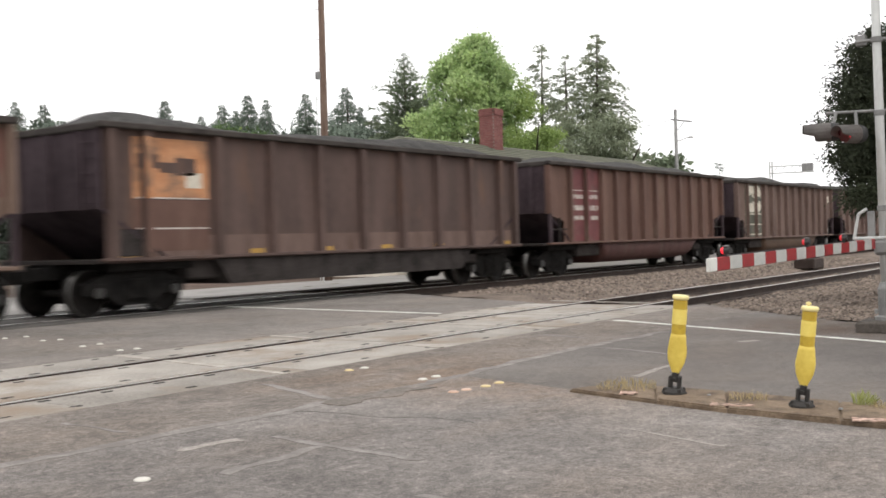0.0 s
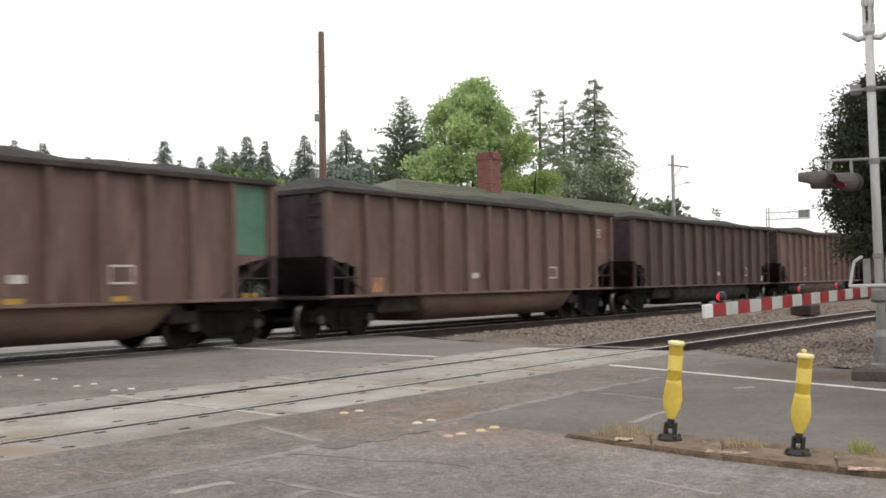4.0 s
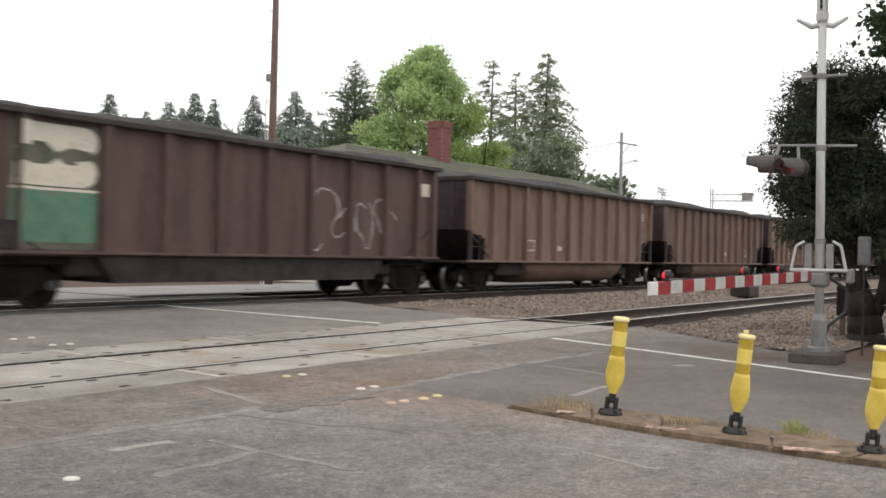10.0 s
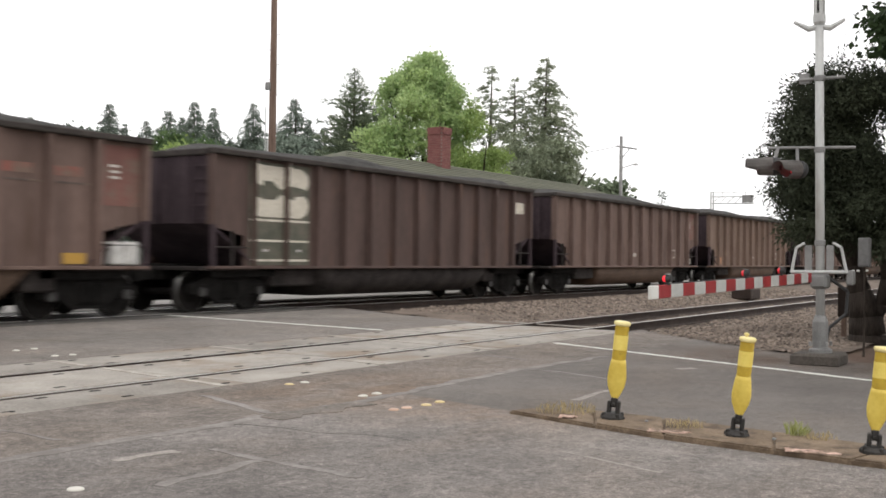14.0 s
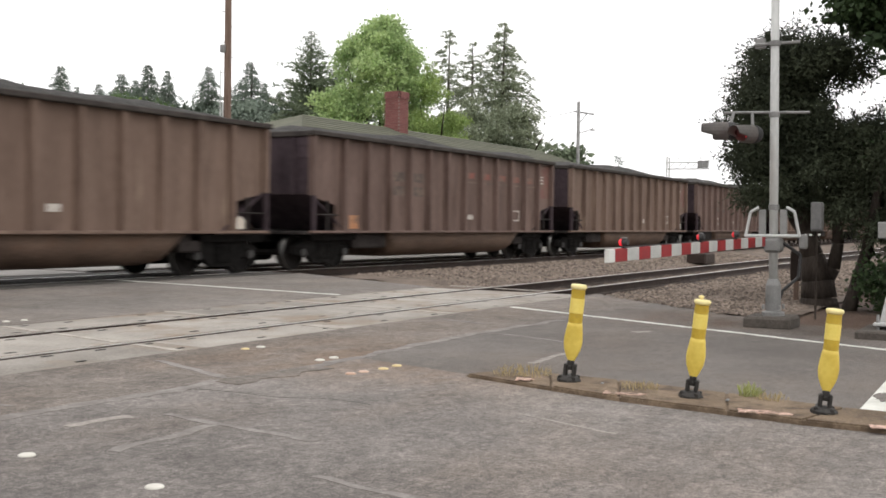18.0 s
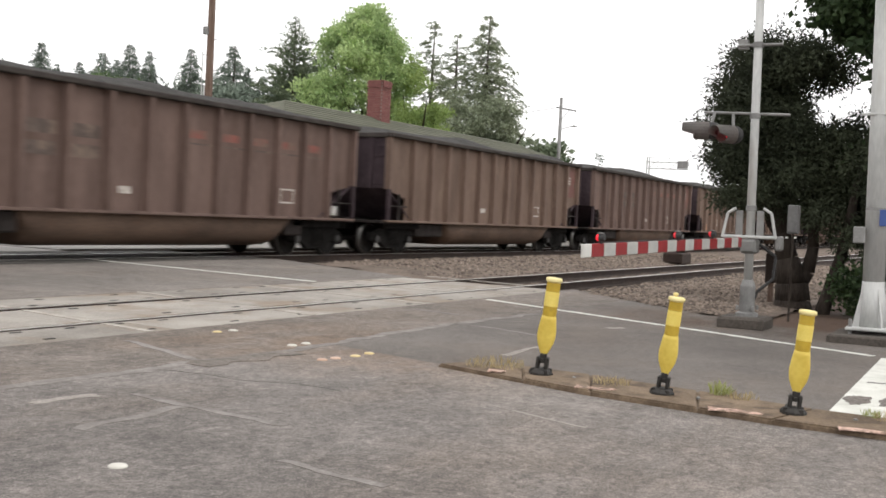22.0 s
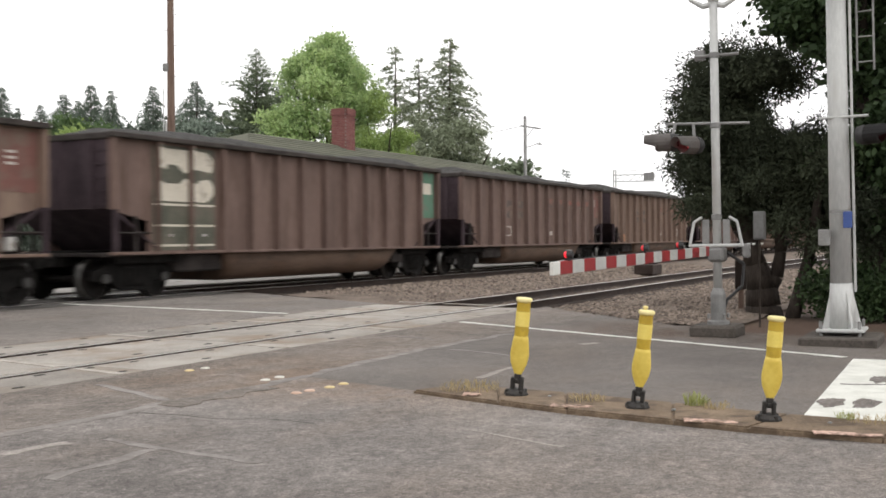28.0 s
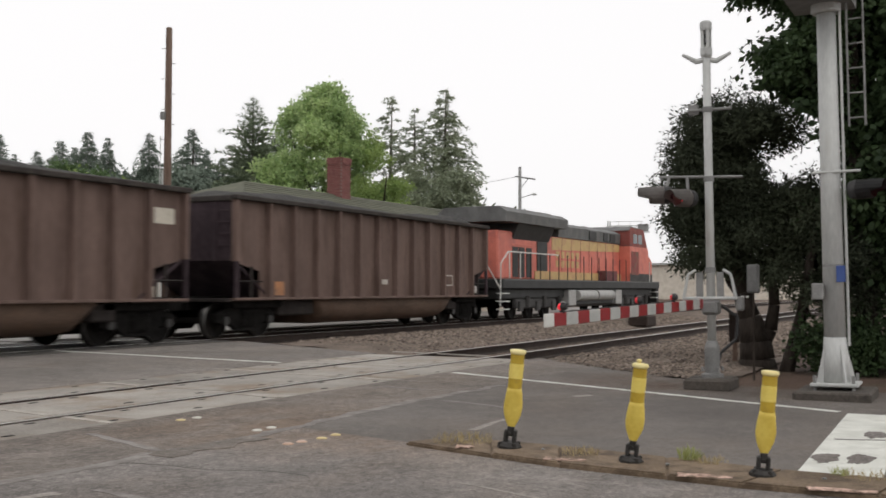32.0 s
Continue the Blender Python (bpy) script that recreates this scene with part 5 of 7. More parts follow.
def egg_crown(seed, n, axis):
    """Clumps over an egg-shaped crown: radius by height, fuller towards the outside."""
    rng = random.Random(seed)
    prof = [(2.6, 4.4), (5.0, 4.7), (7.0, 4.4), (9.0, 4.0), (11.0, 3.5), (12.5, 2.9), (13.5, 2.1), (14.4, 1.0)]
    out = []
    for _ in range(n):
        z = rng.uniform(2.8, 14.3)
        r = next(a[1] + (b[1] - a[1]) * (z - a[0]) / (b[0] - a[0]) for a, b in zip(prof, prof[1:]) if z <= b[0])
        c = rng.uniform(0.4, 1.25)
        a, d = rng.uniform(0, 6.28), max(0.0, r - 0.75 * c) * rng.random() ** 0.3 * rng.uniform(0.8, 1.18)
        lift = 0.035 * (z - 8)
        out.append(((axis[0] + lift * 0.5 + d * math.cos(a), axis[1] - lift + d * math.sin(a), z), (c, c, c * rng.uniform(0.6, 0.85))))
    return out


def fork(seed, n, base, centre, spread, r):
    rng = random.Random(seed)
    out = []
    for _ in range(n):
        e = Vector((centre[0] + rng.uniform(-1, 1) * spread[0], centre[1] + rng.uniform(-1, 1) * spread[1], centre[2] + rng.uniform(-0.5, 0.8) * spread[2]))
        m = Vector(base).lerp(e, 0.5) + Vector((rng.uniform(-0.3, 0.3), rng.uniform(-0.3, 0.3), 0.2))
        out += [(base, m, r, r * 0.6), (m, e, r * 0.6, r * 0.15)]
    return out


leafy("broadleaf_tree", 60.3, 39.3, "large bright green broadleaf tree behind the chimney", [((0, 0, -0.1), (0, 0, 5), 0.4, 0.28)], fork(2, 9, (0, 0, 4.6), (0, 0, 9.5), (2.6, 2.6, 4), 0.2),
      egg_crown(8, 120, (-0.3, 0.6)), 120, 0.135, LEAF_BRIGHT, 12, shell=0.5, droop=0.3)
leafy("lime_tree", 60.6, 35.7, "smaller yellow-green tree beside the large one", [((0, 0, -0.1), (0, 0, 4), 0.25, 0.16)], fork(3, 6, (0, 0, 3.6), (0, 0, 7), (1.6, 1.6, 3), 0.12),
      blob_crown(9, 40, (0.1, -0.1, 6.2), (2.0, 1.9, 4.2), 0.6, 1.0) + [((0.2, 0.4, 11.2), (0.4, 0.4, 0.7)), ((0.1, 0.3, 10.2), (0.7, 0.7, 0.8))], 150, 0.105, LEAF_LIME, 13)
leafy("spreading_cedar", 74.0, 36.3, "broad dark green cedar with drooping skirts", [((0, 0, -0.1), (0, 0, 7), 0.4, 0.2)], fork(4, 8, (0, 0, 4), (0, 0, 6), (3, 3, 3), 0.15),
      blob_crown(10, 60, (-1.0, 1.6, 6.6), (2.6, 3.6, 4.6), 0.6, 1.2) + [((0.8, -1.6, 4.2), (1.4, 1.4, 1.6)), ((0.4, -3.4, 2.9), (1.2, 1.4, 1.0)), ((0.4, -4.9, 2.1), (1.0, 1.3, 0.8))], 90, 0.16, NEEDLE_PALE, 14, droop=0.6)
leafy("undergrowth_tree", 92.0, 66.0, "dark bushy tree among the firs", [((0, 0, -0.1), (0, 0, 5), 0.3, 0.15)], None, blob_crown(11, 26, (0, 0, 6.5), (6.5, 4.5, 4.5), 1.4, 2.4), 30, 0.34, NEEDLE, 15)
leafy("undergrowth_tree", 78.0, 60.5, "dark bushy tree behind the fir", [((0, 0, -0.1), (0, 0, 5), 0.3, 0.15)], None, blob_crown(12, 22, (0, 0, 5.5), (5, 4, 4), 1.3, 2.2), 30, 0.32, NEEDLE, 16)
leafy("green_bush", 88.5, 92.0, "rounded green tree below the far firs", [((0, 0, -0.1), (0, 0, 8), 0.3, 0.15)], fork(5, 6, (0, 0, 7), (0, 0, 12), (2, 2, 2), 0.12), blob_crown(13, 26, (0, 0, 11.6), (3.4, 3.4, 4.2), 1.2, 2.0), 40, 0.26, LEAF_DARK_FAR, 17)
leafy("shrub_mass", 78.0, 83.5, "yellow-green rounded shrub mass beyond the station", [((0, 0, -0.1), (0, 0, 8), 0.3, 0.15)], None, blob_crown(14, 30, (0, 0, 8.6), (4.6, 4.6, 3.8), 1.3, 2.0), 36, 0.26, LEAF_LIME, 18)
leafy("shrub_mass", 88.0, 84.0, "pale green shrubs beyond the station", [((0, 0, -0.1), (0, 0, 8), 0.3, 0.15)], None, blob_crown(24, 22, (0, 0, 9.6), (3.2, 3.2, 3.6), 1.3, 2.0), 36, 0.26, LEAF_LIME, 28)
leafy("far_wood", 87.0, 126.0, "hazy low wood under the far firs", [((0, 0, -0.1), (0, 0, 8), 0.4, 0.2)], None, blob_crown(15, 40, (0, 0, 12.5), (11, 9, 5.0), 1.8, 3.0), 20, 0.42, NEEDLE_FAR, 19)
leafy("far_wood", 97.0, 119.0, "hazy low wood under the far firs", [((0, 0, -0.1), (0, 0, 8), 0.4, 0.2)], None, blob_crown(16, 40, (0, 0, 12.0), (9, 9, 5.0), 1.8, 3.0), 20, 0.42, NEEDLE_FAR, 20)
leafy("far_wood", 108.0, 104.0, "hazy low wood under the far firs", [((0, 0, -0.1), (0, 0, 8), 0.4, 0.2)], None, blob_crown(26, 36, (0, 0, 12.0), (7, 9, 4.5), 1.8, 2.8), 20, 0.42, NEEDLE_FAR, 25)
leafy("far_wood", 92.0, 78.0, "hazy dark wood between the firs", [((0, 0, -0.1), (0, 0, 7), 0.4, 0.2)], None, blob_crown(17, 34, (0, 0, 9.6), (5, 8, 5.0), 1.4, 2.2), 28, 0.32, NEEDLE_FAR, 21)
leafy("small_tree", 100.8, 44.6, "small green tree down the line", [((0, 0, -0.1), (0, 0, 3), 0.2, 0.1)], None, blob_crown(18, 14, (0, 0, 7.0), (2.6, 2.6, 2.8), 0.9, 1.5), 24, 0.35, NEEDLE, 22)
leafy("small_tree", 110.5, 47.0, "small green tree down the line", [((0, 0, -0.1), (0, 0, 3), 0.2, 0.1)], None, blob_crown(19, 10, (0, 0, 6.6), (2.0, 2.0, 2.4), 0.8, 1.3), 24, 0.35, LEAF_DARK, 23)
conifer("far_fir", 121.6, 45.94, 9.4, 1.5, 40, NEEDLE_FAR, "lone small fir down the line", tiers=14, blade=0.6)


# the dark trees beside the cantilever mast
def yew():
    segs = [((0, 0, -0.1), (0, 0, 0.12), 0.34, 0.28), ((0, 0, 0.12), (0, 0.03, 0.4), 0.28, 0.26), ((0, 0.03, 0.4), (-0.02, 0.12, 0.8), 0.25, 0.18), ((-0.02, 0.12, 0.8), (-0.05, 0.24, 1.2), 0.18, 0.14),
            ((-0.05, 0.24, 1.2), (-0.15, 0.3, 1.8), 0.14, 0.1), ((-0.15, 0.3, 1.8), (-0.2, 0.5, 3.0), 0.1, 0.04), ((0, -0.06, 0.3), (0.05, -0.2, 0.6), 0.12, 0.11), ((0.05, -0.2, 0.6), (0.05, -0.27, 1.0), 0.11, 0.09),
            ((0.05, -0.27, 1.0), (0.1, -0.2, 1.7), 0.09, 0.06), ((0.1, -0.2, 1.7), (0.1, -0.5, 3.0), 0.06, 0.03), ((-0.04, 0.2, 1.05), (-0.1, 0.42, 1.35), 0.07, 0.05), ((-0.1, 0.42, 1.35), (-0.2, 0.6, 2.0), 0.05, 0.03)]
    segs = [((a[0], a[1] + 0.15, a[2]), (b[0], b[1] + 0.15, b[2]), r0, r1) for a, b, r0, r1 in segs]
    rng = random.Random(31)
    blobs = []
    # lobes of the crown: across, height, half width, half height
    lobes = [(0.88, 3.95, 0.42, 0.32), (0.4, 3.98, 0.52, 0.34), (-0.05, 3.86, 0.42, 0.22), (1.12, 3.45, 0.42, 0.3), (0.7, 3.4, 0.55, 0.45), (1.2, 2.85, 0.36, 0.24), (0.6, 2.7, 0.7, 0.5), (1.05, 2.25, 0.34, 0.26),
             (-0.2, 2.45, 0.9, 0.6), (-1.0, 2.2, 0.8, 0.65), (0.85, 1.85, 0.42, 0.24), (0.2, 1.85, 0.6, 0.4), (-0.6, 1.5, 0.9, 0.4), (-1.5, 1.5, 0.5, 0.55)]
    for cy, cz, wy, wz in lobes:
        for i in range(-6, 7):
            for j in range(-4, 5):
                yy, zz = i * 0.24 + rng.uniform(-0.12, 0.12), j * 0.22 + rng.uniform(-0.11, 0.11)
                if (yy / wy) ** 2 + (zz / wz) ** 2 > rng.uniform(0.75, 1.1):
                    continue
                y, z = cy + yy, cz + zz
                if z < 1.4 and abs(y) < 0.5:
                    continue
                r = rng.uniform(0.16, 0.27)
                blobs.append(((rng.uniform(-0.9, 0.9), y, z), (r * 1.4, r * 1.5, r * 0.9)))
    blobs += [((0.1, cy + f * wy, cz), (0.5, 0.42, 0.36)) for cy, cz, wy, wz in lobes if cz > 1.55 for f in (-0.4, 0.35)]
    blobs += [((0, y, z), (0.22, 0.24, 0.1)) for y, z in ((1.6, 3.2), (1.75, 3.02), (1.5, 2.6), (1.35, 2.02), (1.35, 3.85), (1.25, 1.65), (1.5, 2.35), (1.0, 4.3), (-0.5, 3.8), (-0.8, 3.1))]
    return leafy("yew_tree", 17.9, 3.2, "dark multi-stemmed yew with ragged foliage beside the track", segs[:4], segs[4:], blobs, 1400, 0.044, YEW, 33, squash=0.5, shell=0.3, droop=0.4, frond=True)


yew()


def maple():
    """A tall broadleaf whose lower boughs hang over the mast."""
    segs = [((0, 0, -0.1), (0.05, 0.1, 1.6), 0.2, 0.16), ((0.05, 0.1, 1.6), (-0.1, 0.2, 4.2), 0.16, 0.12)]
    limbs = [((-0.1, 0.2, 3.6), (-0.5, 1.1, 5.2), 0.08, 0.03), ((-0.1, 0.2, 4.2), (-0.4, 0.2, 6.5), 0.1, 0.03), ((-0.1, 0.2, 3.0), (-0.6, -1.0, 4.4), 0.08, 0.03), ((0, 0.1, 2.2), (0.2, -1.2, 3.0), 0.07, 0.02)]
    rng = random.Random(41)
    blobs = []
    # the underside of the crown rises towards the track
    under = [(-5.0, 1.2), (-0.4, 1.1), (0.2, 1.3), (0.45, 2.9), (0.65, 3.8), (1.0, 4.2), (1.5, 4.6), (1.75, 5.8), (2.3, 6.6)]
    while len(blobs) < 560:
        y = rng.uniform(-4.4, 2.2)
        lo = next(a[1] + (b[1] - a[1]) * (y - a[0]) / (b[0] - a[0]) for a, b in zip(under, under[1:]) if y <= b[0])
        z = rng.uniform(lo, 7.4)
        if y > 0.85 and 4.85 < z < 5.75:
            continue
        r = rng.uniform(0.24, 0.46)
        blobs.append(((rng.uniform(-0.8, 1.4), y, z + 0.25), (r, r, r * 0.65)))
    return leafy("maple_tree", 17.7, 1.6, "large dark green broadleaf tree overhanging the signal mast", segs, limbs, blobs, 420, 0.08, LEAF_DARK, 43, droop=0.6, shell=0.3)


maple()
leafy("hedge", 17.0, 1.75, "dense dark rounded shrub behind the cantilever mast", [((0, 0, -0.1), (0, 0, 0.5), 0.08, 0.05)], None, [((random.Random(k).uniform(-0.3, 0.5), random.Random(k + 20).uniform(-0.42, 0.75), 0.15 + 0.5 * random.Random(k + 50).random()), (0.3, 0.26, 0.24)) for k in range(26)], 420, 0.05, LEAF_DARK, 44)
leafy("shrub", 30.0, 1.2, "light green shrub on the lawn beyond the trees", [((0, 0, -0.1), (0, 0, 0.6), 0.08, 0.05)], None, [((random.Random(k).uniform(-1, 1), random.Random(k + 20).uniform(-2.2, 0.5), 0.5 + 1.6 * random.Random(k + 50).random()), (0.5, 0.5, 0.4)) for k in range(30)], 130, 0.09, LEAF_DARK_FAR, 46)
leafy("tree_stem", 17.45, 2.84, "slim dark second stem among the shrubs", [((0, 0, -0.1), (0.05, -0.12, 0.4), 0.12, 0.1), ((0.05, -0.12, 0.4), (0.1, -0.25, 0.9), 0.1, 0.09), ((0.1, -0.25, 0.9), (0.0, -0.5, 2.4), 0.09, 0.05)], None, [((0.2, -0.6, 2.4), (0.5, 0.6, 0.4)), ((0.3, -0.5, 0.25), (0.4, 0.4, 0.3)), ((0.2, -0.8, 0.35), (0.4, 0.4, 0.4)), ((0.3, -1.1, 0.3), (0.4, 0.4, 0.35)), ((0.2, -2.1, 0.4), (0.45, 0.5, 0.5)), ((0.3, -1.5, 0.5), (0.45, 0.5, 0.5)), ((0.4, -0.9, 0.9), (0.4, 0.5, 0.45)), ((0.4, -1.7, 1.1), (0.45, 0.5, 0.5)), ((0.3, -2.6, 0.4), (0.45, 0.5, 0.5))], 300, 0.05, LEAF_DARK, 45)


# ---- station building, poles, distance ----
def station():
    s = thing("station_building", "long low station building with a mossy hipped roof", "building", kind="")
    x0, x1, y0, y1, ze, zr = 30.0, 62.5, 23.0, 31.0, 3.95, 5.62
    part("wall", box(B(), x0 + 1.2, x1 - 1.2, y0 + 1.2, y0 + 1.5, -0.05, ze), STUCCO, s, "pale rendered wall")
    part("wall", box(B(), x0 + 1.2, x1 - 1.2, y1 - 1.5, y1 - 1.2, -0.05, ze), STUCCO, s)
    part("wall", box(B(), x0 + 1.2, x0 + 1.5, y0 + 1.5, y1 - 1.5, -0.05, ze), STUCCO, s)
    part("wall", box(B(), x1 - 1.5, x1 - 1.2, y0 + 1.5, y1 - 1.5, -0.05, ze), STUCCO, s)
    bm = B()
    v = [bm.verts.new(p) for p in ((x0, y0, ze), (x1, y0, ze), (x1, y1, ze), (x0, y1, ze), (x0 + 5.2, 27, zr), (x1 - 4.5, 27, zr), (x0, y0, ze - 0.18), (x1, y0, ze - 0.18), (x1, y1, ze - 0.18), (x0, y1, ze - 0.18))]
    for f in ((0, 1, 5, 4), (1, 2, 5), (2, 3, 4, 5), (3, 0, 4), (0, 6, 7, 1), (1, 7, 8, 2), (2, 8, 9, 3), (3, 9, 6, 0), (6, 9, 8, 7)):
        bm.faces.new([v[i] for i in f])
    bmesh.ops.recalc_face_normals(bm, faces=bm.faces[:])
    roof = part("roof", bm, SHINGLE, s, "moss-grey shingled hip roof")
    # courses of shingles on the slope that faces the track
    n = 14
    for k in range(n):
        f0, f1 = k / n, (k + 1) / n
        ya, yb = y0 + (27 - y0) * f0, y0 + (27 - y0) * f1 + 0.04
        za, zb = ze + (zr - ze) * f0 + 0.03, ze + (zr - ze) * f1 + 0.012
        xa, xb = x0 + 5.2 * f0, x1 - 4.5 * f0
        bm = B()
        q = [bm.verts.new(p) for p in ((xa, ya, za), (xb, ya, za), (xb - 0.3, yb, zb), (xa + 0.35, yb, zb), (xa, ya, za - 0.03), (xb, ya, za - 0.03))]
        bm.faces.new((q[0], q[1], q[2], q[3])), bm.faces.new((q[4], q[5], q[1], q[0]))
        part("shingle_course", bm, SHINGLE, roof)
    # chimney in brick courses
    cx, cy, zt, w = 42.0, 26.8, 7.25, 0.385
    ch = part("chimney", box(B(), cx - w + 0.012, cx + w - 0.012, cy - w + 0.012, cy + w - 0.012, 4.6, zt - 0.03), MORTAR, s, "broad red brick chimney")
    bl = mesh_of("brick", box(B(), -0.12, 0.12, -0.06, 0.06, -0.034, 0.034), BRICK)
    z, k = 5.0, 0
    while z < zt:
        o = 0.06 * (k % 2)
        e = 0.05 if z > zt - 0.32 else 0.0
        for i in range(3):
            part("brick", bl, BRICK, ch, at=pose(cx - w + 0.125 + o + 0.25 * i, cy - w + 0.05 - e, z))
            part("brick", bl, BRICK, ch, at=pose(cx - w + 0.05 - e, cy - w + 0.125 + o + 0.25 * i, z, 0, 0, 90))
        z, k = z + 0.08, k + 1
    return s


station()


def wooden_pole():
    p = thing("utility_pole", "tall bare brown wooden utility pole beyond the train", "pole", at=pose(27.0, 23.85, 0, 0.1, 0.06))
    part("shaft", lathe(B(), [(0.14, -0.1), (0.125, 5.0), (0.1, 9.75), (0.08, 9.8)], seg=14), STEM_WOOD, p, "weathered brown shaft", smooth=True)
    part("conduit", rod(B(), (-0.12, 0.1, 0), (-0.12, 0.1, 5.1), 0.035, seg=8), STEEL, p, "pale cable riser")
    part("conduit", rod(B(), (-0.2, 0.16, 0), (-0.18, 0.15, 6.2), 0.018, seg=8), STEEL, p)
    for k in range(8):
        part("step", rod(B(), (0, 0, 5.6 + 0.5 * k), (-0.1 if k % 2 else 0.08, 0.2 if k % 2 else -0.2, 5.6 + 0.5 * k), 0.012, seg=6), STEEL_D, p)
    part("bracket", box(B(), -0.22, -0.08, 0.0, 0.16, 6.75, 7.0, 0.01), STEEL_D, p, "small grey bracket")
    return p


wooden_pole()


def line_pole():
    p = thing("utility_pole", "grey wooden utility pole with crossarm and street lamp", "pole", at=pose(78.3, 33.0, 0))
    part("shaft", lathe(B(), [(0.17, -0.1), (0.12, 10.9)], seg=12), STEEL_D, p, "weathered grey shaft", smooth=True)
    part("crossarm", rod(B(), (-0.1, 0.35, 10.15), (0.9, -0.95, 9.95), 0.06, seg=8), STEEL_D, p, "timber crossarm")
    part("brace", rod(B(), (0, 0, 9.1), (0.5, -0.5, 9.98), 0.03, seg=6), STEEL_D, p)
    lamp = part("lamp_arm", rod(B(), (0, 0, 8.4), (0.6, -0.85, 8.75), 0.03, seg=6), STEEL_D, p)
    part("lamp_head", lathe(B(), [(0.05, 8.85), (0.24, 8.7), (0.2, 8.66)], (0.65, -0.95), 12), STEEL, lamp, "grey lamp head")
    for k in range(7):
        a, b = k / 7, (k + 1) / 7
        f = lambda u: (-0.1 - 12 * u, 0.35 + 22 * u, 10.1 - 6 * u * (1 - u))
        part("wire", rod(B(), f(a), f(b), 0.02, seg=5), BLACK, p, "slack overhead wire")
    return p


line_pole()


def signal_bridge():
    g = thing("signal_bridge", "distant pale steel cantilever signal bridge over the tracks", "signal", at=pose(142.5, 46.7, 0))
    for dx in (-0.5, 0.5):
        part("leg", rod(B(), (dx, 0, 0), (dx, 0, 10.6), 0.1, seg=8), STEEL, g)
    for z in (9.0, 9.9):
        part("chord", rod(B(), (0, 0.3, z), (1.2, -5.4, z - 0.55 * (z - 8.2) * 0), 0.08, seg=8), STEEL, g)
    for k in range(6):
        part("lattice", rod(B(), (0.2 * k, -0.95 * k, 9.0), (0.2 * k + 0.2, -0.95 * k - 0.95, 9.9), 0.05, seg=6), STEEL, g)
    for dy in (-4.3, -5.0):
        part("signal_head", box(B(), 0.4, 0.9, dy - 0.35, dy + 0.35, 9.1, 10.1, 0.05), STEEL_D, g, "grey signal head")
    for k in range(4):
        part("rail_post", rod(B(), (0.3 * k, 0.2 - 1.5 * k, 9.9), (0.3 * k, 0.2 - 1.5 * k, 10.5), 0.04, seg=6), STEEL, g)
    part("guard_rail", rod(B(), (0, 0.2, 10.5), (1.0, -4.6, 10.5), 0.035, seg=6), STEEL, g)
    return g


signal_bridge()


def pale_shed():
    s = thing("warehouse", "pale grey flat-roofed warehouse beyond the tracks", "building")
    part("wall", box(B(), 128, 128.4, 10, 40.0, -0.05, 4.1), STUCCO, s, "pale grey wall")
    part("wall", box(B(), 128.4, 160, 39.7, 40.0, -0.05, 4.1), STUCCO, s, "pale grey wall")
    part("roof", box(B(), 127.6, 160.4, 9.6, 40.3, 4.1, 4.35), STEEL, s, "flat pale roof")
    return s


pale_shed()


# ---- the coal train ----
CAR_LEN, BODY_LEN, HALF_W = 16.18, 15.0, 1.6
SHARED = {}


def shared(key, make, material, smooth=False):
    if key not in SHARED:
        SHARED[key] = mesh_of(key[0], make(), material, smooth)
    return SHARED[key]


SIDE = [(1.27, 1.08), (13.62, 1.08), (13.62, 1.75), (14.64, 1.98), (14.64, 3.5), (0.16, 3.5), (0.16, 1.98), (1.27, 1.75)]
FLAT_SIDE = [(0.3, 1.0), (14.5, 1.0), (14.5, 3.56), (0.3, 3.56)]


def tub_mesh():
    bm = B()
    sec = [(-1.42, 1.06), (-1.45, 0.85), (-1.38, 0.6), (-1.15, 0.42), (-0.8, 0.36), (0.8, 0.36), (1.15, 0.42), (1.38, 0.6), (1.45, 0.85), (1.42, 1.06)]
    rings = []
    for x, f in ((3.9, 0.3), (4.15, 0.92), (4.4, 1.0), (11.3, 1.0), (11.6, 0.92), (12.0, 0.25)):
        rings.append([bm.verts.new((x, y, 1.06 - (1.06 - z) * f)) for y, z in sec])
    for a, b in zip(rings, rings[1:]):
        for i in range(len(sec) - 1):
            bm.faces.new((a[i], a[i + 1], b[i + 1], b[i]))
    bm.faces.new(rings[0][::-1]), bm.faces.new(rings[-1])
    bmesh.ops.recalc_face_normals(bm, faces=bm.faces[:])
    return bm


def coal_mesh(seed):
    bm = B()
    nx, ny = 40, 8
    rows = []
    for i in range(nx + 1):
        x = 0.22 + 14.36 * i / nx
        row = []
        for j in range(ny + 1):
            y = -1.5 + 3.0 * j / ny
            edge = (1 - abs(y / 1.5) ** 3) * min(1.0, min(x - 0.12, 14.68 - x) / 1.2)
            z = 3.54 + edge * (0.31 + 0.22 * noise.noise((x * 0.32 + seed * 9.1, y * 0.4, seed)) + 0.05 * noise.noise((x * 1.9, y * 1.9, seed * 3.3)))
            row.append(bm.verts.new((x, y, z)))
        rows.append(row)
    for a, b in zip(rows, rows[1:]):
        for j in range(ny):
            bm.faces.new((a[j], b[j], b[j + 1], a[j + 1]))
    return bm


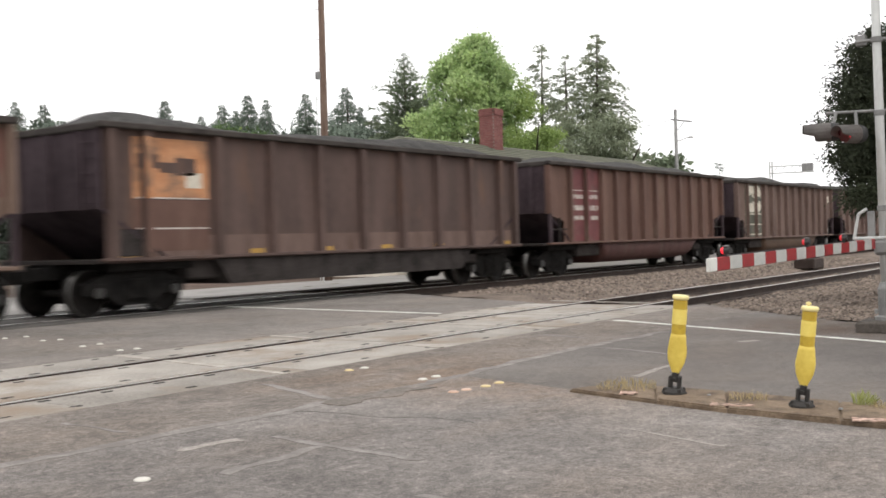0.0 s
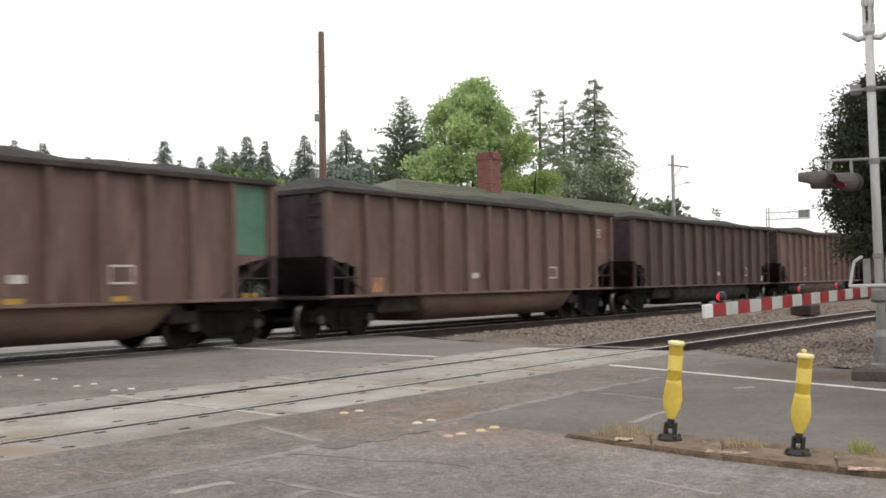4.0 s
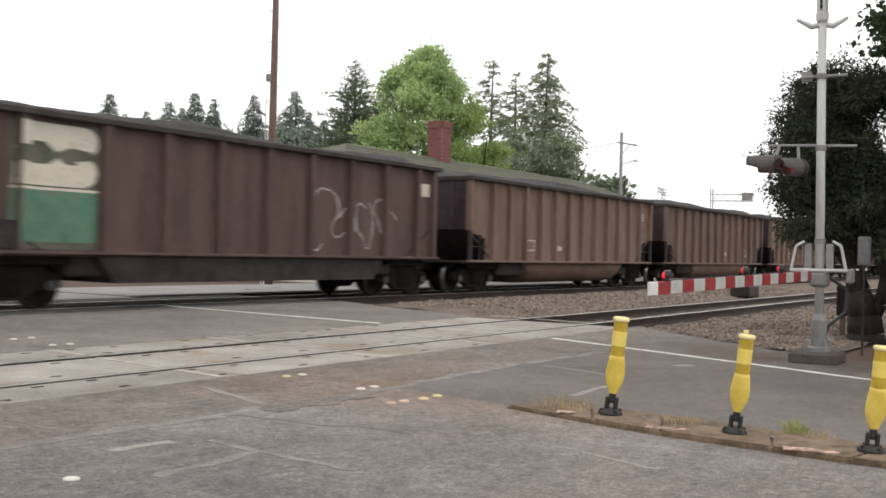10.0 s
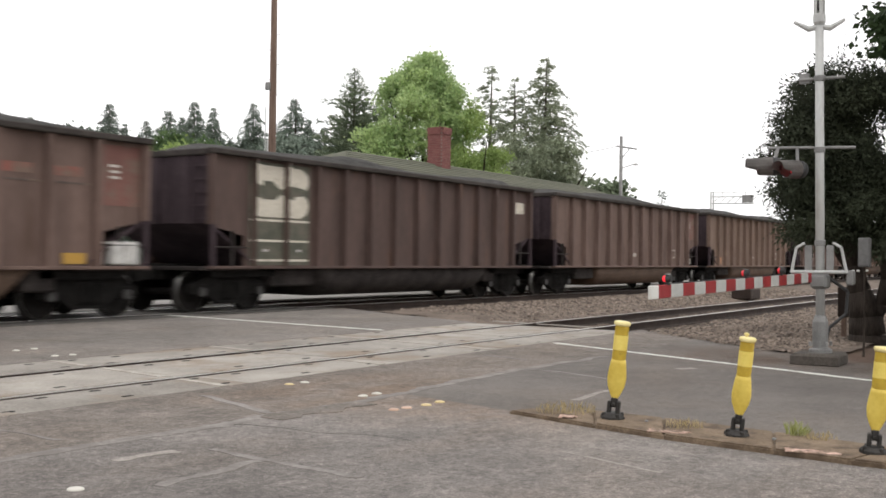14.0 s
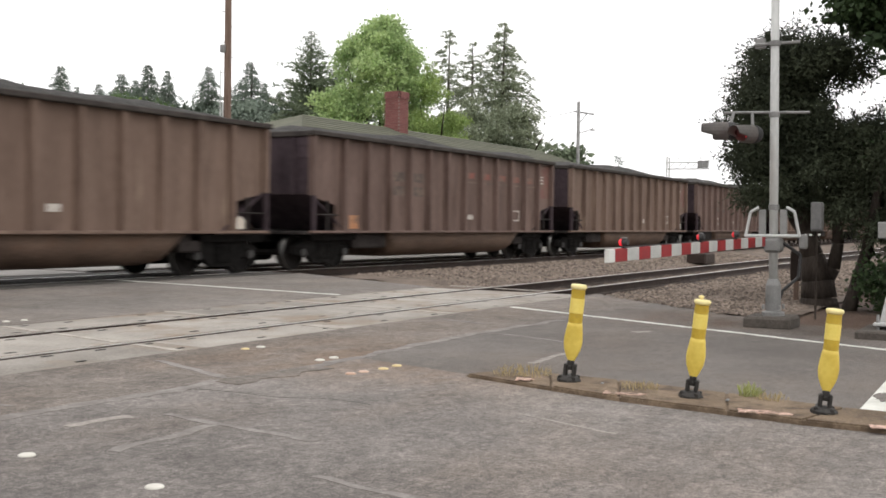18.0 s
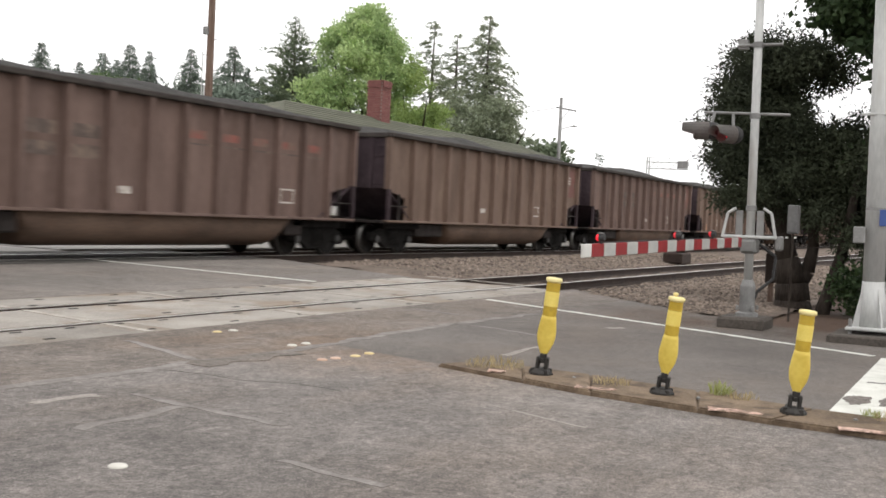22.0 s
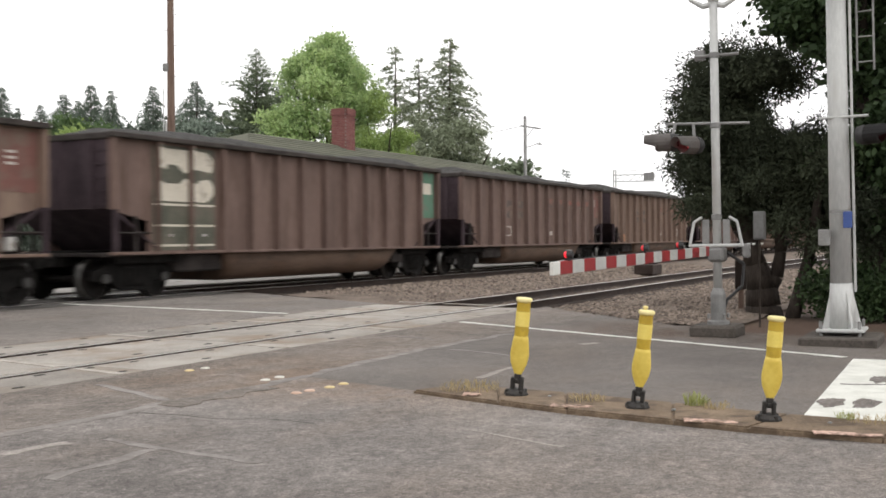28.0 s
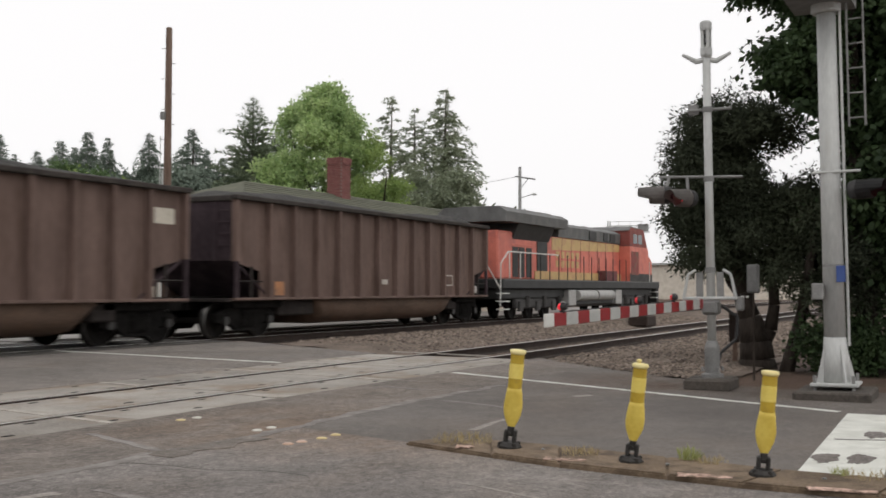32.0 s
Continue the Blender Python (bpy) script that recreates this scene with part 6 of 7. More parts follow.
def wheel_mesh():
    bm = lathe(B(), [(0.1, -0.09), (0.2, -0.07), (0.36, -0.06), (0.36, -0.09), (0.43, -0.085), (0.43, 0.03), (0.46, 0.04), (0.46, 0.065), (0.3, 0.05), (0.12, 0.07)], seg=24)
    bmesh.ops.rotate(bm, cent=(0, 0, 0), matrix=Matrix.Rotation(radians(-90), 3, "X"), verts=bm.verts[:])
    return bm


def tread_mesh():
    """The bright running surface of a wheel."""
    bm = B()
    seg, rows = 28, [(0.415, -0.85), (0.437, -0.848), (0.437, -0.74)]
    rings = [[bm.verts.new((r * math.cos(2 * math.pi * k / seg), y, r * math.sin(2 * math.pi * k / seg))) for k in range(seg)] for r, y in rows]
    for lo, hi in zip(rings, rings[1:]):
        for k in range(seg):
            bm.faces.new((lo[k], lo[(k + 1) % seg], hi[(k + 1) % seg], hi[k]))
    return bm


def side_frame_mesh():
    pts = [(-1.15, 0.42), (-1.15, 0.62), (-0.75, 0.78), (-0.4, 0.98), (0.4, 0.98), (0.75, 0.78), (1.15, 0.62), (1.15, 0.42), (0.68, 0.4), (0.36, 0.2), (-0.36, 0.2), (-0.68, 0.4)]
    bm = prism(B(), pts, "y", -0.09, 0.09)
    for x in (-0.89, 0.89):
        box(bm, x - 0.14, x + 0.14, -0.14, 0.1, 0.36, 0.62, 0.02)
    box(bm, -0.3, 0.3, -0.13, 0.1, 0.28, 0.74, 0.02)
    for x in (-0.18, 0, 0.18):
        rod(bm, (x, -0.13, 0.34), (x, -0.13, 0.68), 0.075, seg=10)
    return bm


def bogie(car, x):
    b = part("bogie", shared(("bolster",), lambda: box(B(), -0.22, 0.22, -1.15, 1.15, 0.45, 0.85, 0.03), TRUCK), TRUCK, car, "near-black four-wheel bogie, under-car shade in its colour", pose(x, 0, 0))
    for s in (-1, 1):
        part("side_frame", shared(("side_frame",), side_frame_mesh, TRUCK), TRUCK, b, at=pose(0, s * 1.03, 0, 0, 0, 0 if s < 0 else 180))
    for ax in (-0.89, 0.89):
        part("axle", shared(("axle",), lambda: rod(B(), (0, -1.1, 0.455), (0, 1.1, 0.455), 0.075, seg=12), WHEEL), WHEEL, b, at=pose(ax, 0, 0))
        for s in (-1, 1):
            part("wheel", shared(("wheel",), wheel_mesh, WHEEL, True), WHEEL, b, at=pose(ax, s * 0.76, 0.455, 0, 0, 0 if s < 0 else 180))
        for s in (-1, 1):
            part("tread", shared(("tread",), tread_mesh, TREAD, True), TREAD, b, "polished wheel tread", pose(ax, 0, 0.455, 0, 0, 0 if s < 0 else 180))
        part("bearing_cap", shared(("bearing_cap",), lambda: rod(B(), (0, -1.2, 0.46), (0, -1.12, 0.46), 0.1, seg=14), BEARING), BEARING, b, at=pose(ax, 0, 0))
    return b


def coal_car(k, tone, kind, label, marks):
    """One gondola: x from its leading corner back, y across, z over the rail heads."""
    m = BODY[tone]
    car = thing("coal_car", label, "railway car", "coal cars of the train")
    flat = kind == "flat"
    for s in (-1, 1):
        part("side_sheet", shared(("side_sheet", tone, kind), lambda: prism(B(), FLAT_SIDE if flat else SIDE, "y", -1.46, -1.42), m), m, car, at=pose(0, 0, 0) if s < 0 else pose(14.8, 0, 0, 0, 0, 180))
        part("sill", shared(("sill", tone), lambda: box(B(), 0.16, 14.64, -1.61, -1.43, 1.035, 1.1, 0.01), m), m, car, at=pose(0, 0, 0) if s < 0 else pose(14.8, 0, 0, 0, 0, 180))
        part("top_chord", shared(("top_chord",), lambda: box(B(), 0.1, 14.7, -1.65, -1.47, 3.47, 3.59, 0.02), CHORD), CHORD, car, at=pose(0, 0, 0) if s < 0 else pose(14.8, 0, 0, 0, 0, 180))
    ribs = [0.41, 1.2] + [3.0 + 1.52 * i for i in range(7)] + [13.6, 14.39] if flat else [0.23] + [1.58 + 11.84 * i / 11 for i in range(12)] + [14.57]
    w = 0.075 if not flat else 0.1
    n = len(ribs)
    for i, x in enumerate(ribs):
        low = (not flat) and (x < 1.4 or x > 13.6)
        mesh = shared(("rib", tone, kind, low), lambda: prism(B(), [(-w, -1.455), (-w * 0.72, -1.61), (w * 0.72, -1.61), (w, -1.455)], "z", 1.98 if low else 1.09, 3.48), m)
        part("rib", mesh, m, car, at=pose(x, 0, 0))
        if i in (0, 4, 8, n - 1):
            part("rib", mesh, m, car, at=pose(x, 0, 0, 0, 0, 180))
    for e in (0, 1):
        at = pose(0, 0, 0) if not e else pose(14.8, 0, 0, 0, 0, 180)
        part("end_sheet", shared(("end_sheet",), lambda: prism(B(), [(0.16, 3.5), (0.16, 2.0), (1.65, 1.08), (1.7, 1.08), (0.22, 2.03), (0.22, 3.5)], "y", -1.49, 1.49), CAR_END), CAR_END, car, "sloping end sheet, shade of the car gap in its colour", at)
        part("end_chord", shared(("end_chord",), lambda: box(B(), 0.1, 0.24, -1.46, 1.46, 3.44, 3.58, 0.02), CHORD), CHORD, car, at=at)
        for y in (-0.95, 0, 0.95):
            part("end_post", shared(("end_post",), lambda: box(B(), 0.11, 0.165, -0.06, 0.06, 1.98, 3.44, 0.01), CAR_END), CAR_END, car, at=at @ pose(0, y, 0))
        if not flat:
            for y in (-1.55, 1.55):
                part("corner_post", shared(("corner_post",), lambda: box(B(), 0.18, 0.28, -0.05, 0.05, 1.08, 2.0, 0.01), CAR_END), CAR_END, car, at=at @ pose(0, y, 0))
                part("brace_post", shared(("brace_post",), lambda: box(B(), 0.82, 0.88, -0.03, 0.03, 1.08, 1.86, 0.008), CAR_DARK), CAR_DARK, car, at=at @ pose(0, y * 0.98, 0))
                part("grab_rail", shared(("grab_rail",), lambda: rod(B(), (0.22, 0, 1.5), (1.27, 0, 1.5), 0.018, seg=6), CAR_DARK), CAR_DARK, car, at=at @ pose(0, y, 0))
        for r in range(5):
            part("ladder_rung", shared(("ladder_rung",), lambda: box(B(), 0.09, 0.11, -0.2, 0.2, -0.012, 0.012), CAR_END), CAR_END, car, at=at @ pose(0, -1.25 if not e else 1.25, 2.1 + 0.28 * r))
        part("platform", shared(("platform",), lambda: box(B(), -0.02, 1.8, -1.45, 1.45, 1.0, 1.08, 0.01), CAR_DARK), CAR_DARK, car, "end platform", at)
        part("coupler", shared(("coupler",), lambda: box(box(B(), -0.62, 0.3, -0.1, 0.1, 0.7, 0.95, 0.02), -0.64, -0.4, -0.16, 0.16, 0.66, 1.0, 0.03), TRUCK), TRUCK, car, "knuckle coupler", at)
        bogie(car, 1.22 if not e else 13.58)
    # Solid near-black blocks added to close the shaded gaps round the bogies.
    for x0 in (2.35, 12.0 if not flat else 12.0):
        part("underframe", shared(("underframe", x0), lambda: box(B(), x0, x0 + (1.6 if x0 < 5 else 0.7), -1.3, 1.3, 0.62, 1.035, 0.04), CAR_DARK), CAR_DARK, car, "black underframe block filling the shaded gap")
    for e in (0, 1):
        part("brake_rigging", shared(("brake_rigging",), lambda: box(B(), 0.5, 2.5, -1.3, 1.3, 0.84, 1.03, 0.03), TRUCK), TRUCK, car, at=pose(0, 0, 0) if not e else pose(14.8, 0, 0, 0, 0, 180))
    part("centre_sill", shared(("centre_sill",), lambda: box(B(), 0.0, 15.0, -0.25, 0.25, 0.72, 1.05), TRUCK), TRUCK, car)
    if flat:
        part("end_recess", shared(("end_recess",), lambda: box(B(), 0.42, 1.1, -1.485, -1.47, 1.12, 1.62, 0.02), CAR_DARK), CAR_DARK, car, "dark brake recess")
        part("skirt", shared(("skirt",), lambda: prism(B(), [(2.9, 1.02), (3.3, 0.5), (11.7, 0.5), (12.1, 1.02)], "y", -1.5, 1.5), CAR_DARK), CAR_DARK, car, "dark belly skirt")
    else:
        # The belly takes a darker tone than the sides for under-car shade.
        belly = CAR_DARK if tone in ("dark", "maroon") else BODY["maroon"] if tone == "rust" else BELLY
        part("tub", shared(("tub", tone), tub_mesh, belly, True), belly, car, "rounded tub belly, under-car shade in its darker colour")
    part("coal_load", shared(("coal_load", k % 6), lambda: coal_mesh(k % 6), COAL, True), COAL, car, "heaped black coal")
    rng = random.Random(100 + k)
    if rng.random() < 0.35 and not flat:
        bx = part("brake_box", shared(("brake_box",), lambda: box(B(), 13.72, 14.0, -1.5, -1.3, 1.15, 1.42, 0.03), BOX_PALE), BOX_PALE, car, "pale brake valve box")
    y = -1.464

    def flat_mark(name, x0, x1, z0, z1, mm, depth=0.0, lab=""):
        part(name, box(B(), x0, x1, y - depth, y + 0.002, z0, z1), mm, car, lab)

    def over(name, x0, x1, z0, z1, mm, lab, depth=0.002):
        """Paint on the sheet and, as patches, on the ribs in its way."""
        flat_mark(name, x0, x1, z0, z1, mm, depth, lab)
        for xx in ribs:
            if x0 < xx < x1:
                part("painted_rib", box(B(), xx - w * 0.7, xx + w * 0.7, -1.613 - depth, -1.609, z0, z1), mm, car)

    def lines(x0, x1, z, rows, mm, h=0.1, gap=0.2):
        for r in range(rows):
            x = x0
            while x < x1 - 0.08:
                w = rng.uniform(0.14, 0.24)
                flat_mark("stencil_bar", x, min(x1, x + w), z - r * gap - h, z - r * gap, mm, 0.007)
                x += w + rng.uniform(0.06, 0.12)

    def emblem(x0, x1, z0, z1):
        """A cream block with a rounded side, and a wavy green shape across it."""
        wd, ht = x1 - x0, z1 - z0
        pts = [(x0 + 0.02 * wd, z0), (x0 + 0.9 * wd, z0)]
        for zc in (z0 + 0.25 * ht, z0 + 0.75 * ht):
            pts += [(x1 - 0.2 * wd + 0.2 * wd * math.cos(a), zc + 0.25 * ht * math.sin(a)) for a in (radians(d) for d in range(-75, 80, 15))]
        pts += [(x0 + 0.06 * wd, z1)]
        part("cream_emblem", prism(B(), pts, "y", y - 0.007, y), CREAM, car, "cream painted emblem block")
        wave = [(0.0, 0.34), (0.4, 0.34), (0.52, 0.46), (0.6, 0.36), (0.74, 0.36), (0.74, 0.42), (0.92, 0.46), (0.92, 0.6), (0.66, 0.64), (0.5, 0.54), (0.36, 0.7), (0.22, 0.7), (0.2, 0.6), (0.06, 0.62)]
        part("green_wave", prism(B(), [(x0 + a * wd, z0 + b * ht) for a, b in wave], "y", y - 0.011, y), PANEL_OLIVE, car, "dark green wave shape")
        for xx in ribs:
            if x0 < xx < x1:
                for c, d, mm in ((0.0, 0.36, CREAM), (0.36, 0.62, PANEL_OLIVE), (0.62, 1.0, CREAM)):
                    part("painted_rib", box(B(), xx - w * 0.7, xx + w * 0.7, -1.617, -1.609, z0 + c * ht, z0 + d * ht), mm, car)

    for mark in marks:
        if mark == "red_text":
            for i in range(5):
                x = 1.58 + 11.84 * (6 + i) / 11 + 0.16
                over("red_bar", x, x + 0.6, 2.74, 2.92, STENCIL_RED, "faded red stencil bar")
            flat_mark("underline", 8.1, 13.3, 2.6, 2.635, STENCIL_DARK, 0.003)
        elif mark == "faded_text":
            for r in (2.75, 2.35):
                for i in (3, 4):
                    x = 1.58 + 11.84 * (i - 1) / 11 + 0.16
                    flat_mark("stencil_bar", x, x + 0.72, r - 0.26, r, STENCIL_DARK, 0.003)
        elif mark == "bn_panel":
            over("green_panel", 1.42, 3.5, 1.12, 3.42, PANEL_OLIVE, "grimy green panel")
            emblem(1.46, 3.46, 2.2, 3.36)
            for z in (2.1, 1.64, 1.2):
                over("cream_stripe", 1.46, 3.46, z, z + 0.05, CREAM, "thin cream stripe", 0.009)
            for xx in (1.9, 3.05):
                flat_mark("stencil_bar", xx, xx + 0.16, 1.42, 1.48, SPRAY, 0.006)
        elif mark == "cream_panel":
            over("green_panel", 0.98, 2.88, 1.12, 3.4, PANEL_OLIVE, "faded green panel")
            emblem(1.02, 2.86, 2.26, 3.38)
            over("green_block", 1.0, 2.86, 1.25, 2.18, GREEN_PAINT, "worn green block", 0.006)
            over("cream_stripe", 1.0, 2.86, 2.18, 2.23, CREAM, "thin cream stripe", 0.009)
        elif mark == "red_flat":
            over("red_panel", 1.22, 2.88, 1.12, 3.4, PANEL_MAROON, "dark red repainted panel")
            lines(1.3, 2.8, 2.28, 1, STENCIL, 0.2)
            lines(1.3, 2.8, 1.95, 2, SPRAY, 0.16, 0.32)
        elif mark == "brake_gear":
            g = part("brake_gear", box(B(), 13.74, 14.42, -1.56, -1.2, 1.12, 1.56, 0.03), BOX_PALE, car, "pale brake cylinder housing")
            for xx in (13.78, 14.02, 14.26):
                part("housing_rib", box(B(), xx, xx + 0.06, -1.59, -1.55, 1.12, 1.58, 0.01), BOX_PALE, g)
            flat_mark("reflector_tape", 12.7, 13.2, 1.14, 1.34, REFLECT_Y, 0.02, "yellow reflective tape")
        elif mark == "red_panel":
            over("red_panel", 1.66, 3.68, 1.12, 3.42, PANEL_MAROON, "dark red repainted panel")
            lines(1.8, 2.54, 2.6, 3, STENCIL, 0.13, 0.34)
            lines(2.82, 3.58, 2.6, 3, STENCIL, 0.13, 0.34)
            for z in (2.72, 2.1):
                flat_mark("stencil_bar", 1.8, 2.54, z, z + 0.03, STENCIL, 0.004), flat_mark("stencil_bar", 2.82, 3.58, z, z + 0.03, STENCIL, 0.004)
        elif mark == "red_end":
            over("red_panel", 13.5, 14.48, 2.25, 3.4, FADED_RED, "faded red corner panel")
            for r in range(3):
                flat_mark("stencil_bar", 13.74, 13.98, 2.98 - 0.11 * r, 3.03 - 0.11 * r, STENCIL, 0.007)
        elif mark == "green_end":
            over("green_panel", 13.6, 14.44, 1.9 if flat else 2.0, 3.45, GREEN_PAINT, "faded green corner panel")
        elif mark == "white_end":
            flat_mark("cream_patch", 13.62, 14.28, 2.75, 3.1, CREAM, 0.004, "cream corner patch")
        elif mark == "orange_panel":
            over("orange_panel", 0.92, 2.78, 2.2, 3.36, PANEL_ORANGE, "weathered orange and cream panel")
            over("ochre_panel", 0.92, 2.78, 1.2, 2.18, BODY["rust"], "ochre-brown panel", 0.008)
            for a, b, c, d in ((1.02, 1.55, 2.78, 3.05), (1.55, 1.95, 2.7, 2.9), (1.95, 2.45, 2.66, 3.0)):
                flat_mark("dark_shape", a, b, c, d, BODY["dark"], 0.006)
            flat_mark("cream_patch", 2.2, 2.6, 2.42, 2.72, CREAM, 0.006)
            for z in (2.2, 1.62):
                flat_mark("stencil_bar", 1.0, 2.74, z, z + 0.03, STENCIL, 0.014)
        elif mark == "big_text":
            for i in (9, 10, 11, 12):
                x = 1.58 + 11.84 * (i - 2) / 11 + 0.22
                over("white_block", x, x + 0.55, 2.75, 3.2, STENCIL, "large white painted block")
            lines(2.4, 4.6, 2.4, 2, STENCIL_DARK, 0.16, 0.3)
        elif mark == "text_left":
            lines(1.75, 3.55, 2.35, 1, STENCIL, 0.2)
            lines(1.75, 3.55, 2.0, 2, STENCIL, 0.13, 0.28)
        elif mark == "round":
            part("round_emblem", rod(B(), (11.35, y - 0.004, 2.95), (11.35, y, 2.95), 0.42, seg=28), STENCIL, car, "round white emblem")
            for a, b, c, d in ((11.1, 11.6, 2.98, 3.06), (11.1, 11.6, 2.82, 2.9), (11.31, 11.39, 2.65, 3.25)):
                flat_mark("emblem_bar", a, b, c, d, BODY["maroon"], 0.007)
        elif mark == "small":
            x = 1.58 + 11.84 * rng.choice((2, 8, 9)) / 11 + 0.25
            flat_mark("data_box", x, x + 0.55, 1.42, 1.46, STENCIL, 0.004), flat_mark("data_box", x, x + 0.55, 1.74, 1.78, STENCIL, 0.004)
            flat_mark("data_box", x, x + 0.04, 1.46, 1.74, STENCIL, 0.004), flat_mark("data_box", x + 0.51, x + 0.55, 1.46, 1.74, STENCIL, 0.004)
            x = 1.58 + 11.84 * rng.choice((4, 5, 6)) / 11 + 0.35
            flat_mark("stencil_patch", x, x + 0.32, 1.45, 1.6, STENCIL, 0.004)
        elif mark == "yellow":
            for i in (0, 3, 5, 7, 9, 12):
                x = 0.6 + 13.4 * i / 12.2
                part("reflector_tape", box(B(), x, x + 0.4, -1.475, -1.455, 1.105, 1.2), REFLECT_Y, car, "yellow reflective tape")
        elif mark == "rust_low":
            over("rust_patch", 1.9, 2.3, 1.15, 1.5, PANEL_ORANGE, "orange rust patch")
        elif mark == "graffiti":
            first, count = {13: (4.9, 5), 14: (9.6, 4)}.get(k, (3.6, 5))
            for j in range(count):
                cx, cz = first + 0.86 * j, 1.95 + 0.12 * math.sin(2.3 * j + k)
                rx, rz = 0.36 + 0.1 * math.sin(1.7 * j + k), 0.5 + 0.14 * math.cos(2.9 * j)
                bm, ring = B(), []
                for i in range(19):
                    a = i * 2 * math.pi / (19 if j % 3 else 24)
                    f = 1 + 0.3 * math.sin(2 * a + j) + 0.22 * math.sin(3 * a + 2 * j + k)
                    ring.append([bm.verts.new((cx + (rx * f + d) * math.cos(a), y - 0.005, cz + (rz * f + d) * math.sin(a))) for d in (0.0, 0.05 + 0.02 * math.sin(3 * a + j))])
                for a, b in zip(ring, ring[1:] + (ring[:1] if j % 3 else [])):
                    bm.faces.new((a[0], a[1], b[1], b[0]))
                part("spray_stroke", bm, SPRAY, car, "pale sprayed outline")
        elif mark == "brown_skirt":
            flat_mark("rust_band", 0.36, 14.44, 1.1, 1.5, BODY["brown"], 0.002, "paler lower band")
    if not flat and tone not in ("maroon", "rust"):
        # the ribbed tubs sit low on their bogies
        for piece in car.children:
            if piece.name.split(".")[0] not in ("bogie", "coupler", "centre_sill"):
                piece.matrix_basis = Matrix.Translation((0, 0, -0.08)) @ piece.matrix_basis
    return car


# tone, kind, label, marks for each car from the front of the shot on
STYLES = {
    0: ("dark", "flat", "dark brown smooth coal gondola with an orange panel", ["orange_panel", "yellow", "brown_skirt"]),
    1: ("rust", "ribbed", "rust-brown ribbed coal gondola with dark red panels", ["red_panel"]),
    2: ("brown", "ribbed", "brown coal gondola with a cream and green panel", ["bn_panel", "white_end"]),
    4: ("maroon", "ribbed", "maroon coal gondola with white stencilled bars", ["text_left", "round", "white_end"]),
    5: ("brown", "ribbed", "brown ribbed coal gondola with a green corner", ["green_end", "yellow", "small"]),
    7: ("dark", "ribbed", "dark brown ribbed coal gondola heaped with coal", ["small"]),
    9: ("dark", "ribbed", "dark brown coal gondola with large white blocks and spray paint", ["big_text", "graffiti", "white_end"]),
    10: ("brown", "ribbed", "brown ribbed coal gondola with a green corner", ["green_end", "yellow", "small"]),
    11: ("rust", "ribbed", "rust-brown ribbed coal gondola with dark red panels", ["red_panel", "white_end"]),
    12: ("tan", "ribbed", "tan coal gondola with a red corner and faded lettering bars", ["faded_text", "red_end", "small"]),
    13: ("dark", "flat", "dark red-brown smooth coal gondola with pale spray paint", ["red_flat", "graffiti", "white_end"]),
    14: ("dark", "flat", "dark brown smooth coal gondola with a cream panel and spray paint", ["cream_panel", "graffiti", "white_end"]),
    19: ("brown", "ribbed", "brown ribbed coal gondola with a red corner and yellow tape", ["red_text", "red_end", "brake_gear", "small"]),
    20: ("dark", "ribbed", "dark brown coal gondola with a cream and green panel", ["bn_panel", "white_end"]),
    40: ("brown", "ribbed", "brown coal gondola with a cream and green panel", ["bn_panel", "green_end", "white_end"]),
    45: ("brown", "ribbed", "brown coal gondola with dark red panels", ["red_panel", "white_end"]),
}
RED_TEXT = {16, 17, 19, 23, 24, 26, 28, 30, 31, 33, 34, 36, 38, 39, 41, 42, 43, 44}
LAST_CAR = 46
cars = {}
for k in range(-1, LAST_CAR + 1):
    if k in STYLES:
        cars[k] = coal_car(k, *STYLES[k])
    else:
        tone = ("tan", "brown", "tan", "brown", "tan")[k % 5]
        marks = ["small"]
        if k in RED_TEXT:
            marks += ["red_text", "faded_text"]
        if k % 3 != 1:
            marks.append("red_end")
        if k % 4 == 2:
            marks.append("rust_low")
        lab = ("tan" if tone == "tan" else "brown") + " ribbed coal gondola" + (" with faded red lettering bars" if k in RED_TEXT else "") + " heaped with coal"
        cars[k] = coal_car(k, tone, "ribbed", lab, marks)


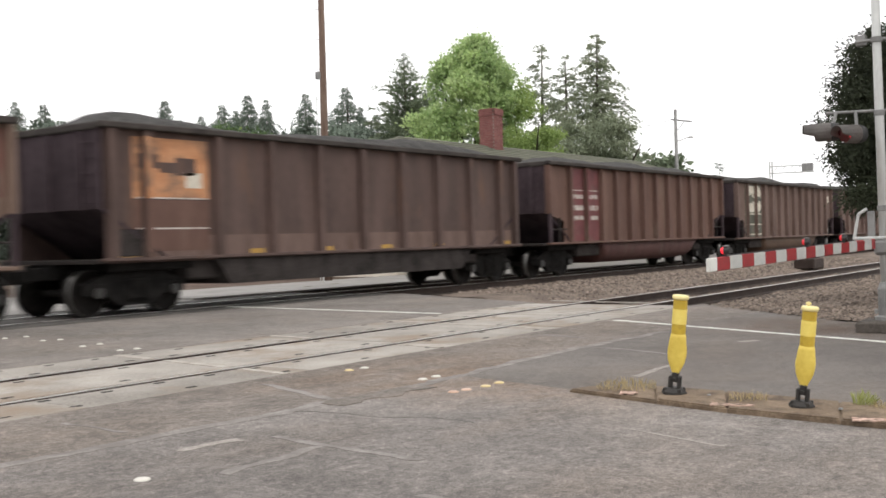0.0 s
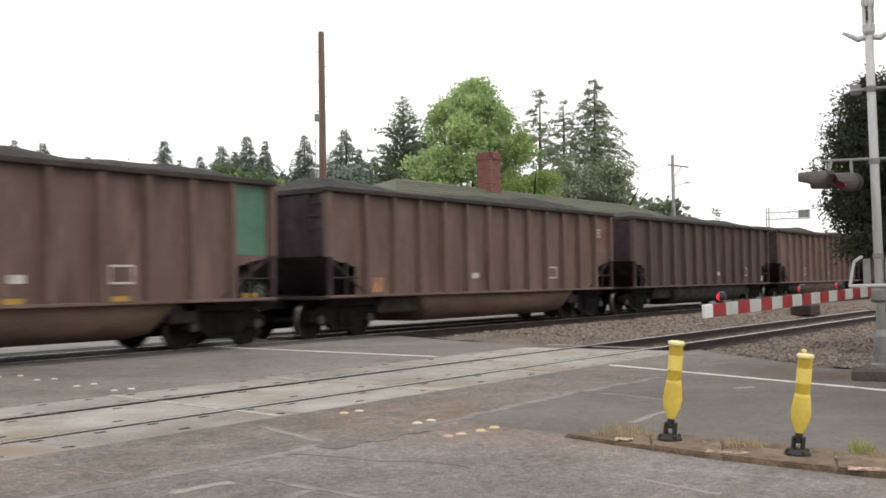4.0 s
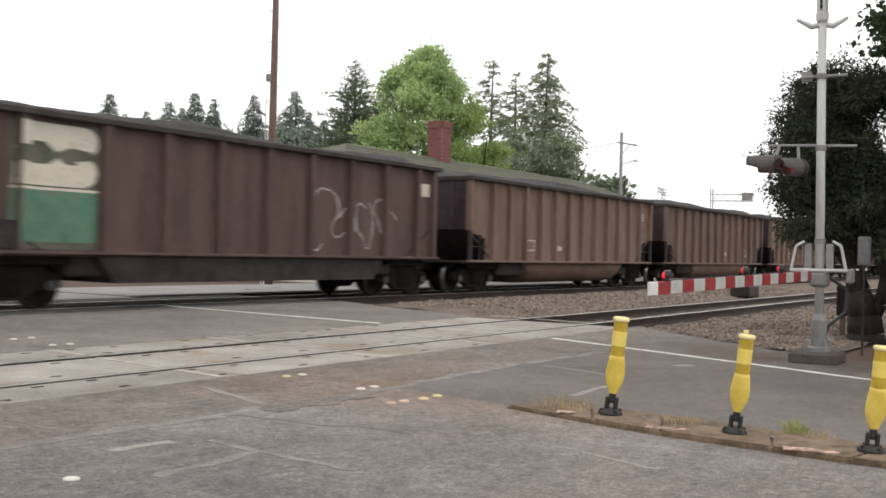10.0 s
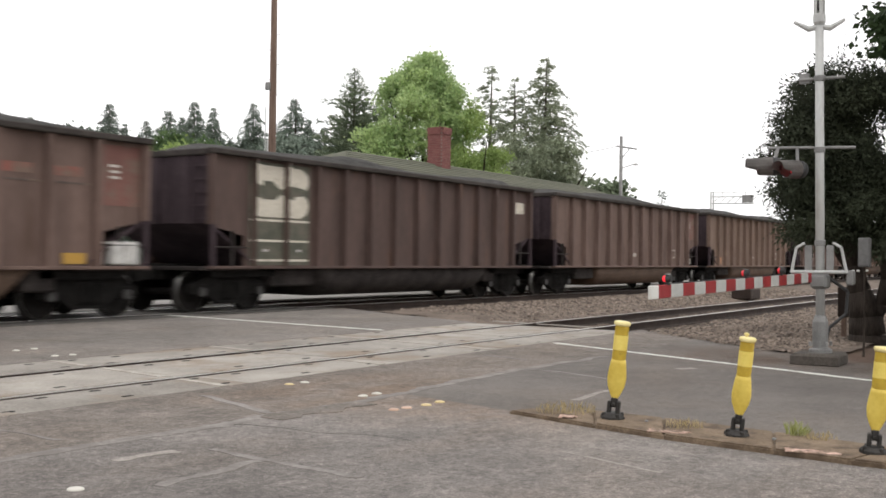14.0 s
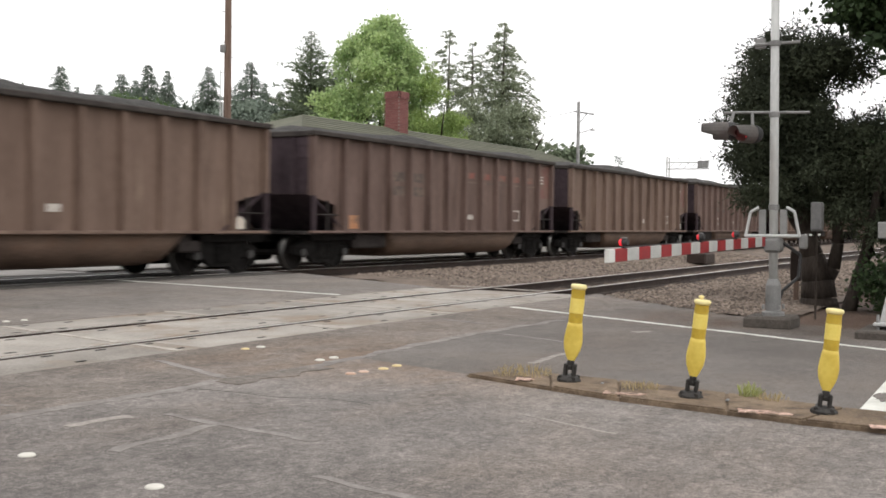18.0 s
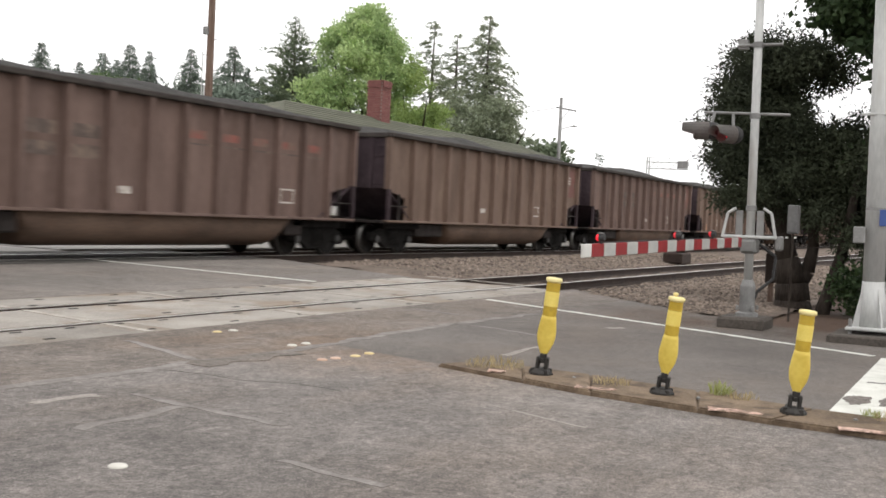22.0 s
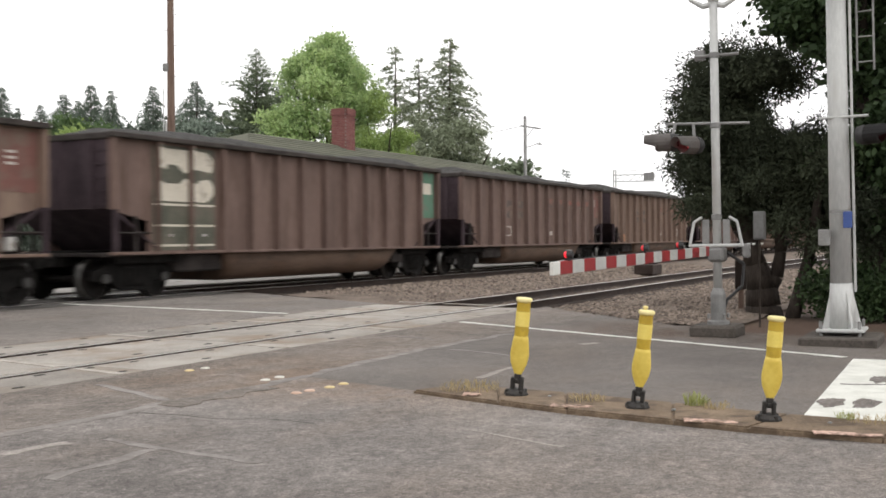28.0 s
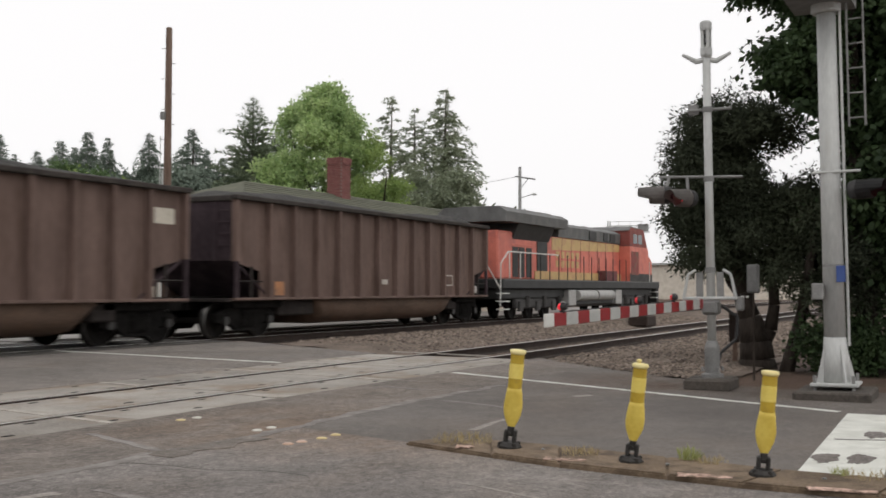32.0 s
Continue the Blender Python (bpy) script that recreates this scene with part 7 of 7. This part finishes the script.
# ---- the locomotive at the end ----
def locomotive():
    lo = thing("locomotive", "orange and black diesel locomotive with a yellow stripe", "locomotive")
    part("frame", box(B(), 0.3, 21.6, -1.5, 1.5, 1.25, 1.62, 0.03), LOCO_DARK, lo, "black frame and walkway")
    part("frame_stripe", box(B(), 0.4, 21.5, -1.515, -1.5, 1.56, 1.62), LOCO_ROOF, lo, "grey walkway edge")
    part("rear_hood", box(B(), 0.9, 6.6, -1.0, 1.0, 1.62, 3.5, 0.06), LOCO_ORANGE, lo, "orange radiator compartment")
    for x in (2.3, 2.95, 3.7):
        part("louvre", box(B(), x, x + 0.56, -1.03, -0.99, 1.7, 2.9, 0.01), LOCO_DARK, lo, "dark louvred door")
    part("door_frame", box(B(), 2.2, 4.4, -1.02, -0.99, 2.94, 3.02, 0.01), LOCO_ORANGE, lo)
    part("intake_grille", box(B(), 4.85, 6.0, -1.03, -0.99, 1.95, 3.2, 0.01), LOCO_DARK, lo, "dark air intake grille")
    # A solid black wedge paints the shadow beneath the wing's overhang.
    part("radiator_screen", prism(B(), [(-1.3, 3.84), (1.3, 3.84), (1.0, 3.2), (-1.0, 3.2)], "x", 2.3, 6.2), BLACK, lo, "black wedge standing for the shade under the flared roof")
    part("radiator_wing", prism(B(), [(-1.42, 3.82), (-1.45, 4.2), (-1.15, 4.38), (1.15, 4.38), (1.45, 4.2), (1.42, 3.82)], "x", 0.7, 7.4), LOCO_ROOF, lo, "dark grey flared radiator roof")
    for x in (1.4, 3.3, 5.2):
        part("roof_vent", box(B(), x, x + 1.6, -0.9, 0.9, 4.37, 4.46, 0.04), LOCO_ROOF, lo, "low roof fan cover")
    part("long_hood", box(B(), 6.6, 16.2, -0.95, 0.95, 1.62, 3.5, 0.06), LOCO_ORANGE, lo, "orange long hood")
    part("yellow_band", prism(B(), [(6.7, 3.46), (6.7, 2.9), (16.15, 3.1), (16.15, 3.46)], "y", -0.965, -0.95), LOCO_YELLOW, lo, "yellow stripe along the hood")
    part("lower_band", box(B(), 4.6, 16.15, -1.04, -0.955, 1.64, 1.98), LOCO_YELLOW, lo, "yellow lower stripe")
    part("hood_top", prism(B(), [(-0.98, 3.5), (-1.0, 4.0), (-0.7, 4.16), (0.7, 4.16), (1.0, 4.0), (0.98, 3.5)], "x", 7.4, 16.2), LOCO_ROOF, lo, "dark grey hood top")
    for r in range(2):
        for i in range(5):
            part("letter_block", box(B(), 7.2 + 0.62 * i, 7.62 + 0.62 * i, -0.962, -0.949, 2.18 + 0.4 * r, 2.48 + 0.4 * r), LOCO_YELLOW, lo, "faded yellow painted block")
    for i in range(7):
        part("panel_seam", box(B(), 7.9 + 1.2 * i, 7.93 + 1.2 * i, -0.968, -0.949, 1.7, 3.44), PANEL_RED, lo)
    for x, w in ((11.4, 1.0), (13.5, 0.6), (14.5, 0.8)):
        part("hood_grille", box(B(), x, x + w, -1.03, -0.97, 3.55, 3.95, 0.01), LOCO_DARK, lo, "dark air grille")
    part("battery_box", box(B(), 12.6, 14.4, -1.42, -0.97, 1.62, 2.1, 0.03), PANEL_MAROON, lo, "dark red battery box")
    cab = part("cab", prism(B(), [(16.2, 1.62), (16.2, 3.4), (19.3, 3.4), (19.5, 3.2), (19.5, 1.62)], "y", -1.5, 1.5), LOCO_ORANGE, lo, "orange driver's cab")
    part("cab_top", prism(B(), [(16.2, 3.4), (16.2, 4.2), (16.5, 4.36), (18.6, 4.32), (19.3, 3.4)], "y", -1.5, 1.5), PANEL_RED, cab, "dark red upper cab")
    part("cab_roof", prism(B(), [(16.1, 4.2), (16.5, 4.42), (18.6, 4.38), (18.8, 4.2)], "y", -1.46, 1.46), LOCO_ROOF, cab, "grey cab roof")
    for x0, x1 in ((16.75, 17.45), (17.6, 18.3)):
        part("cab_window", box(B(), x0, x1, -1.515, -1.48, 3.55, 4.05, 0.01), GLASS, cab, "dark side window")
    part("cab_door", box(B(), 16.4, 17.7, -1.515, -1.49, 1.95, 3.15, 0.01), PANEL_RED, cab, "dark red cab door panel")
    part("cab_stripe", box(B(), 16.2, 19.5, -1.51, -1.49, 1.62, 2.02), BOGIE_GREY, cab, "grey sill under the cab")
    part("nose_sill", box(B(), 19.5, 21.02, -1.27, -1.24, 1.62, 2.02), BOGIE_GREY, lo, "grey sill under the nose")
    part("nose", prism(B(), [(19.5, 1.62), (19.5, 3.3), (20.3, 3.05), (21.0, 2.7), (21.0, 1.62)], "y", -1.25, 1.25), LOCO_ORANGE, lo, "orange nose")
    part("windscreen", prism(B(), [(18.72, 4.18), (18.76, 4.2), (19.24, 3.55), (19.2, 3.53)], "y", -1.2, 1.2), GLASS, cab, "dark windscreen")
    part("headlight", rod(B(), (20.98, -0.2, 2.3), (21.03, -0.2, 2.3), 0.1, seg=12), ARM_W, lo, "pale headlight")
    part("underframe", box(B(), 0.5, 21.2, -1.2, 1.2, 0.85, 1.25, 0.04), LOCO_DARK, lo, "black underframe")
    for x in (7.5, 14.1):
        part("equipment_box", box(B(), x, x + 0.9, -1.45, -1.0, 0.5, 1.2, 0.03), LOCO_SILVER, lo, "silver equipment box")
    tank = part("fuel_tank", box(B(), 8.0, 14.0, -1.35, 1.35, 0.45, 1.25, 0.12), LOCO_DARK, lo, "black fuel tank")
    for x0, x1 in ((8.5, 10.9), (11.1, 13.4)):
        part("air_tank", rod(B(), (x0, -1.4, 0.95), (x1, -1.4, 0.95), 0.24, seg=16), LOCO_SILVER, tank, "silver air reservoir")
    for bx in (2.2, 15.2):
        b = part("bogie", box(B(), bx, bx + 4.4, -1.2, -1.0, 0.45, 0.85, 0.06), BOGIE_GREY, lo, "grey three-axle bogie")
        part("far_frame", box(B(), bx, bx + 4.4, 1.0, 1.2, 0.45, 0.85, 0.06), BOGIE_GREY, b)
        for ax in (0.4, 2.2, 4.0):
            part("journal_box", box(B(), bx + ax - 0.2, bx + ax + 0.2, -1.28, -1.15, 0.35, 0.75, 0.03), BOGIE_GREY, b)
            for s in (-1, 1):
                part("wheel", shared(("loco_wheel",), wheel_mesh, WHEEL, True), WHEEL, b, at=pose(bx + ax, s * 0.76, 0.455, 0, 0, 0 if s < 0 else 180))
            part("spring", rod(B(), (bx + ax + 0.7, -1.22, 0.5), (bx + ax + 0.7, -1.22, 0.95), 0.12, seg=10), BOGIE_GREY, b)
    for x in [1.0 + 1.05 * i for i in range(19)]:
        part("handrail_post", rod(B(), (x, -1.45, 1.62), (x, -1.45, 2.68), 0.022, seg=6), LOCO_DARK if 3 < x < 17 else ARM_W, lo)
    part("handrail", rod(B(), (1.0, -1.45, 2.66), (6.2, -1.45, 2.66), 0.025, seg=6), ARM_W, lo, "pale rear handrail")
    bm = B()
    rod(bm, (0.25, -1.4, 0.6), (0.25, -1.42, 2.2), 0.025, seg=6), rod(bm, (0.25, -1.42, 2.2), (0.9, -1.45, 2.66), 0.025, seg=6)
    rod(bm, (-0.5, -1.2, 2.1), (0.3, -1.4, 1.2), 0.025, seg=6)
    part("end_handrail", bm, ARM_W, lo, "white end handrail")
    for z in (0.45, 0.75, 1.05):
        part("step", box(B(), 0.3, 0.9, -1.5, -1.2, z, z + 0.04), ARM_W, lo)
        part("step", box(B(), 20.8, 21.4, -1.5, -1.2, z, z + 0.04), ARM_W, lo)
    part("pilot", prism(B(), [(21.4, 1.3), (21.4, 0.3), (21.8, 0.2), (21.8, 1.3)], "y", -1.4, 1.4), LOCO_DARK, lo, "black pilot plate")
    part("coupler", box(B(), -0.35, 0.4, -0.12, 0.12, 0.68, 0.98, 0.03), TRUCK, lo)
    part("horn", box(B(), 13.0, 13.6, -0.2, 0.2, 4.14, 4.28, 0.02), STEEL_D, lo)
    return lo


loco = locomotive()

# how far the train has run, by seconds
RUN = [(0, 0.0), (3, 68.05), (4, 90.9), (7, 159.6), (8, 182.1), (9, 205.0), (12, 273.65), (14, 319.45), (19, 434.6), (23, 527.2), (28, 642.9), (32, 735.8)]
FIRST_CORNER = 12.0


def motions():
    for k, car in cars.items():
        walk(car, [(t, pose(FIRST_CORNER + CAR_LEN * k - d, TRACK_Y, 0.0)) for t, d in RUN])
    walk(loco, [(t, pose(FIRST_CORNER + CAR_LEN * LAST_CAR + 15.95 - d, TRACK_Y, 0.0)) for t, d in RUN])


motions()
